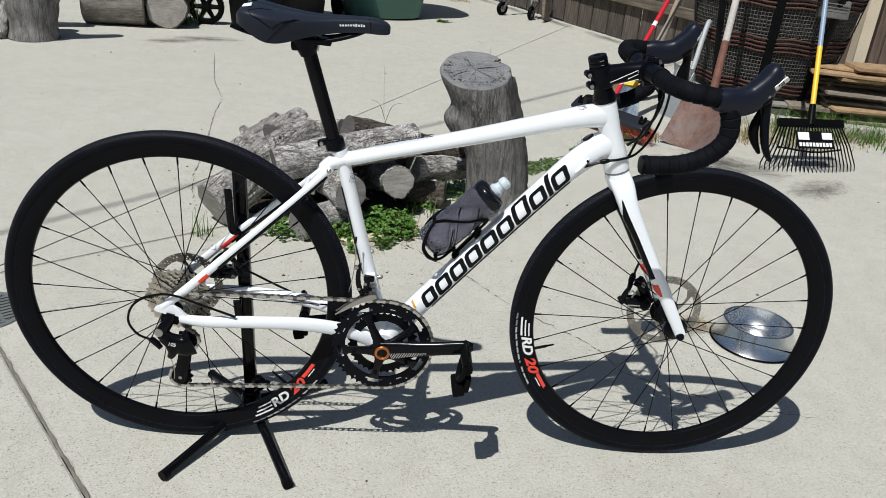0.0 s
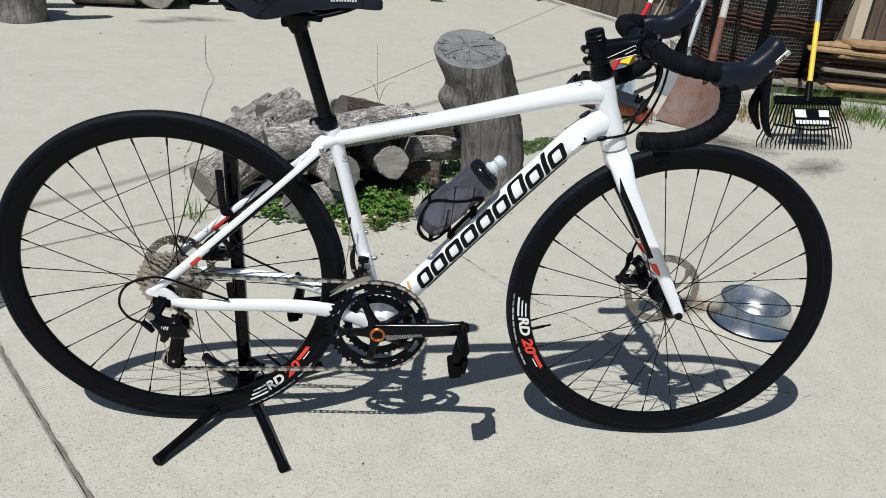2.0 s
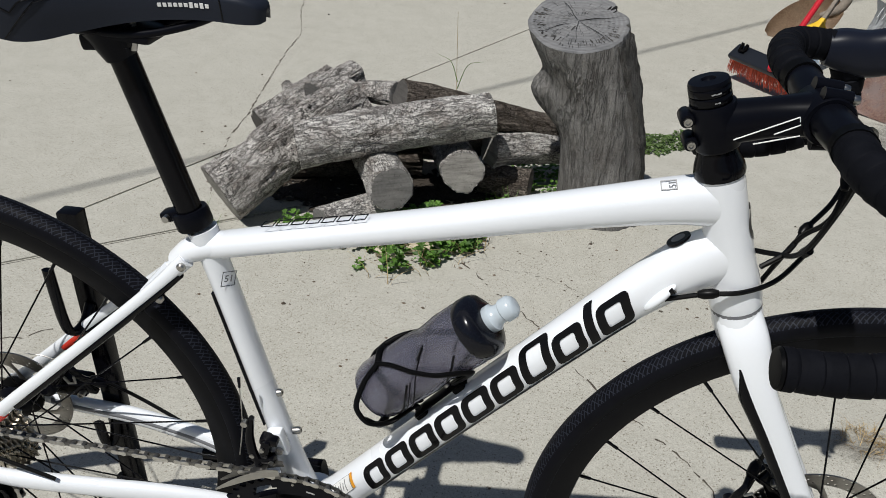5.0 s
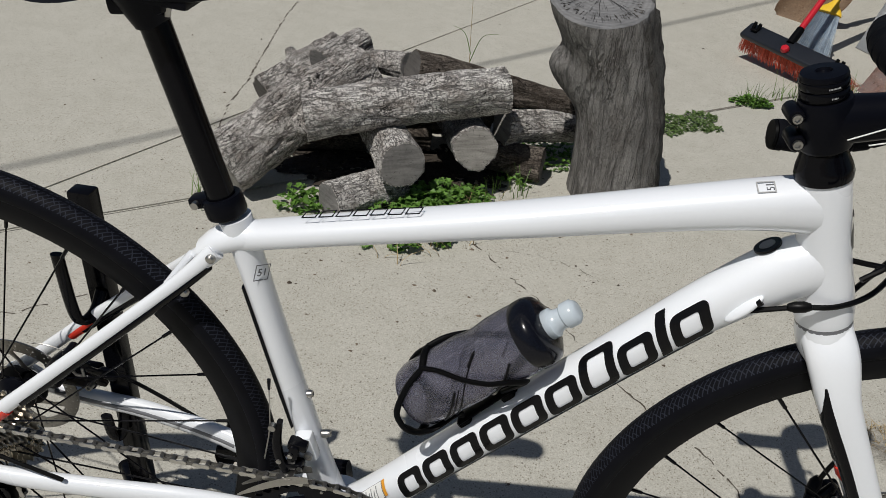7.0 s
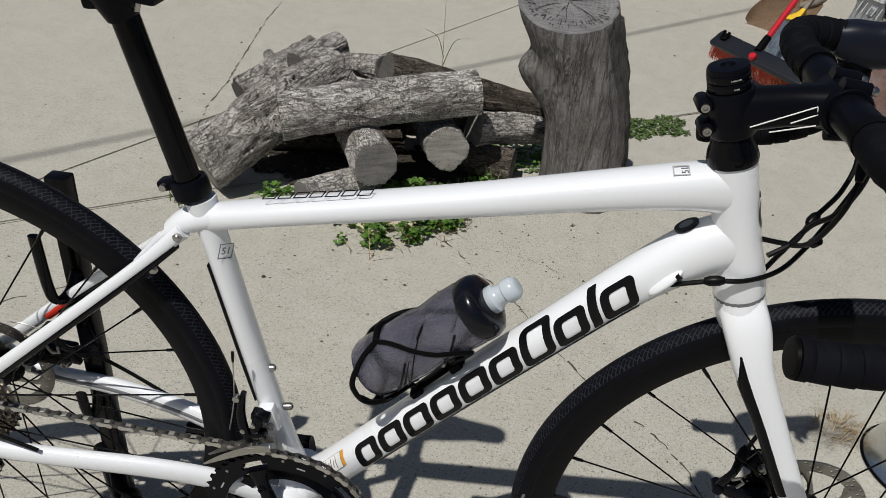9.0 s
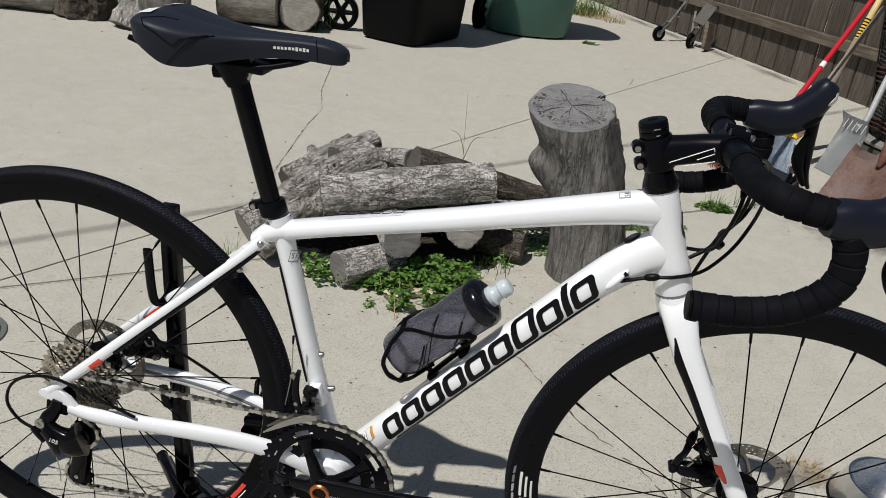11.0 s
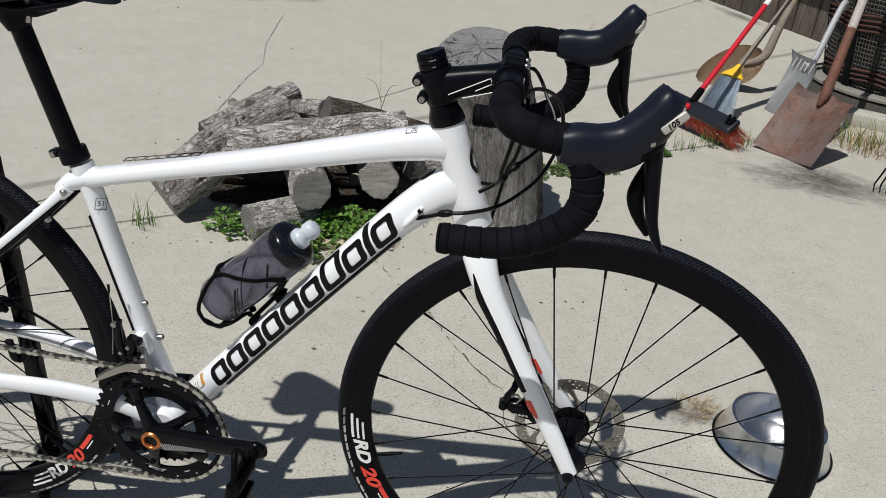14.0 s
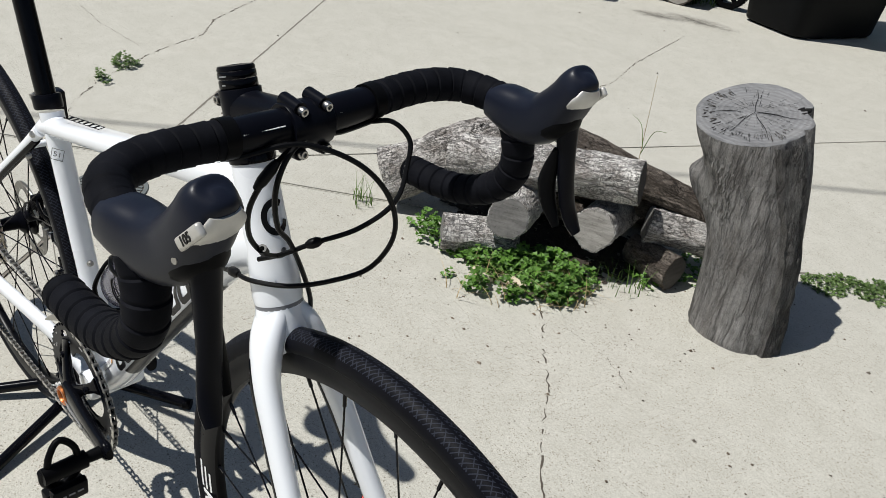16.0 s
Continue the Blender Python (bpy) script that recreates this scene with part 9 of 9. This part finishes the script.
# kerb, lumber pile, post
curb = tagged(thing("kerb", (0, 0, 0)), "short broken concrete kerb edging by the basket", "kerb", kind="structure")
for k, (x, y, L, a) in enumerate(((2.46, 3.14, 0.34, -20), (2.80, 3.04, 0.34, -14), (3.13, 2.98, 0.30, -8))):
    m = box(bmesh.new(), (L, 0.10, 0.07), Matrix.Translation((0, 0, 0.030)), 0.012, 2)
    for v in m.verts:
        v.co += Vector((0, noise.noise(v.co * 14 + Vector((k * 3, 0, 0))) * 0.014, noise.noise(v.co * 11 + Vector((0, k * 5, 0))) * 0.010))
    part("kerb_block", m, CONCRETE, curb, at=pose(x, y, 0, 0, 0, a))
PILE2 = "boards of the lumber pile"
rng = random.Random(21)
base = Vector((3.34, 3.28, 0))
for k in range(17):
    z = 0.012 + 0.0215 * k
    L, w = rng.uniform(0.55, 0.95), rng.uniform(0.09, 0.15)
    root = tagged(thing("board", (base.x + rng.uniform(-0.14, 0.10), base.y + rng.uniform(-0.12, 0.12), z), rng.uniform(-24, 6)), "short old board stacked in the lumber pile", "board", PILE2)
    m = box(bmesh.new(), (L, w * 1.6, 0.018 if k % 4 else 0.024), Matrix(), 0.003, 1)
    for v in m.verts:
        v.co += Vector((noise.noise(v.co * 30 + Vector((k, 0, 0))) * 0.02 if abs(v.co.x) > 0.2 else 0, 0, noise.noise(v.co * 3 + Vector((k * 2, 0, 0))) * 0.006))
    part("plank", m, LUMBER if k < 13 and k % 5 else CHIPBOARD, root)
post = tagged(thing("wooden_post", (3.835, 4.52, 0)), "cream-painted wooden post beside the fence", "post")
part("timber", box(bmesh.new(), (0.10, 0.10, 2.1), Matrix.Translation((0, 0, 1.05)), 0.006, 1), PAINTED_POST, post)
for k in range(13):
    wide = 0.205
    bd = part("board", box(bmesh.new(), (wide - 0.006, 0.022, 1.9), Matrix.Translation((0, 0, 0.95)), 0.004, 1), BROWN_BOARD, None, at=pose(3.00 + wide * k, 4.72, 0, 0, 0, -1.5))
    bd.parent = fence

# overhead cables whose thin shadows cross the yard
for k, (px, py) in enumerate(((0.61, 2.62),)):
    H = 4.6
    c = Vector((px, py, 0)) - SUN_WAY * (H / -SUN_WAY.z)
    d = Vector((0.655, 0.756, 0))
    cable = tagged(thing("overhead_cable", (c.x, c.y, H)), "thin black overhead cable high over the yard", "cable", "overhead cables")
    part("wire", tube([d * s for s in np.linspace(-14, 14, 15)], 0.0085 if k == 0 else 0.0062, 8), CABLE, cable)

# scattered crumbs of bark and dry leaf on the concrete
m = bmesh.new()
rng = random.Random(404)
for _ in range(640):
    if rng.random() < 0.4:
        x, y = 0.35 + rng.gauss(0, 0.45), 1.25 + rng.gauss(0, 0.30)
    elif rng.random() < 0.4:
        x, y = -1.9 + rng.gauss(0, 0.7), 3.9 + rng.gauss(0, 0.25)
    else:
        x, y = rng.uniform(-2.5, 2.6), rng.uniform(-0.6, 4.0)
    q, k, a0 = rng.uniform(0.0012, 0.0045) * rng.choice((1, 1, 1, 1.8)), rng.randint(4, 6), rng.uniform(0, 6.28)
    top = m.verts.new((x, y, q * rng.uniform(0.4, 1.0)))
    ring = [m.verts.new((x + q * rng.uniform(0.5, 1.3) * math.cos(a0 + 6.283 * j / k), y + q * rng.uniform(0.4, 1.0) * math.sin(a0 + 6.283 * j / k), 0.0004)) for j in range(k)]
    for j in range(k):
        m.faces.new((ring[j], ring[(j + 1) % k], top))
tagged(part("bark_crumbs", m, leaf_material("bark_crumb", (0.035, 0.027, 0.020), (0.16, 0.12, 0.085)), smooth=0), "scattered crumbs of bark and dry leaf on the concrete", "debris", kind="stuff")
